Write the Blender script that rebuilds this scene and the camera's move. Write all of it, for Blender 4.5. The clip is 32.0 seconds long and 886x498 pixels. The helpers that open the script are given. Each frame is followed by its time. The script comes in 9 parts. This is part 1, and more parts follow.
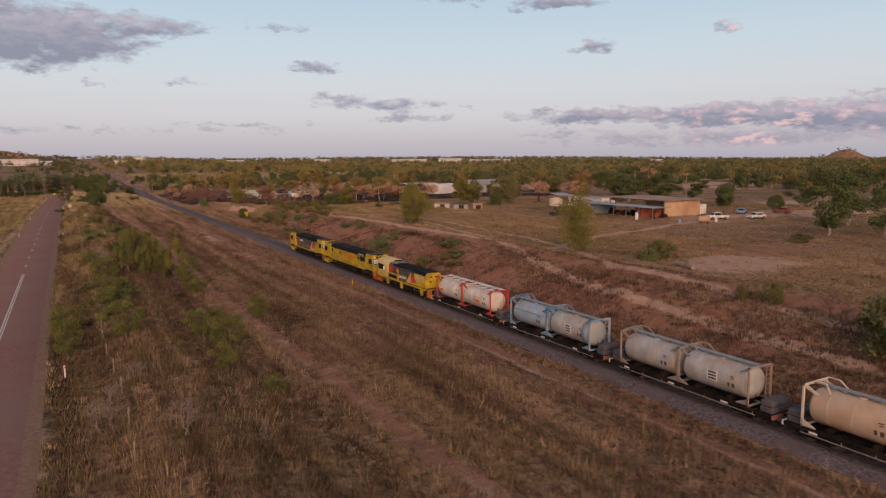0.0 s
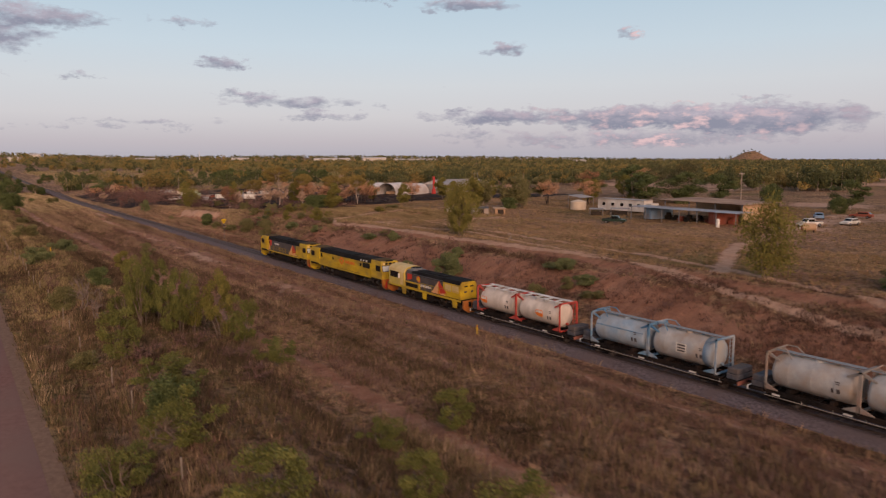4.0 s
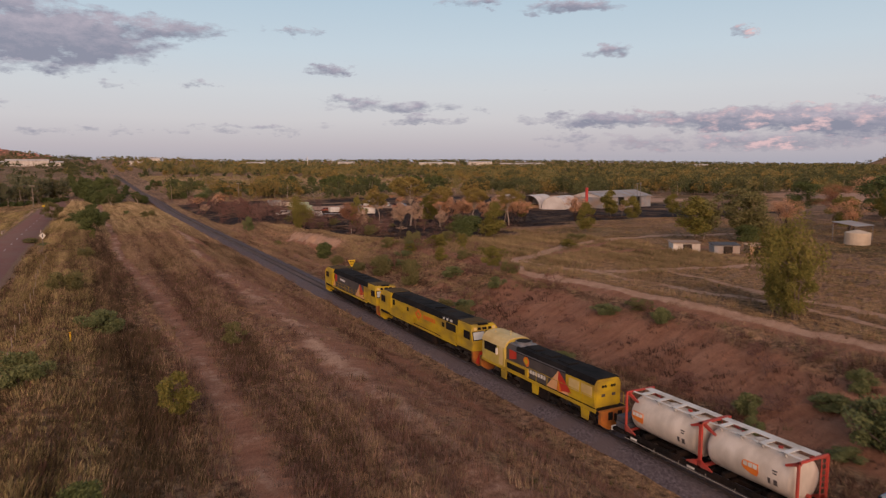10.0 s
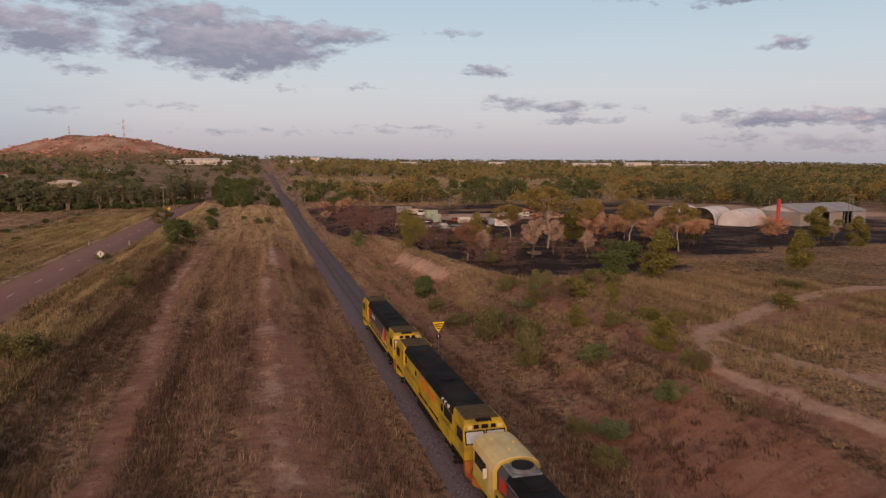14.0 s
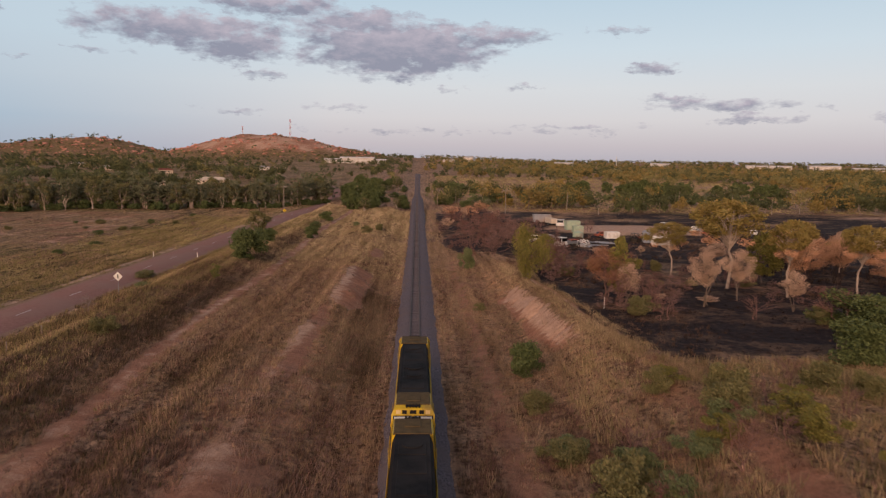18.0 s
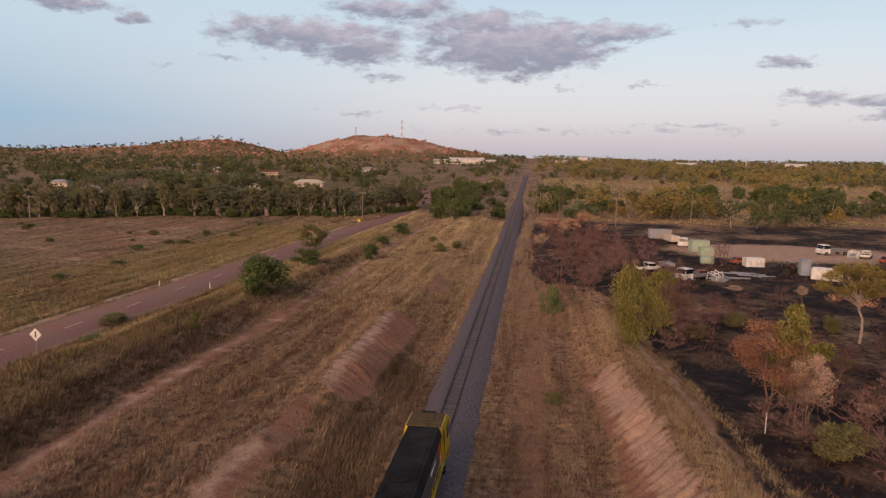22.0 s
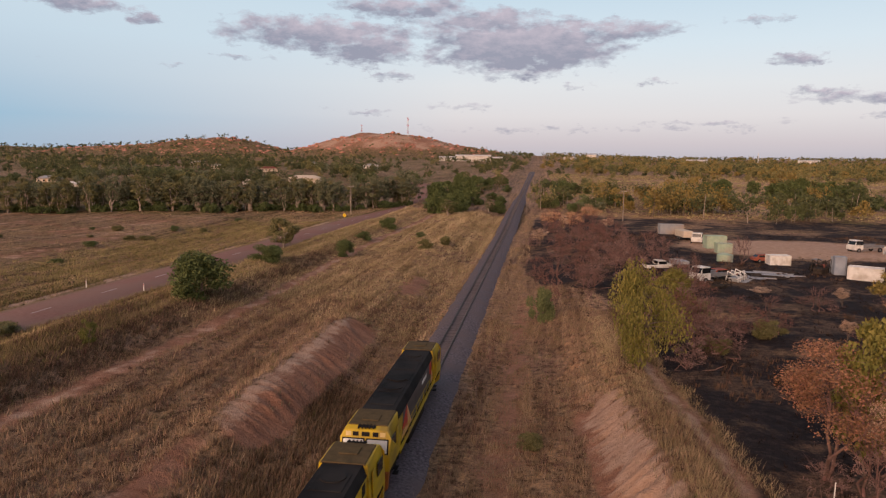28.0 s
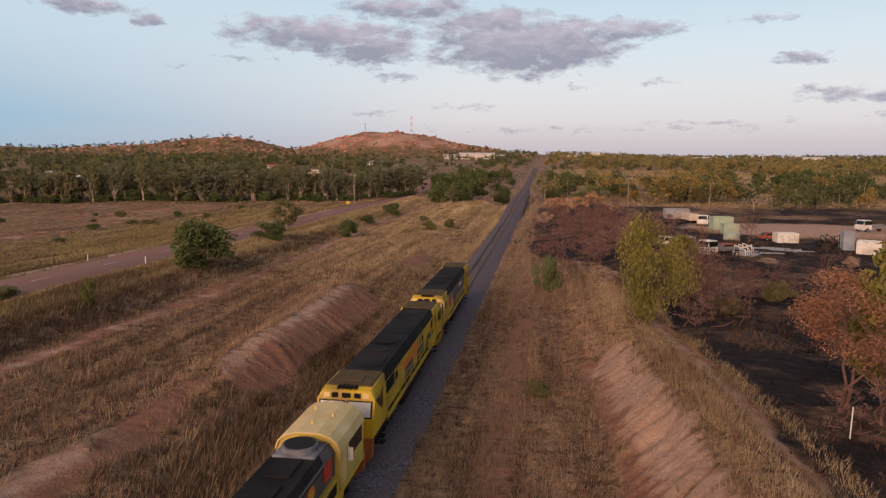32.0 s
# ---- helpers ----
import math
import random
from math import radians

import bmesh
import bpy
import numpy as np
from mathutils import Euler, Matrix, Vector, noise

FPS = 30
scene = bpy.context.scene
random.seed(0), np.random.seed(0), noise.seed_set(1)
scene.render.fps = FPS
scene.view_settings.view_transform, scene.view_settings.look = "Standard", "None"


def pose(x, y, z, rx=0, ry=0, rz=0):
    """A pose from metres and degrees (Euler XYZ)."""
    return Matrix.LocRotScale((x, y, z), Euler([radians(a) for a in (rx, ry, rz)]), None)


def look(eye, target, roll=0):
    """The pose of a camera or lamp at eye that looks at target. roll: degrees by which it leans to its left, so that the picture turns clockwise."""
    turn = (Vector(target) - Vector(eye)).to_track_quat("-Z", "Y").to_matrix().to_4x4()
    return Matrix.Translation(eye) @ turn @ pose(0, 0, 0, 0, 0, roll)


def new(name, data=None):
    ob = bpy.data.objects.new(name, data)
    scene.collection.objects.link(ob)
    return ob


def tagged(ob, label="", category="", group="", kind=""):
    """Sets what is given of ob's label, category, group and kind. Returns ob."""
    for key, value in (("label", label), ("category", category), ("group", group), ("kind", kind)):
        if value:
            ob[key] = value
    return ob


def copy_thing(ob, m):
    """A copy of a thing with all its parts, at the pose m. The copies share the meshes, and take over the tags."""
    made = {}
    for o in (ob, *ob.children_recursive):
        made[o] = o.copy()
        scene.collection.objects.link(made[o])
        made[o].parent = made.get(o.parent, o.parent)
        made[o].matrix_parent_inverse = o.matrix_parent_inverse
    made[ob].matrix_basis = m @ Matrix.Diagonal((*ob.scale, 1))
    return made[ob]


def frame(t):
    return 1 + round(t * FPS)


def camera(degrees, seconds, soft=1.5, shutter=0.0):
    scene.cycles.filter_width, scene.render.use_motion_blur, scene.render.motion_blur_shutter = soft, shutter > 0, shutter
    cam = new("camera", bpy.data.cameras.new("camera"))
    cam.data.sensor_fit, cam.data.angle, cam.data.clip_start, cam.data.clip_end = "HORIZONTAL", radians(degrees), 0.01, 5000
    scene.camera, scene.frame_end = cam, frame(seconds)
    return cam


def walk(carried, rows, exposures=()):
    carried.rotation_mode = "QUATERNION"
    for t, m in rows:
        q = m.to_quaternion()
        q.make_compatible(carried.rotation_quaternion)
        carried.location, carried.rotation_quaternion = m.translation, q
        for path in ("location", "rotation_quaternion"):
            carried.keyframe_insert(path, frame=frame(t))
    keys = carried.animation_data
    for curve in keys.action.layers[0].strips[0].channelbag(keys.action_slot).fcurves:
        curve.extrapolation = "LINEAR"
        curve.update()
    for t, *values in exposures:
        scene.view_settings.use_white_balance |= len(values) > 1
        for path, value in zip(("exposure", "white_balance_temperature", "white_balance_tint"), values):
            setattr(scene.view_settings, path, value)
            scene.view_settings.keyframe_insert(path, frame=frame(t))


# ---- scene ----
cam = camera(65.7, 32.0, soft=1.25, shutter=0.5)
PATH = [
    (0.0, -40.65, 0.83, 17.65, -28.77, -7.27, -0.56),
    (0.5, -41.87, 6.03, 17.14, -30.76, -7.20, -0.47),
    (1.0, -42.90, 11.22, 16.76, -32.77, -7.18, -0.42),
    (1.5, -43.68, 16.49, 16.52, -34.74, -7.16, -0.38),
    (2.0, -44.34, 21.89, 16.43, -35.78, -7.17, -0.33),
    (2.5, -44.87, 27.19, 16.47, -35.76, -7.21, -0.33),
    (3.0, -45.42, 32.42, 16.57, -35.78, -7.24, -0.31),
    (3.5, -46.01, 37.61, 16.77, -35.84, -7.30, -0.27),
    (4.0, -46.65, 42.79, 16.94, -35.89, -7.34, -0.23),
    (4.5, -47.15, 48.01, 17.02, -35.88, -7.34, -0.19),
    (5.0, -47.33, 53.31, 16.99, -35.81, -7.33, -0.17),
    (5.5, -47.17, 58.65, 16.94, -35.69, -7.31, -0.17),
    (6.0, -46.76, 63.93, 16.96, -35.57, -7.29, -0.16),
    (6.5, -45.90, 69.02, 17.03, -35.30, -7.28, -0.18),
    (7.0, -44.67, 73.89, 17.19, -34.84, -7.24, -0.21),
    (7.5, -43.08, 78.55, 17.42, -33.98, -7.21, -0.23),
    (8.0, -41.12, 83.00, 17.62, -33.00, -7.17, -0.27),
    (8.5, -38.93, 87.25, 17.85, -31.85, -7.12, -0.25),
    (9.0, -36.55, 91.37, 18.03, -30.77, -7.07, -0.23),
    (9.5, -34.25, 95.19, 18.18, -29.33, -7.03, -0.16),
    (10.0, -31.76, 99.23, 18.36, -27.67, -7.01, -0.15),
    (10.5, -29.28, 103.23, 18.54, -26.09, -7.00, -0.12),
    (11.0, -26.78, 107.18, 18.71, -24.59, -7.00, -0.10),
    (11.5, -24.34, 111.14, 18.88, -23.30, -6.96, -0.02),
    (12.0, -21.99, 115.21, 19.03, -21.89, -6.96, 0.03),
    (12.5, -19.74, 119.28, 19.18, -20.25, -6.95, 0.09),
    (13.0, -17.52, 123.46, 19.34, -18.51, -6.97, 0.13),
    (13.5, -15.34, 127.70, 19.51, -16.76, -7.00, 0.14),
    (14.0, -13.16, 132.14, 19.65, -15.06, -7.03, 0.21),
    (14.5, -11.05, 136.84, 19.76, -13.41, -7.06, 0.27),
    (15.0, -9.08, 141.60, 19.77, -11.80, -7.09, 0.36),
    (15.5, -7.27, 146.24, 19.79, -10.18, -7.08, 0.50),
    (16.0, -5.63, 150.68, 19.84, -8.52, -7.06, 0.67),
    (16.5, -4.09, 154.93, 19.89, -6.83, -7.04, 0.82),
    (17.0, -2.61, 159.16, 19.84, -5.18, -7.06, 0.90),
    (17.5, -1.17, 163.50, 19.79, -3.59, -7.11, 0.88),
    (18.0, 0.15, 167.96, 19.80, -2.19, -7.13, 0.83),
    (18.5, 1.29, 172.61, 19.88, -0.75, -7.12, 0.80),
    (19.0, 2.30, 177.12, 20.06, 0.93, -7.15, 0.77),
    (19.5, 3.21, 181.34, 20.27, 2.63, -7.18, 0.74),
    (20.0, 3.94, 185.34, 20.47, 4.05, -7.22, 0.72),
    (20.5, 4.63, 189.29, 20.63, 4.93, -7.23, 0.74),
    (21.0, 5.24, 193.26, 20.76, 5.73, -7.24, 0.74),
    (21.5, 5.89, 197.33, 20.85, 6.54, -7.26, 0.72),
    (22.0, 6.54, 201.55, 20.92, 7.29, -7.24, 0.74),
    (22.5, 7.15, 205.82, 21.03, 7.95, -7.24, 0.74),
    (23.0, 7.73, 210.05, 21.12, 8.41, -7.21, 0.73),
    (23.5, 8.23, 213.63, 21.37, 8.44, -7.21, 0.73),
    (24.0, 8.65, 215.97, 21.40, 8.42, -7.20, 0.69),
    (24.5, 9.04, 217.14, 21.40, 8.32, -7.20, 0.66),
    (25.0, 9.40, 217.43, 21.08, 8.17, -7.20, 0.62),
    (25.5, 9.67, 217.38, 20.63, 7.99, -7.22, 0.58),
    (26.0, 9.70, 217.36, 20.15, 7.82, -7.25, 0.55),
    (26.5, 9.63, 217.35, 19.69, 7.75, -7.28, 0.54),
    (27.0, 9.48, 217.34, 19.30, 7.78, -7.31, 0.55),
    (27.5, 9.31, 217.33, 18.95, 7.90, -7.34, 0.58),
    (28.0, 9.20, 217.44, 18.59, 8.04, -7.36, 0.58),
    (28.5, 9.09, 217.53, 18.20, 8.14, -7.36, 0.57),
    (29.0, 9.08, 217.66, 17.74, 8.20, -7.37, 0.52),
    (29.5, 9.11, 217.74, 17.26, 8.23, -7.39, 0.46),
    (30.0, 9.12, 217.83, 16.80, 8.26, -7.39, 0.43),
    (30.5, 9.13, 217.87, 16.30, 8.26, -7.40, 0.40),
    (31.0, 9.17, 217.91, 15.80, 8.30, -7.37, 0.36),
    (31.5, 9.15, 217.92, 15.28, 8.35, -7.36, 0.36),
    (32.0, 9.18, 217.87, 14.75, 8.38, -7.33, 0.35),
]
walk(cam, [(t, pose(x, y, z, 90 + pitch, 0, yaw) @ pose(0, 0, 0, 0, 0, roll)) for t, x, y, z, yaw, pitch, roll in PATH],
     exposures=[(0, -0.05, 6580, 10), (8, -0.11, 6590, 10), (13, -0.14, 6600, 10), (16, -0.08, 6640, 10), (19, 0.04, 6690, 10), (27, 0.16, 6720, 10), (32, 0.16, 6720, 10)])

# ---------------------------------------------------------------- sky and light
SUN_AZ, SUN_EL = radians(202), radians(19)      # low behind the viewer, seen from above: 0 = +Y, clockwise


def mk_world():
    w = bpy.data.worlds.new("dusk_sky")
    scene.world = w
    w.use_nodes = True
    nt = w.node_tree
    nt.nodes.clear()
    N, L = nt.nodes.new, nt.links.new

    def math_(op, a, b=None, c=None, clamp=False):
        n = N("ShaderNodeMath")
        n.operation, n.use_clamp = op, clamp
        for i, v in enumerate((a, b, c)):
            if v is None:
                continue
            if isinstance(v, (int, float)):
                n.inputs[i].default_value = v
            else:
                L(v, n.inputs[i])
        return n.outputs[0]

    tc = N("ShaderNodeTexCoord")
    sep = N("ShaderNodeSeparateXYZ")
    L(tc.outputs["Generated"], sep.inputs[0])
    X, Y, Z = sep.outputs
    az = math_("MULTIPLY", math_("ARCTAN2", X, Y), 57.2958)          # clockwise from +Y, degrees
    el = math_("MULTIPLY", math_("ARCSINE", Z), 57.2958)
    sky = N("ShaderNodeTexSky")
    sky.sky_type, sky.sun_disc = "NISHITA", False
    sky.sun_elevation, sky.sun_rotation = SUN_EL, SUN_AZ
    skyc = N("ShaderNodeVectorMath")
    skyc.operation = "SCALE"
    L(sky.outputs[0], skyc.inputs[0])
    skyc.inputs["Scale"].default_value = 0.12
    # the band of dusk colours over the horizon
    ramp = N("ShaderNodeValToRGB")
    cr = ramp.color_ramp
    for p, c in ((0.0, (0.44, 0.43, 0.53)), (0.05, (0.53, 0.48, 0.56)), (0.12, (0.655, 0.62, 0.67)), (0.20, (0.68, 0.69, 0.735)), (0.30, (0.62, 0.71, 0.79)), (0.45, (0.51, 0.65, 0.765)), (1.0, (0.18, 0.25, 0.35))):
        e = cr.elements.new(p) if p not in (0.0, 1.0) else cr.elements[0 if p == 0 else -1]
        e.color = (*c, 1)
    L(math_("DIVIDE", math_("MAXIMUM", el, 0.0), 30.0, clamp=True), ramp.inputs[0])
    # cooler and darker blue toward the north-west horizon
    west = math_("MULTIPLY", math_("SUBTRACT", 1.0, math_("DIVIDE", math_("ABSOLUTE", math_("ADD", az, 45.0)), 38.0), clamp=True), math_("SUBTRACT", 1.0, math_("DIVIDE", math_("ABSOLUTE", math_("SUBTRACT", el, 3.0)), 9.0), clamp=True))
    cool = N("ShaderNodeMix")
    cool.data_type = "RGBA"
    L(west, cool.inputs["Factor"])
    L(ramp.outputs[0], cool.inputs["A"])
    cool.inputs["B"].default_value = (0.24, 0.44, 0.64, 1)
    # afterglow round the setting sun, behind the viewer
    glow = math_("ADD", math_("MULTIPLY", X, math.sin(SUN_AZ)), math_("MULTIPLY", Y, math.cos(SUN_AZ)))
    glow = math_("MULTIPLY", math_("MULTIPLY", glow, 1.5, clamp=True), math_("SUBTRACT", 1.0, math_("DIVIDE", el, 70.0), clamp=True))
    west_ = N("ShaderNodeMix")
    west_.data_type = "RGBA"
    L(glow, west_.inputs["Factor"])
    L(cool.outputs["Result"], west_.inputs["A"])
    west_.inputs["B"].default_value = (1.2, 0.63, 0.38, 1)
    # overhead: plain dusk sky from the sky model
    blend = N("ShaderNodeMix")
    blend.data_type = "RGBA"
    blend.inputs["Factor"].default_value = 0.88
    L(skyc.outputs[0], blend.inputs["A"])
    L(west_.outputs["Result"], blend.inputs["B"])
    # clouds: flat-based banks, each a stretched patch broken up by noise
    uv = N("ShaderNodeCombineXYZ")
    L(math_("MULTIPLY", az, 0.24), uv.inputs[0])
    L(math_("MULTIPLY", el, 0.55), uv.inputs[1])
    noi = N("ShaderNodeTexNoise")
    noi.inputs["Scale"].default_value, noi.inputs["Detail"].default_value, noi.inputs["Roughness"].default_value = 1.9, 9, 0.62
    L(uv.outputs[0], noi.inputs["Vector"])
    nfac = math_("MULTIPLY", math_("SUBTRACT", noi.outputs["Fac"], 0.53), 6.2)
    # ragged edges: the patches are looked up at wandering places
    wan = N("ShaderNodeTexNoise")
    wan.inputs["Scale"].default_value, wan.inputs["Detail"].default_value, wan.inputs["Roughness"].default_value = 2.6, 10, 0.68
    L(uv.outputs[0], wan.inputs["Vector"])
    wsep = N("ShaderNodeSeparateColor")
    L(wan.outputs["Color"], wsep.inputs[0])
    waz = math_("ADD", az, math_("MULTIPLY", math_("SUBTRACT", wsep.outputs["Red"], 0.5), 5.0))
    wel = math_("ADD", el, math_("MULTIPLY", math_("SUBTRACT", wsep.outputs["Green"], 0.5), 2.0))
    # azimuth, elevation, half-width, half-height, density
    main_bank = [(-18.2, 9.75, 9.2, 1.55, 2.2), (-14.2, 8.7, 5.0, 1.45, 2.2), (-10.8, 12.0, 7.0, 1.15, 1.8), (-8.3, 10.3, 4.0, 1.2, 1.5), (-1.7, 9.1, 9.4, 2.55, 2.8), (5.5, 10.1, 5.7, 1.05, 1.8), (-4.5, 11.2, 5.5, 1.10, 2.0), (-2.6, 6.9, 3.0, 0.62, 1.4)]
    scraps = [(-12.2, 6.7, 2.0, 0.44, 1.3), (2.7, 6.0, 1.4, 0.27, 1.0), (-23.6, 7.8, 2.2, 0.26, 1.0), (-28.9, 7.1, 1.6, 0.17, 0.8), (-31.0, 10.3, 1.3, 0.78, 1.5), (-35.2, 10.8, 3.4, 0.75, 1.8), (-6.2, 4.3, 3.6, 0.32, 0.9), (-14.5, 3.9, 3.0, 0.25, 0.7), (15.7, 10.4, 2.5, 0.42, 1.3), (18.5, 7.6, 2.2, 0.66, 1.6), (8.8, 6.15, 1.6, 0.40, 1.4), (12.9, 3.05, 4.6, 0.28, 0.9), (2.0, 2.6, 16.0, 0.22, 0.45)]
    east_bank = [(24.0, 4.65, 6.6, 0.60, 1.3), (20.0, 5.3, 2.8, 0.32, 0.9), (26.6, 3.6, 3.6, 0.42, 1.2), (40.9, 8.8, 2.2, 0.50, 1.5), (50.6, 9.8, 0.8, 0.72, 1.2), (37.8, 12.2, 4.6, 0.58, 1.7), (29.7, 12.8, 2.9, 0.45, 1.4), (40.6, 3.5, 6.8, 0.72, 2.0), (52.0, 3.35, 9.6, 1.10, 2.6), (60.0, 3.0, 8.5, 1.45, 2.6), (51.0, 1.7, 14.0, 0.85, 1.25), (59.9, 4.6, 2.4, 0.20, 0.9), (38.8, 2.1, 4.2, 0.34, 0.7)]
    banks = main_bank + scraps + east_bank
    total, shade = None, None
    for a, e, wd, ht, dens in banks:
        du = math_("DIVIDE", math_("SUBTRACT", waz, a), wd)
        dv = math_("DIVIDE", math_("SUBTRACT", wel, e), ht)
        d = math_("ADD", math_("MULTIPLY", du, du), math_("MULTIPLY", dv, dv))
        v = math_("MULTIPLY", math_("SUBTRACT", 1.0, d), dens)
        v = math_("MAXIMUM", v, -1.0)
        total = v if total is None else math_("MAXIMUM", total, v)
        lift = math_("MULTIPLY", dv, math_("SUBTRACT", 1.0, d, clamp=True))
        shade = lift if shade is None else math_("ADD", shade, lift)
    # thin streaks elsewhere, behind and overhead
    mask = math_("MULTIPLY", math_("ADD", total, math_("MULTIPLY", nfac, 0.95)), 0.66, clamp=True)
    tops = math_("ADD", math_("MULTIPLY", shade, 0.9), math_("MULTIPLY", math_("SUBTRACT", wsep.outputs["Blue"], 0.5), 1.7))
    ccol = N("ShaderNodeMix")
    ccol.data_type = "RGBA"
    L(math_("ADD", tops, 0.25, clamp=True), ccol.inputs["Factor"])
    ccol.inputs["A"].default_value = (0.265, 0.275, 0.365, 1)
    ccol.inputs["B"].default_value = (0.56, 0.49, 0.57, 1)
    # evening pink on the low eastern bank
    pink = N("ShaderNodeMix")
    pink.data_type = "RGBA"
    L(math_("MULTIPLY", math_("MULTIPLY", math_("SUBTRACT", 1.0, math_("DIVIDE", math_("ABSOLUTE", math_("SUBTRACT", az, 54.0)), 15.0), clamp=True), math_("MULTIPLY", math_("ADD", nfac, 0.1), 1.1, clamp=True)), 1.5, clamp=True), pink.inputs["Factor"])
    L(ccol.outputs["Result"], pink.inputs["A"])
    pink.inputs["B"].default_value = (0.80, 0.56, 0.58, 1)
    final = N("ShaderNodeMix")
    final.data_type = "RGBA"
    L(math_("MULTIPLY", mask, 0.92), final.inputs["Factor"])
    L(blend.outputs["Result"], final.inputs["A"])
    L(pink.outputs["Result"], final.inputs["B"])
    bg = N("ShaderNodeBackground")
    L(final.outputs["Result"], bg.inputs["Color"])
    bg.inputs["Strength"].default_value = 1.0
    out = N("ShaderNodeOutputWorld")
    L(bg.outputs[0], out.inputs[0])


mk_world()
sun = new("sun", bpy.data.lights.new("sun", "SUN"))
sun.data.energy, sun.data.angle, sun.data.color = 2.45, radians(40), (1.0, 0.665, 0.50)
sun.matrix_world = look((0, 0, 50), (-math.sin(SUN_AZ) * 100, -math.cos(SUN_AZ) * 100, 50 - math.tan(SUN_EL) * 100))

# ---------------------------------------------------------------- materials
MATS = {}


def surf(name, c1, c2, scale=1.0, rough=0.85, bump=0.0, bscale=None, metal=0.0, c3=None, s3=0.05, island=0.0, objrand=0.0, spec=0.3, detail=6, stretch=(1, 1, 1)):
    """A worn surface: two tones by fine noise, a third by broad noise, bump, and chance by piece."""
    if name in MATS:
        return MATS[name]
    m = bpy.data.materials.new(name)
    MATS[name] = m
    m.use_nodes = True
    nt = m.node_tree
    N, L = nt.nodes.new, nt.links.new
    b = nt.nodes["Principled BSDF"]
    b.inputs["Roughness"].default_value, b.inputs["Metallic"].default_value = rough, metal
    b.inputs["Specular IOR Level"].default_value = spec if rough < 0.72 else spec * 0.25
    tc = N("ShaderNodeTexCoord")
    mp = N("ShaderNodeMapping")
    mp.inputs["Scale"].default_value = stretch
    L(tc.outputs["Object"], mp.inputs[0])
    n1 = N("ShaderNodeTexNoise")
    n1.inputs["Scale"].default_value, n1.inputs["Detail"].default_value, n1.inputs["Roughness"].default_value = scale, detail, 0.62
    L(mp.outputs[0], n1.inputs["Vector"])
    r1 = N("ShaderNodeValToRGB")
    r1.color_ramp.elements[0].position, r1.color_ramp.elements[1].position = 0.32, 0.68
    r1.color_ramp.elements[0].color, r1.color_ramp.elements[1].color = (*c1, 1), (*c2, 1)
    L(n1.outputs["Fac"], r1.inputs[0])
    col = r1.outputs[0]
    if c3:
        n3 = N("ShaderNodeTexNoise")
        n3.inputs["Scale"].default_value, n3.inputs["Detail"].default_value = s3, 4
        L(mp.outputs[0], n3.inputs["Vector"])
        r3 = N("ShaderNodeValToRGB")
        r3.color_ramp.elements[0].position, r3.color_ramp.elements[1].position = 0.42, 0.66
        L(n3.outputs["Fac"], r3.inputs[0])
        mx = N("ShaderNodeMix")
        mx.data_type = "RGBA"
        L(r3.outputs[0], mx.inputs["Factor"])
        L(col, mx.inputs["A"])
        mx.inputs["B"].default_value = (*c3, 1)
        col = mx.outputs["Result"]
    for amount, node, sock in ((island, "ShaderNodeNewGeometry", "Random Per Island"), (objrand, "ShaderNodeObjectInfo", "Random")):
        if amount:
            g = N(node)
            h = N("ShaderNodeHueSaturation")
            mr = N("ShaderNodeMapRange")
            mr.inputs["To Min"].default_value, mr.inputs["To Max"].default_value = 1 - amount, 1 + amount
            L(g.outputs[sock], mr.inputs["Value"])
            L(mr.outputs[0], h.inputs["Value"])
            mh = N("ShaderNodeMapRange")
            mh.inputs["To Min"].default_value, mh.inputs["To Max"].default_value = 0.5 + amount * 0.05, 0.5 - amount * 0.05
            L(g.outputs[sock], mh.inputs["Value"])
            L(mh.outputs[0], h.inputs["Hue"])
            L(col, h.inputs["Color"])
            col = h.outputs[0]
    L(col, b.inputs["Base Color"])
    if bump:
        nb = N("ShaderNodeTexNoise")
        nb.inputs["Scale"].default_value, nb.inputs["Detail"].default_value = bscale or scale * 3, 5
        L(mp.outputs[0], nb.inputs["Vector"])
        bp = N("ShaderNodeBump")
        bp.inputs["Strength"].default_value, bp.inputs["Distance"].default_value = min(1, bump), max(0.01, bump * 0.1)
        L(nb.outputs["Fac"], bp.inputs["Height"])
        L(bp.outputs[0], b.inputs["Normal"])
    return m


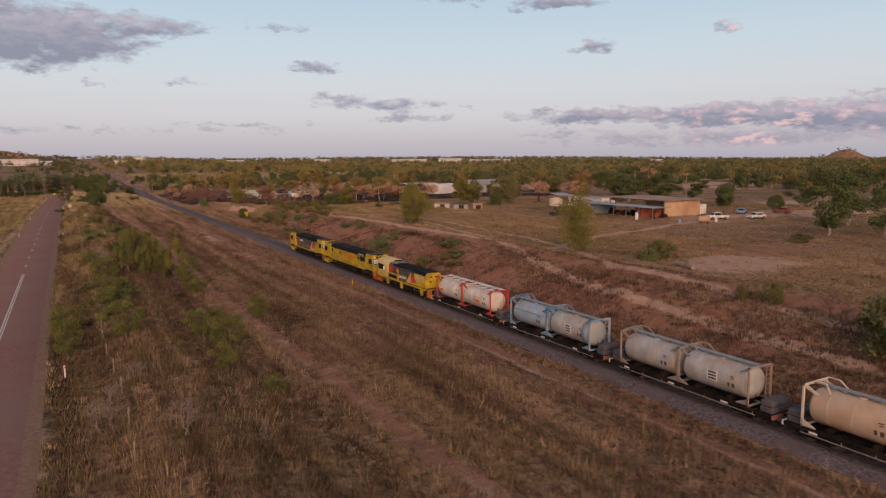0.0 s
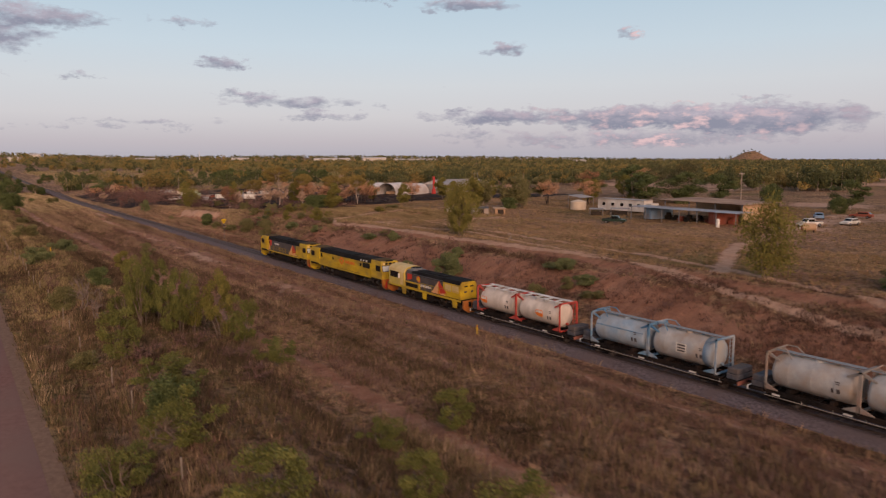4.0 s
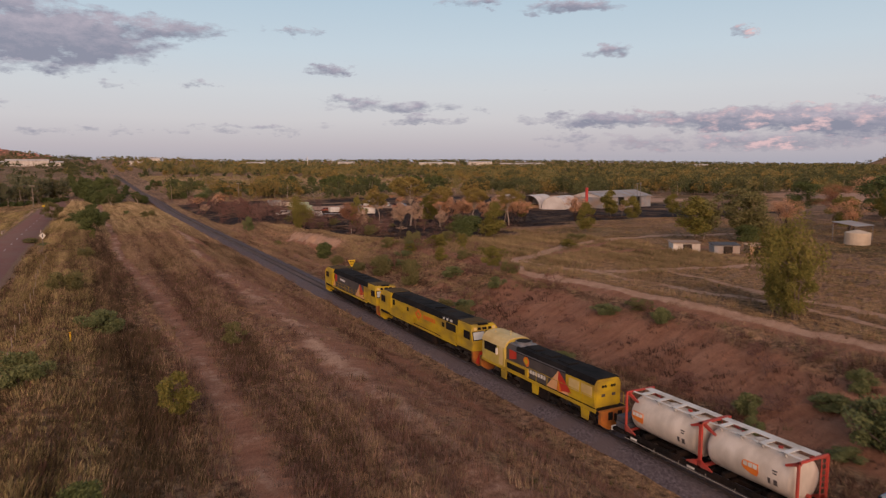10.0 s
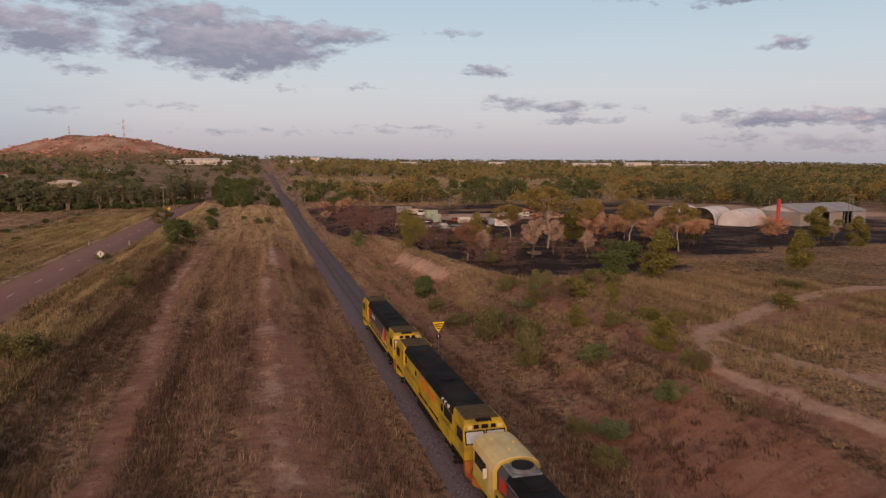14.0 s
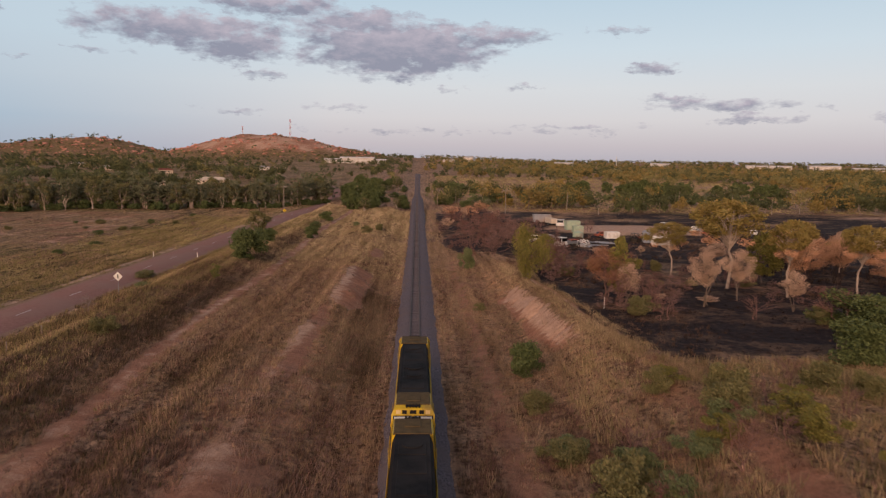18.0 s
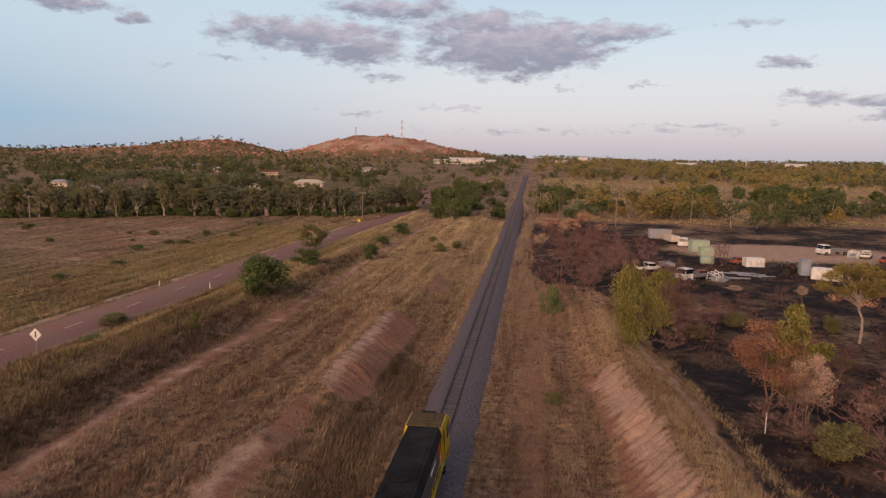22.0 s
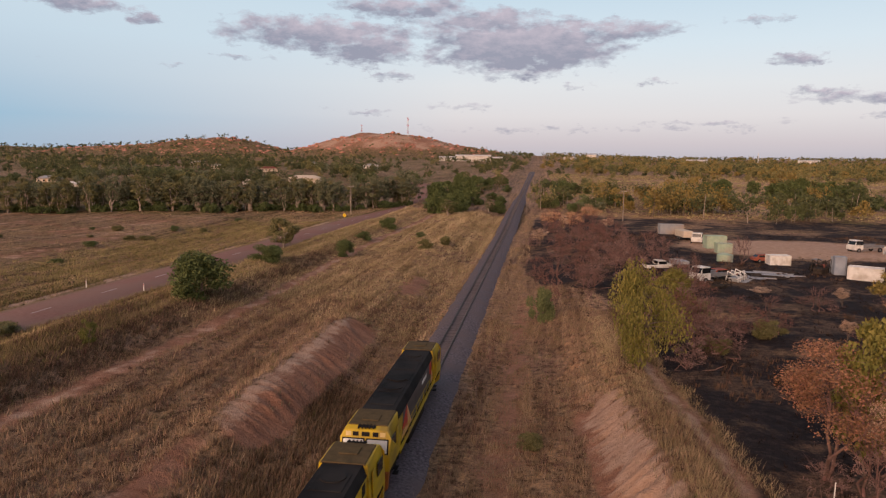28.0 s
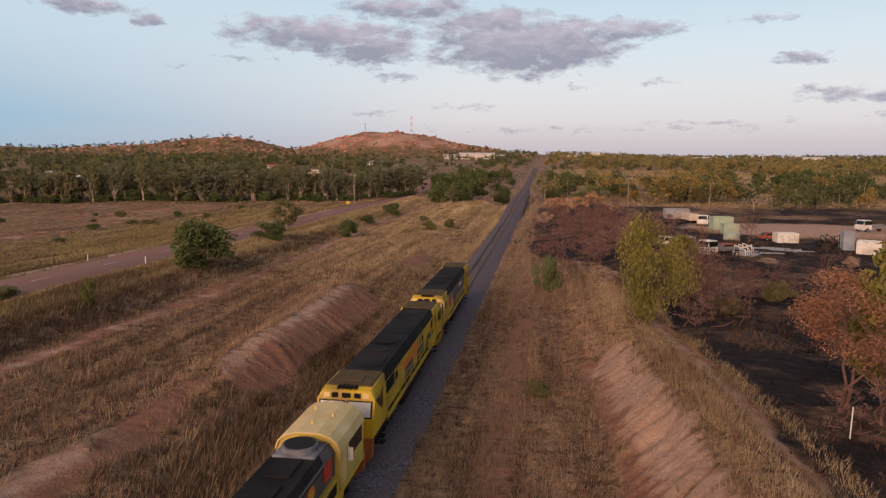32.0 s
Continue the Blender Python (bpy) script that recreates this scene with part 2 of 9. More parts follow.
def ground_material():
    """Dry grassland soil with bare red earth, burnt ground and greener patches, by the sheet's own zone map."""
    m = bpy.data.materials.new("grassland_soil")
    m.use_nodes = True
    nt = m.node_tree
    N, L = nt.nodes.new, nt.links.new
    b = nt.nodes["Principled BSDF"]
    b.inputs["Roughness"].default_value, b.inputs["Specular IOR Level"].default_value = 0.95, 0.1
    tc = N("ShaderNodeTexCoord")
    at = N("ShaderNodeVertexColor")
    at.layer_name = "zone"
    sep = N("ShaderNodeSeparateColor")
    L(at.outputs["Color"], sep.inputs[0])

    def noise_(scale, detail=6, rough=0.6):
        n = N("ShaderNodeTexNoise")
        n.inputs["Scale"].default_value, n.inputs["Detail"].default_value, n.inputs["Roughness"].default_value = scale, detail, rough
        L(tc.outputs["Object"], n.inputs["Vector"])
        return n.outputs["Fac"]

    def ramp_(fac, stops):
        r = N("ShaderNodeValToRGB")
        while len(r.color_ramp.elements) < len(stops):
            r.color_ramp.elements.new(0.5)
        for e, (p, c) in zip(r.color_ramp.elements, stops):
            e.position, e.color = p, (*c, 1)
        L(fac, r.inputs[0])
        return r.outputs[0]

    def mix_(fac, a, bb, mode="MIX"):
        x = N("ShaderNodeMix")
        x.data_type, x.blend_type = "RGBA", mode
        for s, v in (("Factor", fac), ("A", a), ("B", bb)):
            if isinstance(v, (int, float)):
                x.inputs[s].default_value = v
            elif isinstance(v, tuple):
                x.inputs[s].default_value = (*v, 1)
            else:
                L(v, x.inputs[s])
        return x.outputs["Result"]

    fine, mid, broad = noise_(5.0, 8, 0.7), noise_(0.45, 6), noise_(0.045, 4)
    edge = N("ShaderNodeMath")
    edge.operation = "MULTIPLY_ADD"
    L(mid, edge.inputs[0])
    edge.inputs[1].default_value, edge.inputs[2].default_value = 1.1, -0.55
    edge2 = N("ShaderNodeMath")
    edge2.operation = "MULTIPLY_ADD"
    L(fine, edge2.inputs[0])
    edge2.inputs[1].default_value = 0.5
    L(edge.outputs[0], edge2.inputs[2])

    def zone_(sock):
        a = N("ShaderNodeMath")
        a.operation = "ADD"
        L(sock, a.inputs[0])
        L(edge2.outputs[0], a.inputs[1])
        s = N("ShaderNodeMapRange")
        s.interpolation_type = "SMOOTHSTEP"
        s.inputs["From Min"].default_value, s.inputs["From Max"].default_value = 0.50, 0.95
        L(a.outputs[0], s.inputs["Value"])
        return s.outputs[0]

    mp = N("ShaderNodeMapping")
    mp.inputs["Scale"].default_value = (1.0, 0.05, 1.0)
    L(tc.outputs["Object"], mp.inputs[0])
    st = N("ShaderNodeTexNoise")
    st.inputs["Scale"].default_value, st.inputs["Detail"].default_value, st.inputs["Roughness"].default_value = 0.55, 6, 0.65
    L(mp.outputs[0], st.inputs["Vector"])
    streak = ramp_(st.outputs["Fac"], [(0.36, (0.46, 0.42, 0.40)), (0.5, (1, 1, 1)), (0.64, (1.32, 1.25, 1.15))])
    px = N("ShaderNodeSeparateXYZ")
    L(tc.outputs["Object"], px.inputs[0])
    reserve = N("ShaderNodeMapRange")
    reserve.inputs["From Min"].default_value, reserve.inputs["From Max"].default_value = 20.0, 27.0
    L(px.outputs[0], reserve.inputs["Value"])
    patch = ramp_(noise_(0.11, 6, 0.65), [(0.36, (0.62, 0.60, 0.56)), (0.5, (1, 1, 1)), (0.66, (1.22, 1.18, 1.10))])
    streak = mix_(reserve.outputs[0], streak, patch)
    straw = ramp_(fine, [(0.25, (0.14, 0.087, 0.052)), (0.5, (0.300, 0.196, 0.118)), (0.75, (0.52, 0.36, 0.22))])
    straw = mix_(ramp_(broad, [(0.40, (0, 0, 0)), (0.62, (1, 1, 1))]), straw, ramp_(mid, [(0.3, (0.20, 0.120, 0.084)), (0.7, (0.37, 0.242, 0.168))]))
    dirt = ramp_(mid, [(0.25, (0.255, 0.112, 0.072)), (0.55, (0.385, 0.198, 0.132)), (0.8, (0.51, 0.305, 0.218))])
    dirt = mix_(0.5, dirt, ramp_(fine, [(0.25, (0.145, 0.066, 0.043)), (0.75, (0.41, 0.228, 0.150))]))
    dust = mix_(0.15, ramp_(noise_(0.9, 7, 0.7), [(0.3, (0.40, 0.250, 0.172)), (0.7, (0.60, 0.415, 0.305))]), dirt)
    tuss = ramp_(noise_(1.5, 5, 0.7), [(0.38, (0.34, 0.31, 0.30)), (0.5, (0.95, 0.95, 0.95)), (0.62, (1.32, 1.26, 1.18))])
    mw = N("ShaderNodeMapping")
    mw.inputs["Scale"].default_value, mw.inputs["Rotation"].default_value = (0.16, 1.5, 0.3), (0, 0, 0.35)
    L(tc.outputs["Object"], mw.inputs[0])
    nw = N("ShaderNodeTexNoise")
    nw.inputs["Scale"].default_value, nw.inputs["Detail"].default_value, nw.inputs["Roughness"].default_value = 1.0, 7, 0.68
    L(mw.outputs[0], nw.inputs["Vector"])
    wash = ramp_(nw.outputs["Fac"], [(0.36, (0.82, 0.78, 0.76)), (0.5, (0.97, 0.96, 0.95)), (0.64, (1.08, 1.06, 1.05))])
    dirt = mix_(1.0, dirt, wash, "MULTIPLY")
    burnt = ramp_(noise_(1.6, 8, 0.7), [(0.30, (0.016, 0.013, 0.015)), (0.52, (0.030, 0.023, 0.024)), (0.66, (0.060, 0.043, 0.038)), (0.78, (0.12, 0.085, 0.065))])
    singed = ramp_(noise_(2.6, 7, 0.7), [(0.32, (0.055, 0.036, 0.028)), (0.5, (0.125, 0.080, 0.056)), (0.68, (0.23, 0.155, 0.105))])
    burnt = mix_(ramp_(noise_(0.13, 7, 0.68), [(0.50, (0, 0, 0)), (0.60, (0.9, 0.9, 0.9))]), burnt, singed)
    green = ramp_(fine, [(0.3, (0.105, 0.085, 0.037)), (0.7, (0.225, 0.172, 0.078))])
    c = mix_(1.0, mix_(zone_(sep.outputs["Blue"]), straw, green), streak, "MULTIPLY")
    c = mix_(1.0, c, tuss, "MULTIPLY")
    c = mix_(zone_(sep.outputs["Red"]), c, dirt)
    c = mix_(zone_(at.outputs["Alpha"]), c, dust)
    c = mix_(zone_(sep.outputs["Green"]), c, burnt)
    L(c, b.inputs["Base Color"])
    bp = N("ShaderNodeBump")
    bp.inputs["Strength"].default_value, bp.inputs["Distance"].default_value = 1.0, 0.35
    L(noise_(2.2, 8, 0.7), bp.inputs["Height"])
    L(bp.outputs[0], b.inputs["Normal"])
    return m


# ---------------------------------------------------------------- mesh helpers
def part(name, bm, material, parent=None, label="", smooth=False):
    """Links a bmesh as one mesh object under a thing or a part."""
    me = bpy.data.meshes.new(name)
    bm.to_mesh(me)
    bm.free()
    if smooth:
        me.polygons.foreach_set("use_smooth", [True] * len(me.polygons))
    for m in material if isinstance(material, (list, tuple)) else [material]:
        me.materials.append(m)
    ob = new(name, me)
    if parent is not None:
        ob.parent = parent
    if label:
        ob["label"] = label
    return ob


def thing(name, label, category, m=None, group="", kind=""):
    e = new(name)
    e.empty_display_size = 0.3
    if m is not None:
        e.matrix_basis = m
    return tagged(e, label, category, group, kind)


def sheet(name, verts, faces, material, parent=None, smooth=False):
    """A mesh from numpy arrays of points and equal-sided faces."""
    verts, faces = np.asarray(verts, np.float32), np.asarray(faces, np.int32)
    n, k = faces.shape
    me = bpy.data.meshes.new(name)
    me.vertices.add(len(verts))
    me.vertices.foreach_set("co", verts.ravel())
    me.loops.add(n * k)
    me.loops.foreach_set("vertex_index", faces.ravel())
    me.polygons.add(n)
    me.polygons.foreach_set("loop_start", np.arange(0, n * k, k, dtype=np.int32))
    me.polygons.foreach_set("loop_total", np.full(n, k, np.int32))
    if smooth:
        me.polygons.foreach_set("use_smooth", np.ones(n, bool))
    me.update(calc_edges=True)
    me.materials.append(material)
    ob = new(name, me)
    if parent is not None:
        ob.parent = parent
    return ob


def box(bm, x0, x1, y0, y1, z0, z1, bev=0.0, mi=0):
    vs = [bm.verts.new((x, y, z)) for x in (x0, x1) for y in (y0, y1) for z in (z0, z1)]
    q = [(0, 1, 3, 2), (4, 6, 7, 5), (0, 4, 5, 1), (2, 3, 7, 6), (0, 2, 6, 4), (1, 5, 7, 3)]
    fs = [bm.faces.new([vs[i] for i in f]) for f in q]
    for f in fs:
        f.material_index = mi
    if bev:
        es = list({e for f in fs for e in f.edges})
        r = bmesh.ops.bevel(bm, geom=es, offset=bev, segments=1, affect="EDGES", profile=0.7)
        for f in r["faces"]:
            f.material_index = mi
    return fs


def rod(bm, a, b, r, r2=None, seg=8, caps=True):
    a, b = Vector(a), Vector(b)
    r2 = r if r2 is None else r2
    d = (b - a).normalized()
    s = d.cross(Vector((0, 0, 1)) if abs(d.z) < 0.95 else Vector((1, 0, 0))).normalized()
    u = s.cross(d)
    ring = []
    for p, rr in ((a, r), (b, r2)):
        ring.append([bm.verts.new(p + (s * math.cos(2 * math.pi * i / seg) + u * math.sin(2 * math.pi * i / seg)) * rr) for i in range(seg)])
    for i in range(seg):
        bm.faces.new((ring[0][i], ring[0][(i + 1) % seg], ring[1][(i + 1) % seg], ring[1][i]))
    if caps:
        bm.faces.new(ring[0][::-1])
        bm.faces.new(ring[1])
    return ring


def prism(bm, pts, y0, y1, axis="y"):
    """Extrudes an outline (two coordinates a point) along an axis from y0 to y1."""
    def at(p, y):
        return {"y": (p[0], y, p[1]), "x": (y, p[0], p[1]), "z": (p[0], p[1], y)}[axis]
    a = [bm.verts.new(at(p, y0)) for p in pts]
    b = [bm.verts.new(at(p, y1)) for p in pts]
    n = len(pts)
    fs = [bm.faces.new((a[i], a[(i + 1) % n], b[(i + 1) % n], b[i])) for i in range(n)]
    fs += [bm.faces.new(a[::-1]), bm.faces.new(b)]
    bmesh.ops.recalc_face_normals(bm, faces=fs)
    return fs


def lathe(bm, prof, y_axis=True, seg=20, cx=0.0, cz=0.0):
    """A round body along y: prof is a list of (y, radius)."""
    rings = []
    for y, r in prof:
        rings.append([bm.verts.new((cx + r * math.sin(2 * math.pi * i / seg), y, cz + r * math.cos(2 * math.pi * i / seg))) for i in range(seg)])
    fs = []
    for a, b in zip(rings, rings[1:]):
        for i in range(seg):
            fs.append(bm.faces.new((a[i], a[(i + 1) % seg], b[(i + 1) % seg], b[i])))
    fs += [bm.faces.new(rings[0][::-1]), bm.faces.new(rings[-1])]
    bmesh.ops.recalc_face_normals(bm, faces=fs)
    return fs


def BM():
    return bmesh.new()


# ---------------------------------------------------------------- the lie of the land (x across the railway, y along it, z over the rails)
def ss(a, b, v):
    t = np.clip((v - a) / (b - a), 0, 1)
    return t * t * (3 - 2 * t)


def wob(x, y, s, seed=0.0):
    """A smooth, cheap, repeatable unevenness between -1 and 1."""
    return (np.sin(x / s * 1.7 + seed + 1.3 * np.sin(y / s * 0.9 + seed * 2)) * np.sin(y / s * 1.3 + seed * 1.7 + 1.1 * np.sin(x / s * 0.8)) + 0.5 * np.sin(x / s * 3.9 + y / s * 2.7 + seed * 3) * np.sin(y / s * 4.3 - x / s * 1.9 + seed)) / 1.5


def crest(y):
    return 23.0 - 6.5 * ss(185, 250, y) + 1.2 * np.sin(y / 17.0)


def gully(x, y, k, lean):
    """Rain gullies side by side: 0 in the channels, 1 on the ribs between them."""
    return np.abs(np.sin(k * y + 1.5 * np.sin(y * 0.41) + 0.9 * np.sin(y * 1.13 + 2.0) + lean * x + 0.35 * np.sin(x * 1.7 + y * 0.7)))


def road_mid(y):
    return np.interp(y, [-80, 0, 240, 330, 400, 440, 490, 540, 600, 680], [-47.2, -47.4, -46.6, -45.0, -43.5, -41.0, -40.0, -43.0, -56.0, -95.0])


def dirt_track(y):
    return -23.6 - 2.3 * ss(200, 262, y) + 0.6 * np.sin(y / 21)


def ground(x, y):
    x, y = np.asarray(x, float), np.asarray(y, float)
    zr = 3.4 - 2.2 * ss(195, 300, y) - 0.7 * ss(310, 420, y)
    lx = [-400, -62, -51.5, -42, -39.5, -35.5, -32, -28.0, -21, -16, -12, -8.5, -5.0, 5.5]
    lz = [0.6, 1.1, 1.35, 1.35, 1.15, 2.5, 2.1, 0.85, 0.8, 1.0, 1.15, 0.35, -0.62, -0.62]
    left = np.interp(x, lx, lz)
    cr = crest(y)
    u = np.clip((x - 6.5) / (cr - 6.5), 0, 1)
    steep = ss(215, 240, y) * (1 - ss(280, 298, y))
    cut = (zr + 0.62) * ((1 - steep) * (0.35 * u + 0.65 * ss(0.25, 0.95, u)) + steep * (0.14 * u + 0.86 * ss(0.50, 0.96, u))) - 0.62
    z = np.where(x < 5.5, left, cut)
    # spoil bank on the left of the line, its face washed into ribs
    here = ss(224, 262, y) * (1 - ss(284, 294, y))
    z = z + (0.10 + 0.90 * ss(248, 263, y)) * 0.95 * np.exp(-((x + 10.6 + 0.35 * np.sin(y / 9)) / np.where(x < -10.6, 2.6, 2.2)) ** 2) * here + 0.6 * np.exp(-((x + 8.5) / 1.9) ** 2) * ss(304, 310, y) * (1 - ss(318, 324, y))
    z = z + 0.52 * (gully(x, y, 2.15, 0.9) - 0.6) * (0.60 + 0.75 * wob(x, y, 2.3, 2.0)) * np.exp(-((x + 8.9) / 1.35) ** 2) * here * ss(246, 262, y)
    # washed-out ribs down the face of the cutting
    z = z + 0.62 * (gully(x, y, 2.6, -0.9) - 0.5) * (0.55 + 1.1 * wob(x, y, 2.9, 5.0)) * np.exp(-((x - cr + 2.6) / 1.7) ** 2) * steep * (x > 5.5)
    z = z + 0.34 * np.abs(np.sin(y * 0.55 + 2.0 * np.sin(y * 0.13) + 0.22 * x + 0.6 * np.sin(x * 0.9))) * (0.6 + 0.6 * wob(x, y, 4.1, 3.0)) * np.exp(-((u - 0.6) / 0.25) ** 2) * (1 - ss(195, 215, y)) * (x > 5.5)
    # windrow along the right crest
    z = z + 0.55 * np.exp(-((x - cr - 1.5 + 1.1 * steep) / 1.5) ** 2) * (1 - ss(285, 300, y))
    # low benches and furrows along the left reserve
    z = z + (0.30 * np.exp(-((x + 17.2 + 0.5 * np.sin(y / 31)) / 1.0) ** 2) - 0.22 * np.exp(-((x + 19.8 + 0.5 * np.sin(y / 31)) / 1.1) ** 2) + 0.25 * np.exp(-((x + 30.2) / 1.2) ** 2)) * ss(150, 215, y)
    off = ss(4.5, 9, np.abs(x)) * (1 - ss(38.5, 41, -x) * (1 - ss(51, 54, -x)))
    z = z + off * (0.22 * wob(x, y, 7.0) + 0.12 * wob(x, y, 2.1, 1.0) + 0.5 * wob(x, y, 38, 2.0) * ss(25, 60, np.abs(x)))
    # rising ground ahead
    far = np.maximum(y - 400, 0)
    z = z + np.minimum(far, 1500) * 0.0165 * (1 - 0.45 * ss(40, 400, x)) * ss(0, 150, far)
    # hills
    for hx, hy, h, sx, sy in HILLS:
        d = ((x - hx) / sx) ** 2 + ((y - hy) / sy) ** 2
        z = z + h * np.exp(-d) * (1 + 0.14 * wob(x, y, 60, hx) + 0.09 * wob(x, y, 21, hx))
    return z


HILLS = [(-315, 1682, 46, 112, 150), (-165, 1700, 20, 110, 120), (-440, 1690, 24, 110, 130), (-690, 1740, 33, 100, 150), (-800, 1720, 22, 90, 150), (-950, 1680, 17, 130, 170), (-1400, 1800, 20, 420, 250), (2191, 1335, 30, 42, 52), (2215, 1370, 9, 80, 110), (300, 2300, 10, 900, 400), (1500, 2300, 12, 900, 500)]


def zones(x, y):
    """How far a place is bare earth, burnt, or greener than the dry grass: three numbers from 0 to 1."""
    n1, n2 = wob(x, y, 9, 3.0), wob(x, y, 27, 5.0)
    bare = np.maximum.reduce([
        1 - np.abs(x - dirt_track(y)) / (1.5 + 0.7 * ss(95, 125, y)),
        (1 - np.abs(x - crest(y) + 0.6) / 2.6) * (1 - ss(200, 235, y)) * 0.9,
        (0.98 * np.exp(-((x - 14.5) / 5.2) ** 4) * ss(20, 60, y) * (1 - ss(165, 215, y)) + 0.42 * n1 - 0.10 + 0.3 * wob(x, y, 3.4, 7.0)) * (x > 6) * (x < 24),
        1.15 * np.exp(-((x + 9.3) / 2.0) ** 4) * ss(252, 260, y + 2 * n1) * (1 - ss(284, 292, y)),
        0.85 * np.exp(-((x + 11.6) / 1.6) ** 2) * ss(215, 230, y) * (1 - ss(252, 262, y)) + 0.15 * n1,
        0.8 * np.exp(-((x + 8.5) / 2.2) ** 2) * ss(304, 309, y) * (1 - ss(318, 324, y)),
        (0.88 + 0.5 * wob(x, y, 3.6, 6.0)) * np.exp(-((x - crest(y) + 2.9) / 1.75) ** 4) * ss(228, 244, y + 4 * n1) * (1 - ss(266, 276, y + 3 * n1)), 0.9 * np.exp(-((x - crest(y) - 2.4) / 0.9) ** 2) * ss(225, 240, y) * (1 - ss(282, 292, y)),
        0.56 * np.exp(-((x - 7.2) / 2.0) ** 2) * ss(150, 190, y) * (1 - ss(300, 340, y)),
        0.66 * np.exp(-((x + 5.6) / 1.5) ** 2) * (1 - ss(150, 200, y)) + 0.2 * n1, 1.05 * np.exp(-((x + 6.5) / 0.9) ** 2) * (1 - ss(95, 125, y)) * (0.85 + 0.3 * n1),
        0.74 * np.exp(-((x + 11.4) / 3.8) ** 4) * ss(85, 125, y) * (1 - ss(225, 255, y)) * (0.8 + 0.35 * n1),
        # wheel tracks over the right-hand paddock
        1 - np.abs(y - 189 - (x - 30) * 0.55 + 4 * np.sin((x - 30) / 16)) / 2.2 - 3 * (x < 27) - 3 * (x > 62),
        1 - np.abs(y - 191 + (x - 30) * 0.15) / 2.0 - 3 * (x < 24) - 3 * (x > 70),
        1 - np.abs(y - 92 - (x - 28) * 0.32 + 3 * np.sin(x / 13)) / 2.6 - 3 * (x < 26) - 3 * (x > 110),
        (0.50 - np.hypot((x - 52) / 30, (y - 70) / 22) * 0.5 + 0.45 * n1) * ss(22, 30, x),
        0.62 - np.hypot((x - 95) / 45, (y - 118) / 18) * 0.7 + 0.3 * n1,
        1.3 - np.hypot((x - 66) / 26, (y - 370) / 17) * 0.9,
        ss(28, 50, ground(x, y)) * (y > 1400) * (x < 0) * (0.72 + 0.45 * wob(x, y, 22, 2.0)) * (0.45 + 0.55 * ss(-560, -480, x)),
        0.40 * (y > 418) * (x < -70) * (0.4 + 0.6 * n2), (0.36 + 0.30 * n1) * ss(-68, -82, x + 0.12 * (y - 340)) * ss(296, 330, y) * (1 - ss(408, 418, y)),
    ])
    burnt = ss(19.6, 20.8, x + 0.7 * n1 + 13.0 * ss(296, 335, y)) * ss(222, 232, y + 3 * n1) * (1 - ss(436, 454, y + 6 * n2 - 0.2 * (x < 40) * (40 - x))) * (1 - ss(150, 230, x)) * (1 - ss(52, 60, x) * (1 - ss(236, 262, y + 8 * n2)))
    burnt = burnt * (0.80 - 0.18 * ss(380, 400, y) + 0.35 * n1 + 0.25 * n2) * (1 - ss(0.0, 0.5, 1.15 - np.hypot((x - 66) / 30, (y - 368) / 20)))
    green = np.maximum.reduce([0.42 * ss(-52, -58, x) + 0.3 * n2, 0.5 * ss(52, 56, -x) * ss(300, 330, -y + 600), 0.22 * np.exp(-((x + 18) / 12) ** 2) * ss(318, 345, y), 0.18 + 0.5 * n2 - 2 * (x < 28), (0.16 + 0.35 * n1) * ss(25, 29, x) * ss(40, 70, y) * (1 - ss(205, 235, y)) * (1 - ss(120, 160, x)), 0.5 * ss(-36, -41, x) + 0.25 * n1, 0.30 * ss(-24.5, -30, x) * ss(44, 40, -x) * (1 - ss(200, 250, y)) + 0.2 * n1])
    return np.clip(bare, 0, 1), np.clip(burnt, 0, 1), np.clip(green, 0, 1)


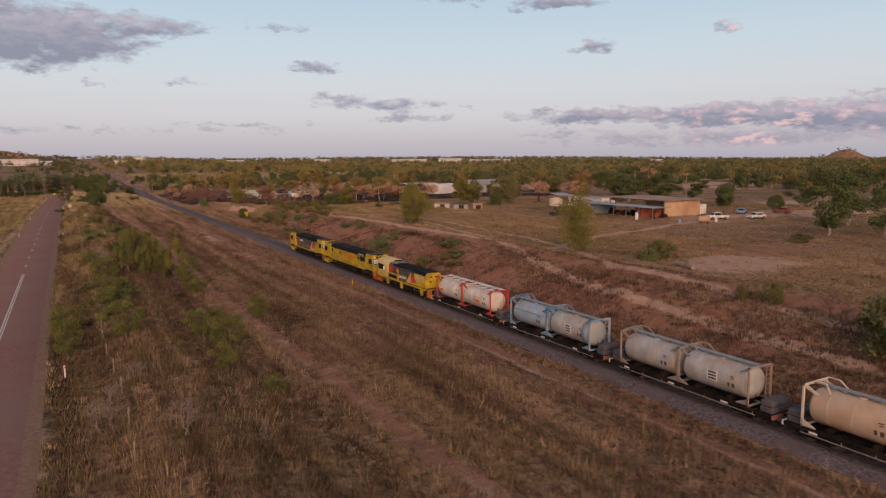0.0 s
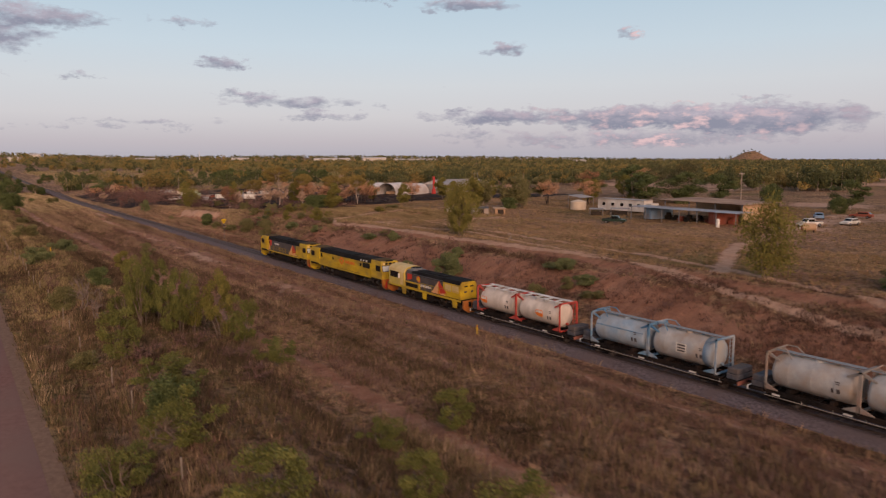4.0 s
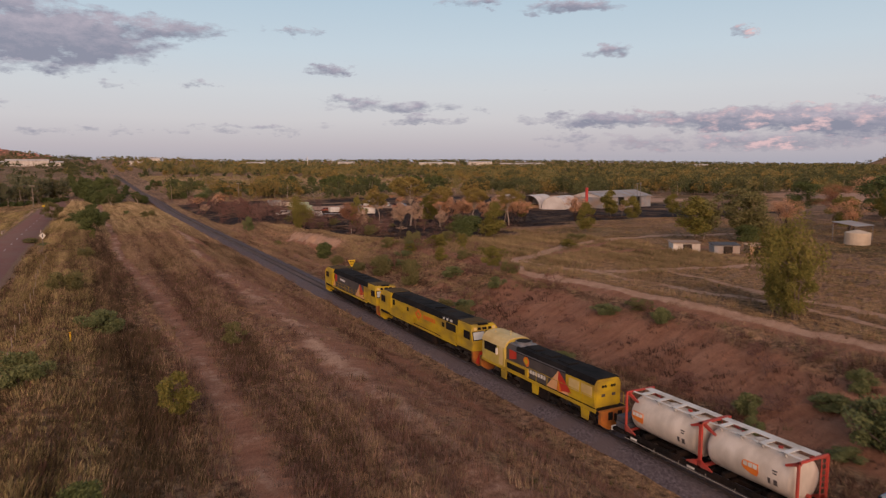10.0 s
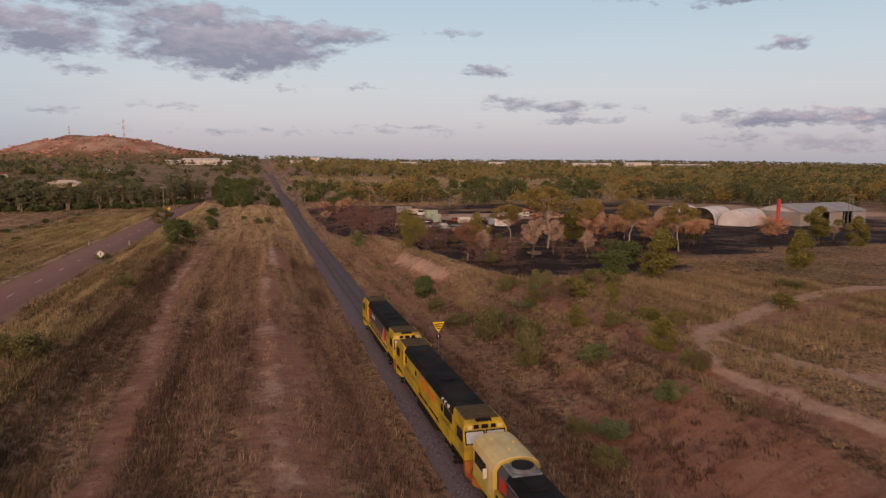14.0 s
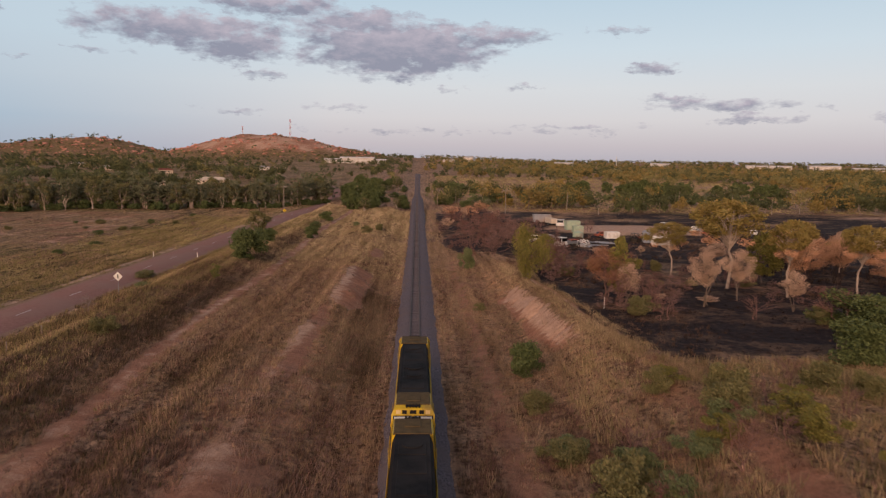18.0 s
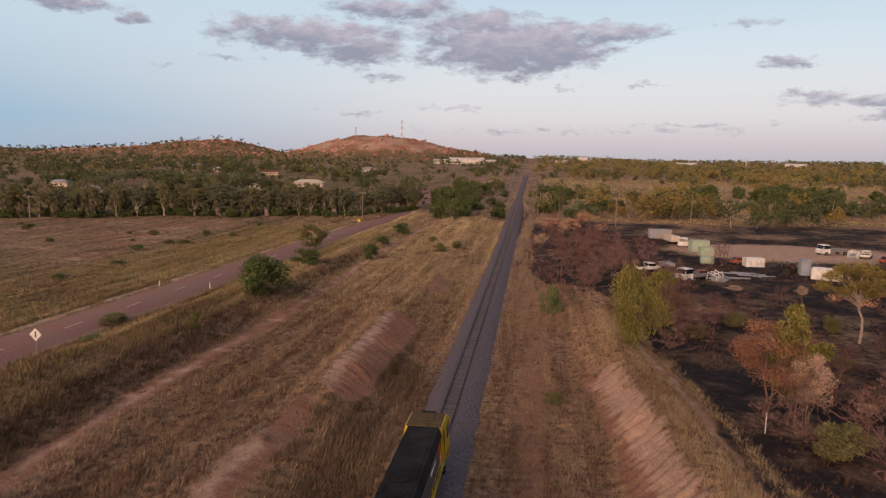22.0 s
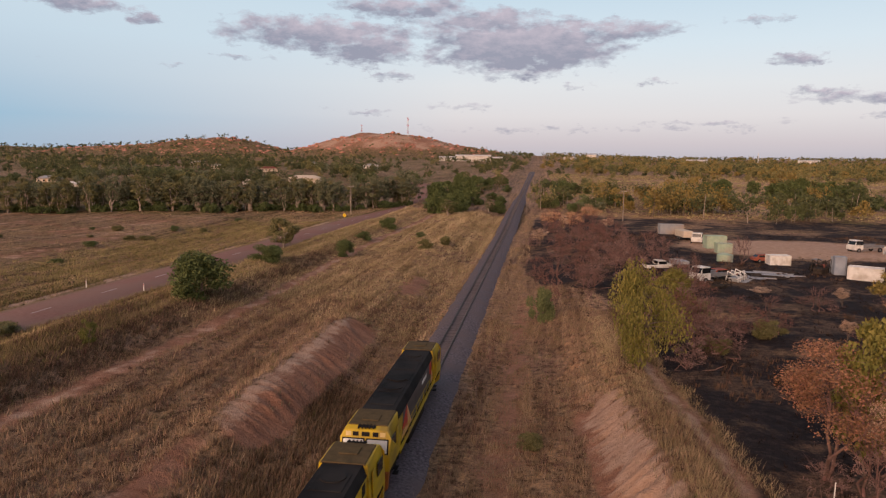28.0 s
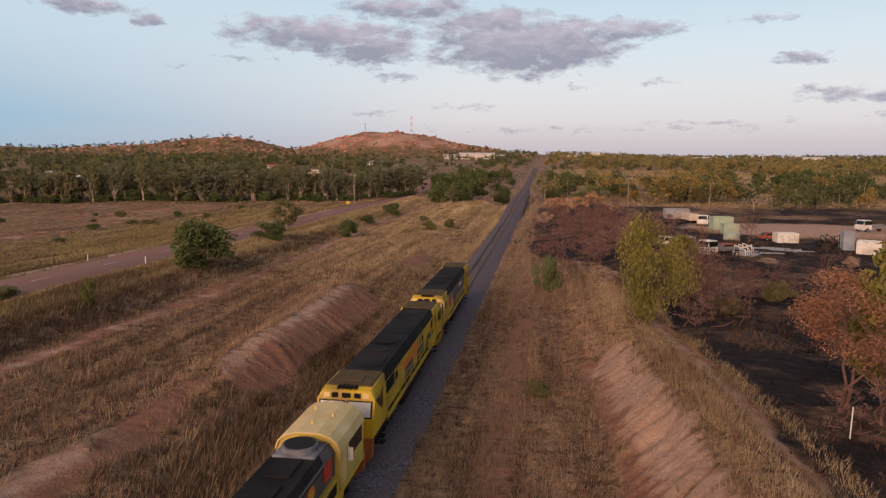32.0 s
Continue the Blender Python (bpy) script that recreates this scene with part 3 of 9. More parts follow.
def wheel_tracks(x, y):
    """Pale dusty wheel tracks, the bare yards, the washed banks with some rib light and gully shade in their colour,
    and the grazed far fields.
    """
    def along(v, w, ks, ms, half, lo, hi):
        return (1.15 - np.abs(w - np.interp(v, ks, ms)) / half) * ((v > lo) & (v < hi))
    v = np.maximum.reduce([
        along(x, y, [25, 27.8, 34.6, 49.8, 66, 78, 95], [184, 188.5, 192.4, 200.4, 205.4, 204.6, 203], 2.2, 25, 95),
        along(x, y, [26, 27.4, 32, 45, 60], [186, 179.4, 173.5, 168, 166], 1.5, 26.4, 60),
        along(y, x, [140, 153, 160, 168, 178, 187], [24.3, 24, 23.7, 22.5, 22, 26.5], 0.9, 100, 188),
        along(y, x, [40, 52, 65, 73, 84, 112, 139, 171, 188], [15, 15.8, 16.7, 17.7, 19.7, 28.4, 33.9, 31, 28], 1.0, 30, 188),
        along(y, x, [40, 52, 62, 69, 80, 97, 132, 170], [20, 22, 23, 22.3, 28, 33.4, 37.5, 40], 1.0, 30, 170),
        0.95 - np.hypot((x - 38) / 17, (y - 62) / 10) * 0.7 + 0.3 * wob(x, y, 7.0),
        1 - np.abs(y - 92 - (x - 28) * 0.32 + 3 * np.sin(x / 13)) / 2.2 - 3 * (x < 26) - 3 * (x > 110),
        0.80 - np.hypot((x - 98) / 30, (y - 112) / 12) * 0.7 + 0.3 * wob(x, y, 8.0),
        1.4 - np.hypot((x - 66) / 28, (y - 368) / 18) * 0.9,
        (0.34 + 0.16 * ss(215, 250, y)) * (1.1 - np.abs(x - dirt_track(y)) / 1.6),
        0.72 * np.exp(-((x + 6.5) / 0.8) ** 2) * (1 - ss(95, 125, y)),
        # dust on bank tops and ribs; lit ribs and shaded gullies partly coloured in
        (0.42 + 0.3 * gully(x, y, 2.15, 0.9)) * np.exp(-((x + 10.9) / 1.4) ** 2) * ss(250, 260, y) * (1 - ss(284, 291, y)),
        (0.40 + 0.75 * gully(x, y, 2.6, -0.9) + 0.3 * wob(x, y, 3.1, 4.0)) * np.exp(-((x - crest(y) + 2.3) / 1.5) ** 2) * ss(228, 244, y) * (1 - ss(264, 274, y)),
        0.62 * np.exp(-((x - crest(y) - 2.4) / 0.8) ** 2) * ss(225, 240, y) * (1 - ss(282, 292, y)),
        0.95 * np.exp(-((x - road_mid(y) + 5.2) / 0.8) ** 2) * (0.75 + 0.5 * wob(x, y, 6, 1.0)) * (y < 420), 0.70 * np.exp(-((x - road_mid(y) - 4.9) / 0.6) ** 2) * (0.7 + 0.5 * wob(x, y, 6, 2.0)) * (y < 420),
        (0.26 + 0.25 * wob(x, y, 9, 2.0)) * ss(-68, -82, x + 0.12 * (y - 340)) * ss(296, 330, y) * (1 - ss(408, 418, y)),
        0.62 * np.exp(-((x + 12.5) / 1.6) ** 2) * (1 - ss(246, 256, y)) * ss(60, 90, y) * (0.7 + 0.5 * wob(x, y, 6.0)),
        0.36 * ss(470, 520, y) * (0.6 + 0.4 * ss(-0.15, 0.15, wob(x, y, 75, 6.0) + 0.25 * wob(x, y, 21, 2.0))) * (1 - ss(1500, 1900, y)) * (1 - ss(18, 30, ground(x, y))),
        0.42 * ss(14, 24, x) * (1 - ss(280, 380, x)) * ss(452, 466, y) * (1 - ss(740, 820, y)) * ss(-0.6, 0.0, wob(x, y, 40, 2.0)),
        0.85 * ss(100, 130, x) * ss(0.1, 0.4, wob(x, y, 60, 3.0)) * (y < 470) * (y > 100),
        0.80 * ss(30, 46, ground(x, y)) * (y > 1500) * (x < -170) * (x > -460) * (0.55 + 0.6 * wob(x, y, 19, 3.0)),
    ])
    return np.clip(v, 0, 1)


def build_ground():
    xs = np.r_[np.arange(-62, -25, 1.2), np.arange(-25, -13, 0.7), np.arange(-13, -6, 0.33), np.arange(-6, 10, 0.7), np.arange(10, 20, 0.36), np.arange(20, 25, 0.7), np.arange(25, 62.1, 1.2)]
    out, step, v = [], 0.9, 62.0
    while v < 4600:
        step = min(step * 1.09, 18 if v < 800 else 400)
        v += step
        out.append(v)
    xs = np.unique(np.r_[-np.array(out)[::-1], xs, out, np.arange(1950, 2450, 25)])
    ys = list(np.arange(-60, 0, 4.0)) + list(np.arange(0, 200, 1.2)) + list(np.arange(200, 226, 0.8)) + list(np.arange(226, 296, 0.27)) + list(np.arange(296, 305, 0.7)) + list(np.arange(305, 440, 1.3))
    step, v = 1.2, ys[-1]
    while v < 4700:
        step = min(step * 1.07, 20 if v < 2000 else 400)
        v += step
        ys.append(v)
    ys = np.r_[-1500, -600, -200, ys]
    gx, gy = np.meshgrid(xs, ys, indexing="ij")
    gz = ground(gx, gy)
    nx, ny = gx.shape
    i = np.arange((nx - 1) * (ny - 1))
    a = (i // (ny - 1)) * ny + i % (ny - 1)
    ob = sheet("ground", np.c_[gx.ravel(), gy.ravel(), gz.ravel()], np.c_[a, a + ny, a + ny + 1, a + 1], ground_material(), smooth=True)
    col = ob.data.color_attributes.new("zone", "FLOAT_COLOR", "POINT")
    r, g, b = zones(gx.ravel(), gy.ravel())
    col.data.foreach_set("color", np.c_[r, g, b, wheel_tracks(gx.ravel(), gy.ravel())].astype(np.float32).ravel())
    tagged(ob, "dry brown grassland with red earth tracks and a burnt patch", "ground", kind="structure")
    return ob


build_ground()

# ---------------------------------------------------------------- railway
def grade(y):
    """Height of the rails along the line."""
    return np.interp(y, [-100, 395, 450, 566, 780, 900], [0, 0, 1.3, 2.4, 6.2, 8.6])


BALLAST = surf("ballast", (0.056, 0.047, 0.053), (0.228, 0.190, 0.207), 5.0, 0.95, 1.0, 9, c3=(0.150, 0.118, 0.120), s3=0.35, detail=8)
STEEL = surf("rail_steel", (0.05, 0.034, 0.030), (0.10, 0.075, 0.065), 6, 0.55, metal=0.4)
SLEEPER = surf("sleeper_concrete", (0.085, 0.072, 0.074), (0.155, 0.132, 0.135), 8, 0.9, 0.2, objrand=0.25)


def build_track():
    ys = np.r_[np.arange(-60, 430, 1.0), np.arange(430, 900, 6.0)]
    prof = np.array([(-2.6, -0.78), (-2.15, -0.58), (-1.35, -0.17), (-0.78, -0.150), (-0.48, -0.20), (0.48, -0.20), (0.78, -0.150), (1.4, -0.17), (2.5, -0.55), (3.0, -0.78)])
    k = len(prof)
    gx = np.repeat(prof[None, :, 0], len(ys), 0) + 0.22 * wob(ys[:, None] * 1.0, prof[None, :, 0] * 9, 2.3) * (np.abs(prof[None, :, 0]) > 1.9)
    gz = prof[None, :, 1] + grade(ys)[:, None] + 0.012 * wob(gx * 5, ys[:, None] * 5, 1.0)
    v = np.stack([gx, np.repeat(ys[:, None], k, 1), gz], -1).reshape(-1, 3)
    i = np.arange((len(ys) - 1) * (k - 1))
    a = (i // (k - 1)) * k + i % (k - 1)
    bed = sheet("ballast_bed", v, np.c_[a, a + 1, a + k + 1, a + k], BALLAST)
    tagged(bed, "grey crushed-stone ballast bed under the railway", "ballast", kind="structure")
    line = thing("railway_track", "narrow-gauge railway track with steel rails on concrete sleepers", "railway track", kind="structure")
    rail = [(-0.07, -0.155), (0.07, -0.155), (0.065, -0.13), (0.018, -0.115), (0.018, -0.045), (0.036, -0.03), (0.036, 0.0), (-0.036, 0.0), (-0.036, -0.03), (-0.018, -0.045), (-0.018, -0.115), (-0.065, -0.13)]
    for sx in (-0.57, 0.57):
        pts = np.array(rail)
        n = len(pts)
        yk = np.array([-60.0, 395, 450, 566, 780, 900])
        v = np.stack([np.repeat(pts[None, :, 0] + sx, len(yk), 0), np.repeat(yk[:, None], n, 1), pts[None, :, 1] + grade(yk)[:, None]], -1).reshape(-1, 3)
        f = []
        for r in range(len(yk) - 1):
            for j in range(n):
                f.append((r * n + j, r * n + (j + 1) % n, (r + 1) * n + (j + 1) % n, (r + 1) * n + j))
        ob = sheet("rail", v, f, STEEL, line)
    # sleepers: those the view passes nearest one by one, the rest joined
    bm = BM()
    box(bm, -1.02, 1.02, -0.11, 0.11, -0.24, -0.165)
    for s in (-1, 1):
        box(bm, s * 0.57 - 0.2, s * 0.57 + 0.2, -0.1, 0.1, -0.17, -0.15)
    me = bpy.data.meshes.new("sleeper")
    bm.to_mesh(me)
    bm.free()
    me.materials.append(SLEEPER)
    base = np.array([v.co[:] for v in me.vertices])
    quads = np.array([p.vertices[:] for p in me.polygons])
    vs, fs, n = [], [], 0
    for j in range(1380):
        y = -40 + j * 0.685
        if 225 < y < 425:
            o = new("sleeper", me)
            o.parent = line
            o.location = (random.uniform(-0.02, 0.02), y, grade(y))
        else:
            vs.append(base + (0, y, grade(y)))
            fs.append(quads + n)
            n += len(base)
    far = sheet("far_sleepers", np.vstack(vs), np.vstack(fs), SLEEPER, line)
    tagged(far, kind="stuff")


build_track()

# ---------------------------------------------------------------- road
ASPHALT = surf("red_brown_asphalt", (0.215, 0.108, 0.088), (0.290, 0.160, 0.134), 3.0, 0.95, 0.3, 25, c3=(0.250, 0.152, 0.126), s3=0.12)
PAINT_W = surf("worn_white_line_paint", (0.42, 0.38, 0.36), (0.66, 0.62, 0.60), 4.0, 0.8)
SHOULDER = surf("gravel_shoulder", (0.19, 0.115, 0.080), (0.29, 0.19, 0.135), 3.0, 0.95, 0.5, 12)


def ribbon(name, ys, mid, prof, material, lift):
    prof = np.array(prof)
    k = len(prof)
    gx = mid(ys)[:, None] + prof[None, :, 0]
    gy = np.repeat(ys[:, None], k, 1)
    gz = ground(mid(ys), ys)[:, None] + prof[None, :, 1] + lift
    i = np.arange((len(ys) - 1) * (k - 1))
    a = (i // (k - 1)) * k + i % (k - 1)
    return sheet(name, np.stack([gx, gy, gz], -1).reshape(-1, 3), np.c_[a, a + 1, a + k + 1, a + k], material, smooth=True)


def build_road():
    ys = np.r_[np.arange(-60, 560, 2.0), np.arange(560, 680, 4.0)]
    r = ribbon("road", ys, road_mid, [(-3.7, -0.18), (-3.3, 0.02), (0, 0.08), (3.3, 0.02), (3.7, -0.18)], ASPHALT, 0.06)
    tagged(r, "reddish-brown sealed two-lane country road", "road", kind="structure")
    s = ribbon("road_shoulder", ys, road_mid, [(-5.0, -0.2), (-4.2, 0.0), (4.2, 0.0), (5.0, -0.2)], SHOULDER, 0.03)
    tagged(s, "narrow gravel shoulder along the road", "road shoulder", kind="structure")
    lines = thing("road_markings", "worn white dashed centre line on the road", "road marking", kind="structure")
    bands = [(-20, 120, 200)] + [(y, y + 3.2, 3) for y in np.arange(128, 470, 12.0)]
    for a, b, n in bands:
        yy = np.linspace(a, b, max(3, int(n / 3)))
        o = ribbon("line", yy, road_mid, [(-0.07, 0), (0.07, 0)], PAINT_W, 0.145)
        o.parent = lines
        if a == -20:
            o2 = ribbon("line", yy, lambda v: road_mid(v) + 0.22, [(-0.06, 0), (0.06, 0)], PAINT_W, 0.14)
            o2.parent = lines


build_road()

# ---------------------------------------------------------------- the train
YEL = surf("loco_yellow", (0.47, 0.322, 0.012), (0.65, 0.450, 0.020), 1.6, 0.5, c3=(0.30, 0.205, 0.030), s3=0.8, spec=0.4, stretch=(1, 0.5, 1.4))
CREAM = surf("faded_cream_yellow", (0.60, 0.46, 0.20), (0.68, 0.54, 0.27), 1.5, 0.6, c3=(0.52, 0.38, 0.15), s3=0.6)
BLACKROOF = surf("sooty_black_roof", (0.007, 0.007, 0.008), (0.019, 0.018, 0.019), 1.5, 0.8, c3=(0.028, 0.025, 0.024), s3=0.4)
DUSTYROOF = surf("dusty_cab_roof", (0.070, 0.050, 0.026), (0.12, 0.085, 0.042), 2, 0.8)
DGREY = surf("loco_dark_grey", (0.060, 0.052, 0.055), (0.095, 0.085, 0.085), 1.0, 0.55)
LGREY = surf("loco_grey_hatch", (0.13, 0.14, 0.16), (0.22, 0.23, 0.25), 1.0, 0.55, c3=(0.05, 0.05, 0.06), s3=0.7)
REDP = surf("loco_red", (0.42, 0.035, 0.02), (0.52, 0.05, 0.03), 1.0, 0.5)
ORANGEP = surf("loco_orange", (0.62, 0.15, 0.02), (0.70, 0.20, 0.03), 1.0, 0.5)
PILOT = surf("dirty_orange_pilot", (0.34, 0.10, 0.025), (0.46, 0.17, 0.03), 1.5, 0.6, c3=(0.16, 0.07, 0.03), s3=0.8)
PEACH = surf("loco_peach", (0.66, 0.36, 0.17), (0.72, 0.42, 0.22), 1.0, 0.5)
UNDER = surf("dark_underframe", (0.008, 0.007, 0.007), (0.022, 0.019, 0.018), 3, 0.8, c3=(0.032, 0.022, 0.018), s3=0.7)
WHEELM = surf("wheel_steel", (0.06, 0.05, 0.045), (0.15, 0.13, 0.12), 4, 0.5, metal=0.5)
WHITEP = surf("white_paint", (0.66, 0.65, 0.62), (0.78, 0.77, 0.74), 2, 0.6, c3=(0.5, 0.47, 0.42), s3=0.8)
GLASS = bpy.data.materials.new("cab_glass")
GLASS.use_nodes = True
GLASS.node_tree.nodes["Principled BSDF"].inputs["Base Color"].default_value = (0.012, 0.014, 0.016, 1)
GLASS.node_tree.nodes["Principled BSDF"].inputs["Roughness"].default_value = 0.06
# pale base colour carries the bright sky mirrored in the glass
SHIELD = surf("glass_with_painted_sky_sheen", (0.42, 0.46, 0.50), (0.55, 0.58, 0.60), 0.8, 0.15, spec=0.6)


def wheelset(name, parent, y, r=0.46, material=None):
    """Axle with two spoked-face wheels, turning about x."""
    axle = new(name)
    axle.parent = parent
    axle.location = (0, y, r)
    bm = BM()
    rod(bm, (-0.95, 0, 0), (0.95, 0, 0), 0.07, seg=8)
    part("axle", bm, WHEELM, axle)
    for s in (-1, 1):
        bm = BM()
        rod(bm, (s * 0.50, 0, 0), (s * 0.64, 0, 0), r, seg=20)
        rod(bm, (s * 0.47, 0, 0), (s * 0.50, 0, 0), r + 0.03, seg=20)
        for j in range(4):
            a = j * math.pi / 4
            rod(bm, (s * 0.65, math.cos(a) * r * 0.8, math.sin(a) * r * 0.8), (s * 0.65, -math.cos(a) * r * 0.8, -math.sin(a) * r * 0.8), 0.035, seg=4)
        rod(bm, (s * 0.64, 0, 0), (s * 0.74, 0, 0), 0.12, seg=10)
        part("wheel", bm, material or WHEELM, axle)
    return axle


def bogie(parent, y, axles, r=0.46):
    bm = BM()
    half = (axles[-1] - axles[0]) / 2 + 0.55
    for s in (-1, 1):
        prism(bm, [(y - half, 0.46), (y - half + 0.2, 0.62), (y + half - 0.2, 0.62), (y + half, 0.46), (y + half - 0.5, 0.30), (y - half + 0.5, 0.30)], s * 0.84 - 0.06, s * 0.84 + 0.06, "x")
        for a in axles:
            box(bm, s * 0.80, s * 0.98, y + a - 0.16, y + a + 0.16, 0.30, 0.60, 0.02)
        for a in axles[:-1]:
            rod(bm, (s * 0.9, y + a + 0.75, 0.35), (s * 0.9, y + a + 0.75, 0.62), 0.09, seg=8)
    box(bm, -0.8, 0.8, y - 0.3, y + 0.3, 0.40, 0.72)
    part("bogie_frame", bm, UNDER, parent)
    return [wheelset("wheelset", parent, y + a, r) for a in axles]


def handrail(bm, pts, r=0.022):
    for a, b in zip(pts, pts[1:]):
        rod(bm, a, b, r, seg=5)


def chevron(bm, x, pts, out=0.012):
    """A flat painted panel lying just proud of a side wall at x."""
    s = 1 if x > 0 else -1
    prism(bm, pts, x - s * 0.01, x + s * out, "x")


def cab_block(T, ye, k):
    """Full-width cab whose face is at y = ye and looks along k: windscreens, brow with lights, dusty roof, side windows, steps."""
    def f(d):
        return ye - k * d
    bm = BM()
    prism(bm, [(f(0), 1.26), (f(0), 2.20), (f(0.26), 3.08), (f(0.34), 3.48), (f(0.72), 3.60), (f(3.1), 3.60), (f(3.1), 1.26)], -1.40, 1.40, "x")
    for v in bm.verts:
        if v.co.z > 3.3:
            v.co.x *= 0.87
    bmesh.ops.bevel(bm, geom=list(bm.edges), offset=0.04, segments=2, affect="EDGES")
    cab = part("cab", bm, YEL, T, "yellow full-width cab")
    bm = BM()
    prism(bm, [(-1.17, 3.57), (1.17, 3.57), (1.08, 3.66), (-1.08, 3.66)], min(f(0.78), f(3.14)), max(f(0.78), f(3.14)))
    box(bm, -0.5, 0.5, min(f(1.3), f(2.2)), max(f(1.3), f(2.2)), 3.65, 3.72, 0.03)
    part("cab_roof", bm, DUSTYROOF, cab, "dusty brown cab roof")
    # lights and number boards in the brow
    for x0, x1, mat_, nm in ((-0.22, 0.22, BLACKROOF, "headlight"), (-0.72, -0.40, BLACKROOF, "marker_light"), (0.40, 0.72, BLACKROOF, "marker_light"), (-1.12, -0.82, CREAM, "number_board"), (0.82, 1.12, CREAM, "number_board")):
        bm = BM()
        prism(bm, [(f(0.245), 3.17), (f(0.31), 3.40), (f(0.36), 3.40), (f(0.30), 3.17)], x0, x1, "x")
        part(nm, bm, mat_, cab)
    bm = BM()
    box(bm, -0.5, 0.5, min(f(0.5), f(0.7)), max(f(0.5), f(0.7)), 3.56, 3.64)
    part("horn_mount", bm, BLACKROOF, cab)
    for j in (-0.42, -0.2, 0.0, 0.2, 0.42):
        bm = BM()
        rod(bm, (j, f(0.35), 3.60), (j, f(0.75), 3.68), 0.055, 0.03, seg=6)
        part("horn", bm, BLACKROOF, cab, "dark horn on the cab roof")
    for s in (-1, 1):
        bm = BM()
        prism(bm, [(f(0.005), 2.26), (f(0.232), 3.06), (f(0.28), 3.06), (f(0.05), 2.26)], s * 0.04, s * 1.32, "x")
        fr = part("windscreen_frame", bm, BLACKROOF, cab, "black rubber windscreen frame")
        bm = BM()
        prism(bm, [(f(0.008), 2.34), (f(0.205), 3.00), (f(0.26), 3.00), (f(0.06), 2.34)], s * 0.12, s * 1.24, "x")
        part("windscreen", bm, SHIELD, fr, "windscreen coloured pale for the sky it reflects")
        bm = BM()
        box(bm, min(s * 1.38, s * 1.412), max(s * 1.38, s * 1.412), min(f(0.55), f(1.65)), max(f(0.55), f(1.65)), 2.28, 3.02, 0.01)
        part("side_window", bm, GLASS, cab, "dark side window")
        bm = BM()
        box(bm, min(s * 1.38, s * 1.408), max(s * 1.38, s * 1.408), min(f(2.05), f(2.7)), max(f(2.05), f(2.7)), 1.35, 3.05, 0.01)
        part("cab_door", bm, YEL, cab)
        for z in (0.45, 0.75, 1.05):
            bm = BM()
            box(bm, min(s * 1.1, s * 1.4), max(s * 1.1, s * 1.4), min(f(2.1), f(2.6)), max(f(2.1), f(2.6)), z, z + 0.04)
            part("step", bm, UNDER, cab)
        bm = BM()
        rod(bm, (s * 1.45, f(2.85), 1.1), (s * 1.45, f(2.85), 2.6), 0.02, seg=5)
        part("grab_rail", bm, YEL, cab)
    return cab


def taller(T, k):
    """Sets a body on its floor height and scales it above the floor."""
    for ob in T.children_recursive:
        if ob.type == "MESH" and not ob.name.startswith(("axle", "wheel", "bogie")):
            for v in ob.data.vertices:
                if v.co.z > 0.93:
                    v.co.z = 1.30 + (v.co.z - 1.0) * k


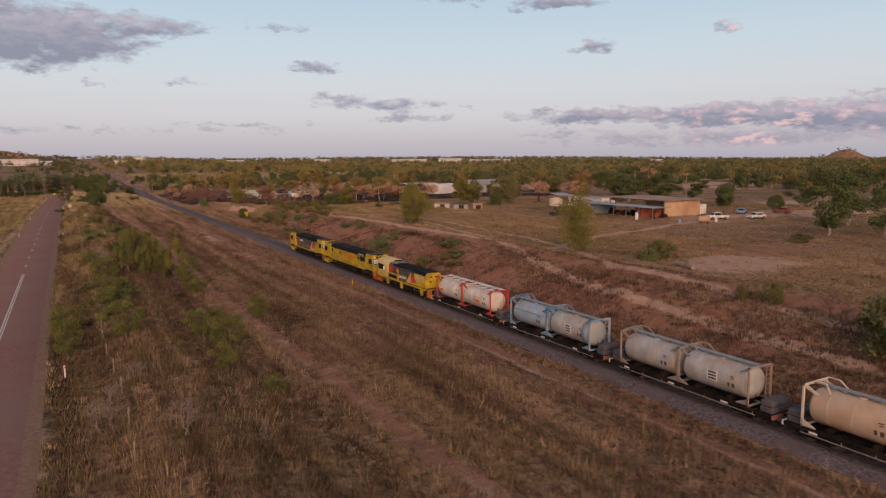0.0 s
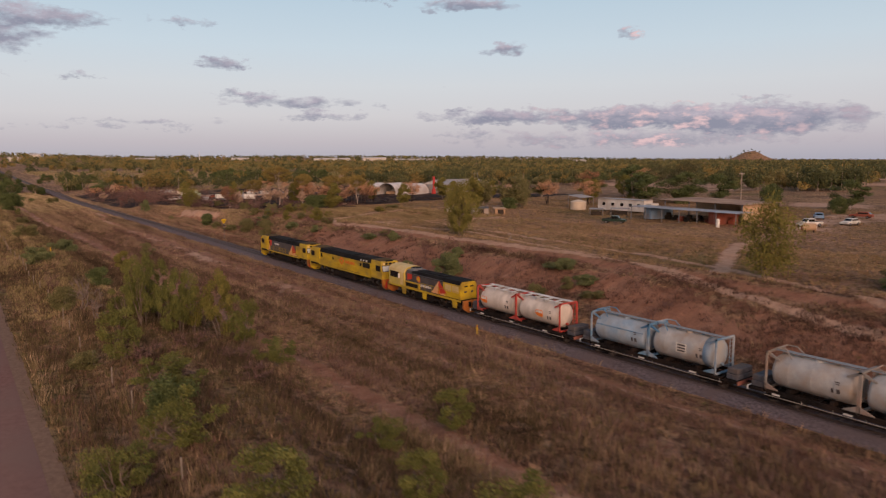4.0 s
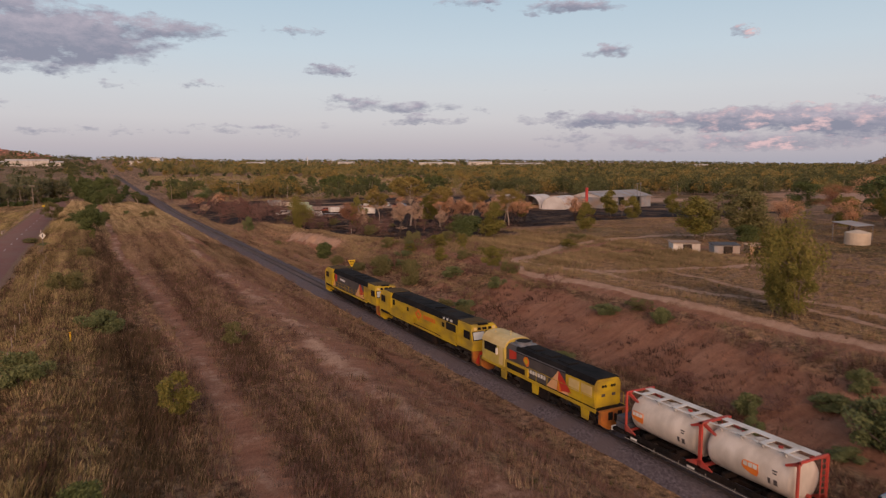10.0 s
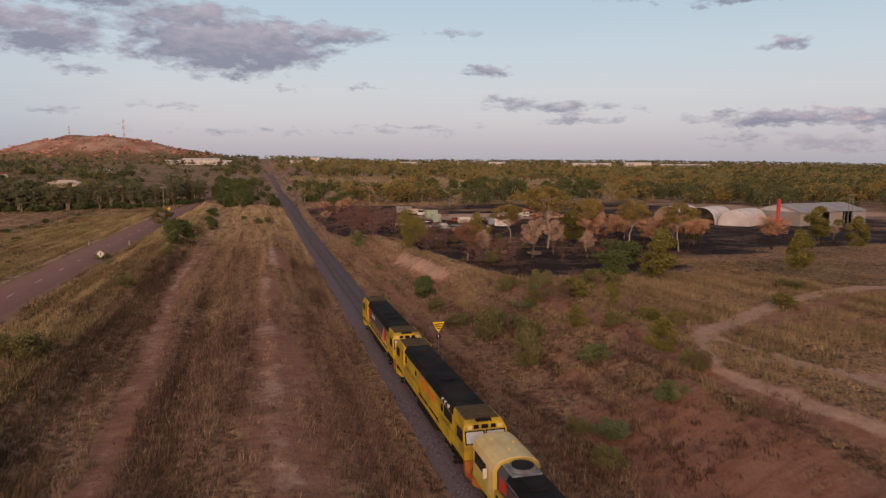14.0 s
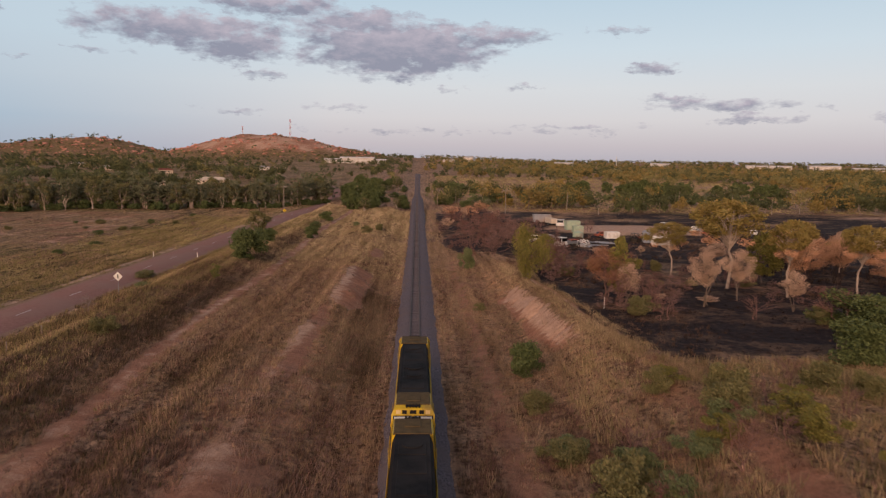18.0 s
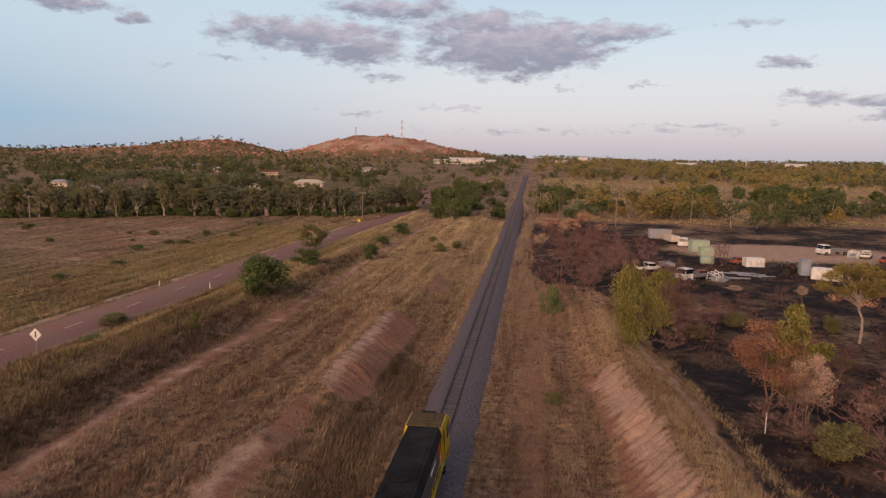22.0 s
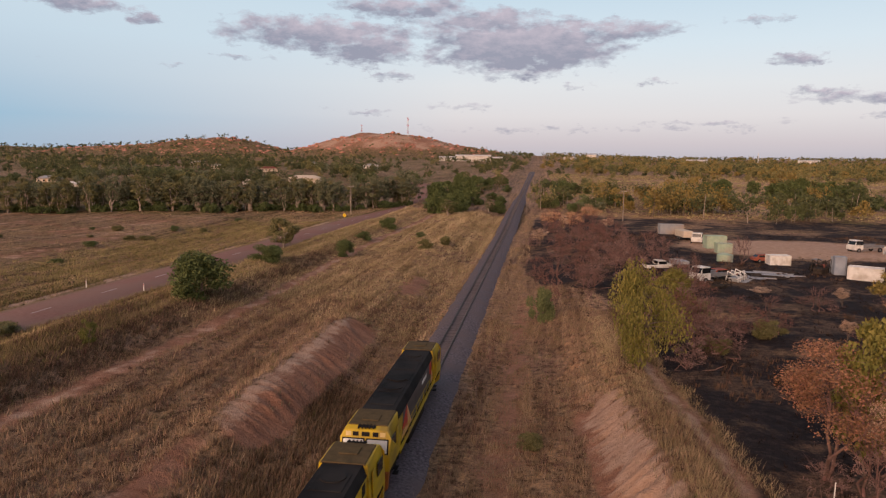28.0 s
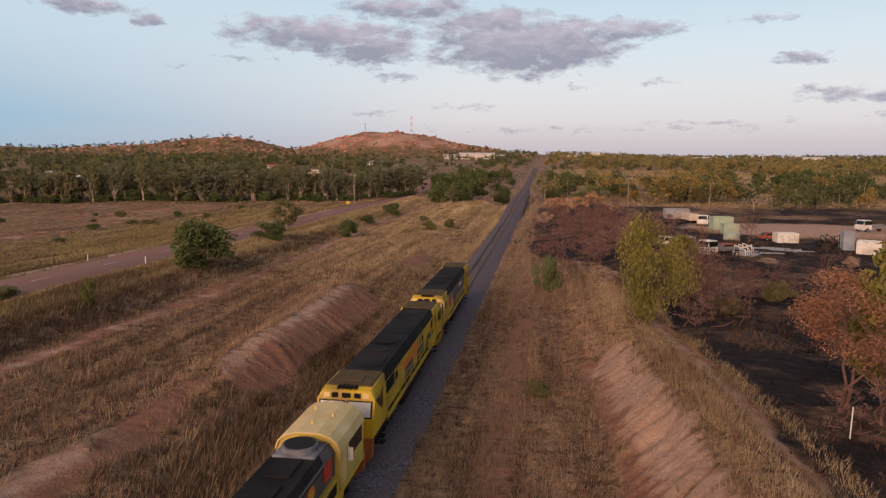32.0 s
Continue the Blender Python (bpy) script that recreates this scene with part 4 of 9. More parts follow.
def loco_big(name, label, length, grey_mid):
    """Diesel with a full-width cab at both ends, a tall hood between, and side walkways with panelled rails.
    Its front is at y = 0 and it reaches back to y = -length."""
    T = thing(name, label, "locomotive")
    Ln = length
    sets = []
    bm = BM()
    box(bm, -1.36, 1.36, -Ln + 0.25, -0.25, 0.98, 1.26, 0.02)
    box(bm, -1.2, 1.2, -Ln * 0.5 - 3.0, -Ln * 0.5 + 3.0, 0.34, 0.99, 0.12)
    for y in (-Ln * 0.5 - 3.6, -Ln * 0.5 + 3.6):
        rod(bm, (-1.0, y, 0.75), (1.0, y, 0.75), 0.22, seg=10)
    part("underframe", bm, UNDER, T, "black underframe and fuel tank")
    for y, s in ((-0.30, 1), (-Ln + 0.30, -1)):
        bm = BM()
        prism(bm, [(-1.38, 1.28), (1.38, 1.28), (1.32, 0.62), (0.85, 0.20), (-0.85, 0.20), (-1.32, 0.62)], y - 0.18, y + 0.18)
        p = part("pilot", bm, PILOT if s < 0 else YEL, T, "orange pilot with red stripes" if s < 0 else "yellow pilot")
        bm = BM()
        rod(bm, (0, y + s * 0.1, 0.85), (0, y + s * 0.55, 0.85), 0.12, seg=8)
        box(bm, -0.16, 0.16, y + s * 0.52 - 0.12, y + s * 0.52 + 0.12, 0.72, 0.99, 0.03)
        part("coupler", bm, UNDER, p)
        for j in (-1, 1):
            bm = BM()
            prism(bm, [(j * 0.25, 1.2), (j * 0.75, 1.2), (j * 1.15, 0.55), (j * 0.75, 0.35)], y + s * 0.183, y + s * 0.20)
            part("stripe", bm, REDP, p)
            bm = BM()
            rod(bm, (j * 0.5, y + s * 0.2, 0.9), (j * 0.62, y + s * 0.42, 0.45), 0.035, seg=5)
            part("brake_hose", bm, UNDER, p)
    # hood with chamfered black roof
    y0, y1 = -Ln + 3.3, -3.3
    bm = BM()
    prism(bm, [(-1.16, 1.26), (1.16, 1.26), (1.20, 3.08), (0.98, 3.55), (-0.98, 3.55), (-1.20, 3.08)], y0, y1)
    part("hood", bm, YEL, T, "yellow hood")
    bm = BM()
    prism(bm, [(-1.225, 3.04), (-1.00, 3.60), (1.00, 3.60), (1.225, 3.04), (1.20, 3.03), (0.96, 3.53), (-0.96, 3.53), (-1.20, 3.03)], y0 + 0.05, y1 - 0.05)
    part("roof", bm, BLACKROOF, T, "soot-black roof")
    for y in np.arange(y0 + 1.0, y1 - 1.9, 2.35):
        bm = BM()
        box(bm, -0.80, 0.80, y, y + 1.8, 3.58, 3.64, 0.03)
        part("roof_hatch", bm, BLACKROOF, T)
    for y in (y0 + 4.2, y0 + 6.0, y1 - 1.6):
        bm = BM()
        rod(bm, (0, y, 3.6), (0, y, 3.70), 0.62, seg=18)
        part("fan_housing", bm, BLACKROOF, T)
    for s in (-1, 1):
        # side doors, dark hatches
        n = int((y1 - y0 - 0.6) / 1.3)
        for j in range(n):
            y = y0 + 0.3 + j * 1.3
            bm = BM()
            box(bm, min(s * 1.175, s * 1.20), max(s * 1.175, s * 1.20), y, y + 1.2, 1.40, 2.15, 0.012)
            # right-hand grey doors on the yellow engine paint in shaded gaps behind the rails
            part("hood_door", bm, DGREY if (grey_mid and 2 <= j <= n - 3) or (s > 0 and not grey_mid and j > 2 and j % 3) else YEL, T)
        for yy, z0, z1, w in (((y1 - 1.0, 2.3, 2.9, 0.5),) if grey_mid else ((y0 + 0.5, 2.25, 2.95, 1.9), (y0 + 2.8, 2.3, 2.75, 0.45), (y1 - 4.6, 2.3, 2.7, 0.4), (y1 - 0.9, 2.3, 2.9, 0.5))):
            bm = BM()
            box(bm, min(s * 1.17, s * 1.222), max(s * 1.17, s * 1.222), yy, yy + w, z0, z1, 0.012)
            part("intake_grille", bm, BLACKROOF, T, "dark intake grille")
        # walkway edge, rails and low panels
        bm = BM()
        box(bm, min(s * 1.30, s * 1.41), max(s * 1.30, s * 1.41), y0, y1, 1.10, 1.28)
        part("walkway_edge", bm, YEL, T, "yellow walkway edge")
        L5 = (y1 - y0) / 5
        for j in range(5):
            ya, yb = y0 + j * L5 + 0.1, y0 + (j + 1) * L5 - 0.1
            bm = BM()
            for z in (1.7, 2.1):
                handrail(bm, [(s * 1.385, ya, z), (s * 1.385, yb, z)], 0.014)
            for y in np.linspace(ya, yb, 3):
                handrail(bm, [(s * 1.385, y, 1.25), (s * 1.385, y, 2.1)], 0.014)
            part("handrail", bm, YEL, T)
            if not grey_mid and j in ((0, 3, 4) if s < 0 else (4,)):
                bm = BM()
                box(bm, min(s * 1.365, s * 1.40), max(s * 1.365, s * 1.40), ya, yb, 1.28, 1.98, 0.01)
                part("rail_panel", bm, YEL, T)
        # livery
        x = s * 1.205
        if grey_mid:
            ya, yb = y0 + 1.6, y1 - 0.9
            for nm, mat_, pts, out in (("grey_panel", DGREY, [(ya, 1.30), (yb, 1.30), (yb, 3.03), (ya, 3.03)], 0.006),
                                  ("red_flash", REDP, [(yb - 0.75, 2.2), (yb + 0.15, 1.9), (yb + 0.15, 3.03), (yb - 0.75, 3.03)], 0.02),
                                  ("peach_flash", PEACH, [(yb - 0.1, 1.3), (yb + 0.9, 1.3), (yb + 0.4, 2.1)], 0.03),
                                  ("peach_triangle", PEACH, [(ya - 0.2, 1.32), (ya + 2.9, 1.32), (ya + 1.3, 3.0)], 0.02),
                                  ("red_triangle", REDP, [(ya - 0.2, 1.9), (ya + 1.5, 1.6), (ya + 1.25, 3.02)], 0.03)):
                bm = BM()
                chevron(bm, x, pts, out)
                part(nm, bm, mat_, T)
            for j, w in enumerate((0.34, 0.30, 0.30, 0.34, 0.26)):
                yb2 = yb - 2.0 - j * 0.42
                bm = BM()
                box(bm, min(x, x + s * 0.02), max(x, x + s * 0.02), yb2 - w, yb2, 2.42, 2.70)
                part("lettering_bar", bm, WHITEP, T, "white bar of lettering")
        else:
            c = (y0 + 8.6, 2.45)
            bm = BM()
            r0, r1 = 0.85, 0.42
            chevron(bm, x, [(c[0] + r0, c[1]), (c[0], c[1] + 0.55), (c[0], c[1] + 0.27), (c[0] + r1, c[1])], 0.02)
            chevron(bm, x, [(c[0] - r0, c[1]), (c[0], c[1] - r0 * 0.75), (c[0], c[1] - r1 * 0.7), (c[0] - r1, c[1])], 0.02)
            chevron(bm, x, [(c[0], c[1] + 0.27), (c[0] - 0.42, c[1]), (c[0] - 0.85, c[1]), (c[0], c[1] + 0.55)], 0.02)
            chevron(bm, x, [(c[0] + 0.85, c[1]), (c[0] + 0.42, c[1]), (c[0], c[1] - 0.3), (c[0], c[1] - 0.62)], 0.02)
            part("emblem", bm, ORANGEP, T, "orange diamond emblem")
            for j in range(7):
                yb2 = c[0] - 1.15 - j * 0.40
                bm = BM()
                box(bm, min(x, x + s * 0.02), max(x, x + s * 0.02), yb2 - 0.30, yb2, 2.22, 2.62)
                part("lettering_bar", bm, ORANGEP, T, "orange bar of lettering")
            if s < 0:
                for j in range(5):
                    bm = BM()
                    box(bm, -1.25, -1.10, y0 + 1.2 + j * 0.36, y0 + 1.54 + j * 0.36, 3.12, 3.30)
                    part("marker_plate", bm, WHITEP if j % 2 == 0 else BLACKROOF, T, "white or black marker plate")
    cab_block(T, -Ln + 0.22, -1)
    cab_block(T, -0.22, 1)
    taller(T, 0.99)
    for y in (-Ln * 0.5 - Ln * 0.30, -Ln * 0.5 + Ln * 0.30):
        sets += bogie(T, y, (-1.7, 0, 1.7), 0.5)
    return T, sets


def loco_small(name, label, length):
    """Older hood diesel: cab near the front with a rounded cream roof, low hood in grey, yellow tail."""
    T = thing(name, label, "locomotive")
    Ln = length
    bm = BM()
    box(bm, -1.30, 1.30, -Ln + 0.2, -0.2, 0.95, 1.22, 0.02)
    box(bm, -1.15, 1.15, -Ln * 0.5 - 2.0, -Ln * 0.5 + 2.0, 0.34, 0.96, 0.1)
    for s in (-1, 1):
        rod(bm, (s * 1.05, -Ln * 0.5 - 3.3, 0.72), (s * 1.05, -Ln * 0.5 - 2.2, 0.72), 0.18, seg=8)
    part("underframe", bm, UNDER, T, "black underframe and fuel tank")
    for y, s in ((-0.15, 1), (-Ln + 0.15, -1)):
        bm = BM()
        prism(bm, [(-1.30, 1.24), (1.30, 1.24), (1.24, 0.6), (0.6, 0.18), (-0.6, 0.18), (-1.24, 0.6)], y - 0.14, y + 0.14)
        p = part("pilot", bm, PILOT, T, "rusty orange pilot")
        bm = BM()
        rod(bm, (0, y + s * 0.1, 0.85), (0, y + s * 0.5, 0.85), 0.12, seg=8)
        box(bm, -0.16, 0.16, y + s * 0.42 - 0.12, y + s * 0.42 + 0.12, 0.72, 0.99, 0.03)
        part("coupler", bm, UNDER, p)
        bm = BM()
        box(bm, -0.62, -0.22, y - s * 0 + s * 0.13, y + s * 0.16, 0.85, 1.12)
        box(bm, 0.22, 0.62, y + s * 0.13, y + s * 0.16, 0.85, 1.12)
        part("hose_box", bm, UNDER, p)
    # cab with rounded roof
    c0, c1 = -0.6, -4.1
    arc = [(-1.34, 1.22), (1.34, 1.22), (1.36, 2.95), (1.22, 3.32), (0.88, 3.58), (0.4, 3.70), (-0.4, 3.70), (-0.88, 3.58), (-1.22, 3.32), (-1.36, 2.95)]
    bm = BM()
    prism(bm, arc, c1, c0)
    cab = part("cab", bm, surf("faded_loco_yellow", (0.50, 0.385, 0.07), (0.62, 0.49, 0.12), 1.4, 0.55, c3=(0.42, 0.32, 0.10), s3=0.6), T, "faded yellow cab")
    bm = BM()
    prism(bm, [(1.39, 2.92), (1.25, 3.33), (0.90, 3.61), (0.4, 3.735), (-0.4, 3.735), (-0.90, 3.61), (-1.25, 3.33), (-1.39, 2.92), (-1.35, 2.92), (-1.2, 3.3), (-0.86, 3.55), (-0.4, 3.68), (0.4, 3.68), (0.86, 3.55), (1.2, 3.3), (1.35, 2.92)], c1 - 0.1, c0 + 0.05)
    for a, b in ((-0.55, -1.5), (0.5, -2.3), (-0.1, -3.2)):
        rod(bm, (a, b, 3.65), (a, b, 3.86), 0.07, seg=8)
    part("cab_roof", bm, CREAM, cab, "faded cream rounded cab roof")
    for s in (-1, 1):
        for ya, yb in ((-2.95, -0.95),):
            bm = BM()
            box(bm, min(s * 1.345, s * 1.375), max(s * 1.345, s * 1.375), ya, yb, 2.12, 2.90, 0.01)
            part("side_window", bm, GLASS, cab, "dark side window")
        bm = BM()
        box(bm, min(s * 1.38, s * 1.62), max(s * 1.38, s * 1.62), -3.25, -3.15, 2.15, 2.75, 0.03)
        part("mirror", bm, WHITEP, cab, "white-framed mirror")
        bm = BM()
        box(bm, min(s * 1.345, s * 1.365), max(s * 1.345, s * 1.365), -3.9, -3.3, 1.35, 2.9, 0.01)
        part("cab_door", bm, CREAM, cab)
        bm = BM()
        box(bm, min(s * 0.10, s * 1.15), max(s * 0.10, s * 1.15), c0 - 0.005, c0 + 0.03, 2.25, 3.0, 0.01)
        part("front_window", bm, GLASS, cab)
    # short nose
    bm = BM()
    box(bm, -0.9, 0.9, -0.62, -0.25, 1.22, 2.1, 0.1)
    part("nose", bm, YEL, T)
    # long hood
    h0, h1 = -Ln + 0.75, c1
    hood = [(-1.10, 1.22), (1.10, 1.22), (1.12, 2.95), (0.88, 3.30), (-0.88, 3.30), (-1.12, 2.95)]
    bm = BM()
    prism(bm, hood, h0 + 3.4, h1)
    part("hood", bm, DGREY, T, "dark grey hood")
    bm = BM()
    prism(bm, [(a * 1.05, b) for a, b in hood], h0, h0 + 3.4)
    bmesh.ops.bevel(bm, geom=list(bm.edges), offset=0.09, segments=2, affect="EDGES")
    tail = part("tail", bm, YEL, T, "yellow hood tail")
    for s in (-1, 1):
        for k2 in (0.28, 0.52):
            bm = BM()
            rod(bm, (s * k2, h0 + 0.02, 2.78), (s * k2, h0 - 0.05, 2.78), 0.10, seg=12)
            part("tail_light", bm, BLACKROOF, tail, "dark round tail light")
        for ya in (h0 + 0.35, h0 + 1.75):
            bm = BM()
            box(bm, min(s * 1.16, s * 1.195), max(s * 1.16, s * 1.195), ya, ya + 1.2, 1.95, 2.75, 0.02)
            part("side_panel", bm, CREAM, tail, "faded raised side panel")
        bm = BM()
        box(bm, min(s * 0.30, s * 0.62), max(s * 0.30, s * 0.62), h0 - 0.03, h0 + 0.02, 2.02, 2.22, 0.01)
        part("number_plate", bm, DGREY, tail, "dark bar on the tail")
    bm = BM()
    prism(bm, [(-1.19, 2.94), (-0.95, 3.37), (0.95, 3.37), (1.19, 2.94), (1.16, 2.93), (0.90, 3.29), (-0.90, 3.29), (-1.16, 2.93)], h0 + 0.12, h0 + 3.35)
    prism(bm, [(-1.145, 2.88), (-0.90, 3.35), (0.90, 3.35), (1.145, 2.88), (1.12, 2.87), (0.86, 3.28), (-0.86, 3.28), (-1.12, 2.87)], h0 + 3.3, h1 - 1.3)
    part("roof", bm, BLACKROOF, T, "soot-black hood roof")
    for y in np.arange(h0 + 3.8, h1 - 2.2, 2.1):
        bm = BM()
        box(bm, -0.5, 0.5, y, y + 1.5, 3.32, 3.44, 0.04)
        part("roof_hatch", bm, BLACKROOF, T)
    bm = BM()
    box(bm, -0.86, 0.86, h1 - 1.7, h1 - 0.1, 3.26, 3.42, 0.06)
    rod(bm, (0, h1 - 0.9, 3.4), (0, h1 - 0.9, 3.62), 0.7, seg=20)
    part("fan_hatch", bm, LGREY, T, "grey fan hatch behind the cab")
    bm = BM()
    rod(bm, (0, h1 - 0.9, 3.56), (0, h1 - 0.9, 3.66), 0.6, seg=20)
    part("fan", bm, BLACKROOF, T)
    for s in (-1, 1):
        x = s * 1.115
        for nm, mat_, pts in (("red_flash", REDP, [(h1 - 1.5, 2.3), (h1 - 0.5, 2.1), (h1 - 0.5, 2.92), (h1 - 1.5, 2.92)]),
                              ("peach_triangle", PEACH, [(h0 + 2.9, 1.3), (h0 + 5.6, 1.3), (h0 + 4.2, 2.85)]),
                              ("red_triangle", REDP, [(h0 + 2.6, 1.6), (h0 + 4.3, 1.35), (h0 + 4.1, 2.88)]),
                              ("orange_triangle", ORANGEP, [(h0 + 3.7, 1.33), (h0 + 4.3, 1.33), (h0 + 4.15, 2.3)])):
            bm = BM()
            chevron(bm, x * (1.065 if "triangle" in nm else 1), pts, 0.03 if nm[0] == "r" else 0.04 if nm[0] == "o" else 0.02)
            part(nm, bm, mat_, T)
        bm = BM()
        c = (h1 - 2.9, 2.45)
        pts = [(c[0] + 0.42 * math.cos(a), c[1] + 0.42 * math.sin(a)) for a in np.arange(0, 5.0, 0.5)]
        chevron(bm, x, pts, 0.02)
        part("emblem", bm, ORANGEP, T, "orange and yellow emblem")
        bm = BM()
        chevron(bm, x, [(c[0] + 0.3, c[1]), (c[0], c[1] + 0.3), (c[0] - 0.3, c[1]), (c[0], c[1] - 0.25)], 0.03)
        part("emblem_core", bm, YEL, T)
        bm = BM()
        for j in (0, 1, 3, 4, 5, 6, 7, 8, 9):
            yb = h1 - 2.0 - j * 0.36
            box(bm, min(x, x + s * 0.02), max(x, x + s * 0.02), yb - 0.25, yb, 1.62, 1.92)
            part("lettering_bar", bm, WHITEP, T, "white bar of lettering")
            bm = BM()
        bm.free()
        bm = BM()
        box(bm, min(s * 1.0, s * 1.3), max(s * 1.0, s * 1.3), -7.4, -4.2, 1.22, 1.95, 0.03)
        part("battery_box", bm, YEL, T)
        bm = BM()
        box(bm, min(s * 1.295, s * 1.31), max(s * 1.295, s * 1.31), -7.1, -4.5, 1.32, 1.80)
        part("grille", bm, UNDER, T)
        bm = BM()
        box(bm, min(s * 1.26, s * 1.33), max(s * 1.26, s * 1.33), -Ln + 0.5, -0.4, 1.00, 1.24)
        part("walkway_edge", bm, YEL, T, "yellow walkway edge")
        bm = BM()
        handrail(bm, [(s * 1.27, -Ln + 0.6, 2.1), (s * 1.27, -7.6, 2.1)])
        for y in np.arange(-Ln + 0.6, -7.4, 1.4):
            handrail(bm, [(s * 1.27, y, 1.2), (s * 1.27, y, 2.1)])
        part("handrail", bm, YEL, T)
        bm = BM()
        for y in (-Ln + 1.7, -4.0, -8.5):
            bm = BM()
            prism(bm, [(y - 0.35, 0.55), (y + 0.35, 0.55), (y + 0.45, 1.02), (y - 0.45, 1.02)], s * 1.22, s * 1.30, "x")
            part("skirt", bm, YEL, T, "yellow step skirt")
    taller(T, 0.96)
    sets = []
    for y in (-Ln * 0.5 - 4.6, -Ln * 0.5 + 4.6):
        sets += bogie(T, y, (-1.6, 0, 1.6), 0.46)
    return T, sets


def curved_patch(bm, r, sx, zc, pts):
    """A thin plate bent round the side of a tank: pts are places along it and heights over its middle."""
    rows = [[bm.verts.new((sx * math.sqrt(max(rr * rr - h * h, 0.01)), yy, zc + h)) for yy, h in pts] for rr in (r, r - 0.06)]
    n = len(pts)
    fs = [bm.faces.new(rows[0]), bm.faces.new(rows[1][::-1])]
    for i in range(n):
        fs.append(bm.faces.new((rows[0][i], rows[1][i], rows[1][(i + 1) % n], rows[0][(i + 1) % n])))
    bmesh.ops.recalc_face_normals(bm, faces=fs)


def tank_container(parent_name, label, y, frame_m, tank_m, style, k_=0, wagon_z=0.95, H=2.75):
    """A twenty-foot tank in its frame, standing from y back to y - 6.06 over the wagon floor. A thing of its own."""
    T = thing(parent_name, label, "tank container", group="tank containers on the train")
    Ln, W = 6.06, 1.22
    z0, z1 = wagon_z, wagon_z + H
    t = 0.13
    R = 1.165
    zc = z0 + 0.22 + R
    bm = BM()
    lathe(bm, [(y - 0.22, 0.30), (y - 0.26, 0.72), (y - 0.36, 1.02), (y - 0.52, R - 0.02), (y - 0.62, R), (y - Ln + 0.62, R), (y - Ln + 0.52, R - 0.02), (y - Ln + 0.36, 1.02), (y - Ln + 0.26, 0.72), (y - Ln + 0.22, 0.30)], seg=28, cz=zc)
    tank = part("tank", bm, tank_m, T, smooth=True)
    for yy in (y - 0.02, y - Ln + 0.02):
        s = 1 if yy > y - 1 else -1
        bm = BM()
        for sx in (-1, 1):
            box(bm, min(sx * W, sx * (W - t)), max(sx * W, sx * (W - t)), yy - t / 2, yy + t / 2, z0, z1, 0.012)
        box(bm, -W, W, yy - t / 2, yy + t / 2, z0, z0 + 0.14, 0.012)
        box(bm, -W, W, yy - t / 2, yy + t / 2, z1 - 0.12, z1, 0.012)
        for sx in (-1, 1):
            # gusset rising from the corner to the shell
            prism(bm, [(yy, z0 + 0.12), (yy - s * 0.95, z0 + 0.05), (yy - s * 0.9, z0 + 0.16), (yy, z0 + 0.55)], sx * (W - 0.06), sx * W, "x")
            prism(bm, [(yy, z1 - 0.02), (yy, z1 - 0.26), (yy - s * 0.80, zc + 0.80), (yy - s * 0.86, zc + 0.90)], sx * (W - 0.30), sx * (W - 0.20), "x")
        part("end_frame", bm, frame_m, T)
        bm = BM()
        rod(bm, (0, yy - s * 0.05, zc - 0.75), (0, yy - s * 0.30, zc - 0.75), 0.12, seg=10)
        part("valve_box", bm, frame_m, T)
    bm = BM()
    for sx in (-1, 1):
        box(bm, min(sx * (W - 0.1), sx * W), max(sx * (W - 0.1), sx * W), y - Ln + 0.1, y - 0.1, z0, z0 + 0.12, 0.01)
    for yy in (y - 1.6, y - Ln + 1.6):
        box(bm, -W + 0.1, W - 0.1, yy - 0.12, yy + 0.12, z0 + 0.02, z0 + 0.34)
    part("base_frame", bm, UNDER, T, "dark base frame")
    # walkway, manlid, fittings
    bm = BM()
    wx = 0.55 if style == "red" else 0.0
    box(bm, wx - 0.25, wx + 0.25, y - Ln + 0.15, y - 0.15, z1 - 0.04, z1)
    if style == "red":
        box(bm, -0.75, -0.62, y - Ln + 0.15, y - 0.15, z1 - 0.05, z1)
        for yy in np.arange(y - Ln + 1.0, y - 0.6, 1.35):
            box(bm, -0.75, 0.4, yy, yy + 0.32, z1 - 0.05, z1 - 0.01)
            rod(bm, (-0.68, yy + 0.15, z1 - 0.04), (-0.5, yy + 0.15, zc + R * 0.9), 0.04, seg=5)
    part("walkway", bm, WHITEP if style == "red" else surf("galvanised_grating", (0.20, 0.21, 0.22), (0.34, 0.35, 0.36), 4, 0.6, metal=0.3), T, "pale grating walkway")
    bm = BM()
    rod(bm, (0, y - Ln / 2, zc + R - 0.06), (0, y - Ln / 2, zc + R + 0.10), 0.28, seg=14)
    part("manlid", bm, tank_m, T)
    for yy in (y - Ln / 2 - 1.1, y - Ln / 2 + 1.2):
        bm = BM()
        rod(bm, (0.1, yy, zc + R - 0.05), (0.1, yy, zc + R + 0.08), 0.13, seg=10)
        part("valve_cap", bm, frame_m, T)
    if style != "red":
        # raised fall rails over the front end
        bm = BM()
        for sx in (-0.95, 0.95):
            handrail(bm, [(sx, y - 0.05, z1), (sx * 0.75, y - 0.45, z1 + 0.24), (sx * 0.75, y - 1.15, z1 + 0.24), (sx * 0.95, y - 1.6, z1 - 0.25)], 0.05)
            part("fall_rail", bm, frame_m, T)
            bm = BM()
        handrail(bm, [(-0.71, y - 0.45, z1 + 0.24), (0.71, y - 0.45, z1 + 0.24)], 0.05)
        part("top_rail", bm, frame_m, T)
    # ladder on the rear
    bm = BM()
    yy = y - Ln - 0.05
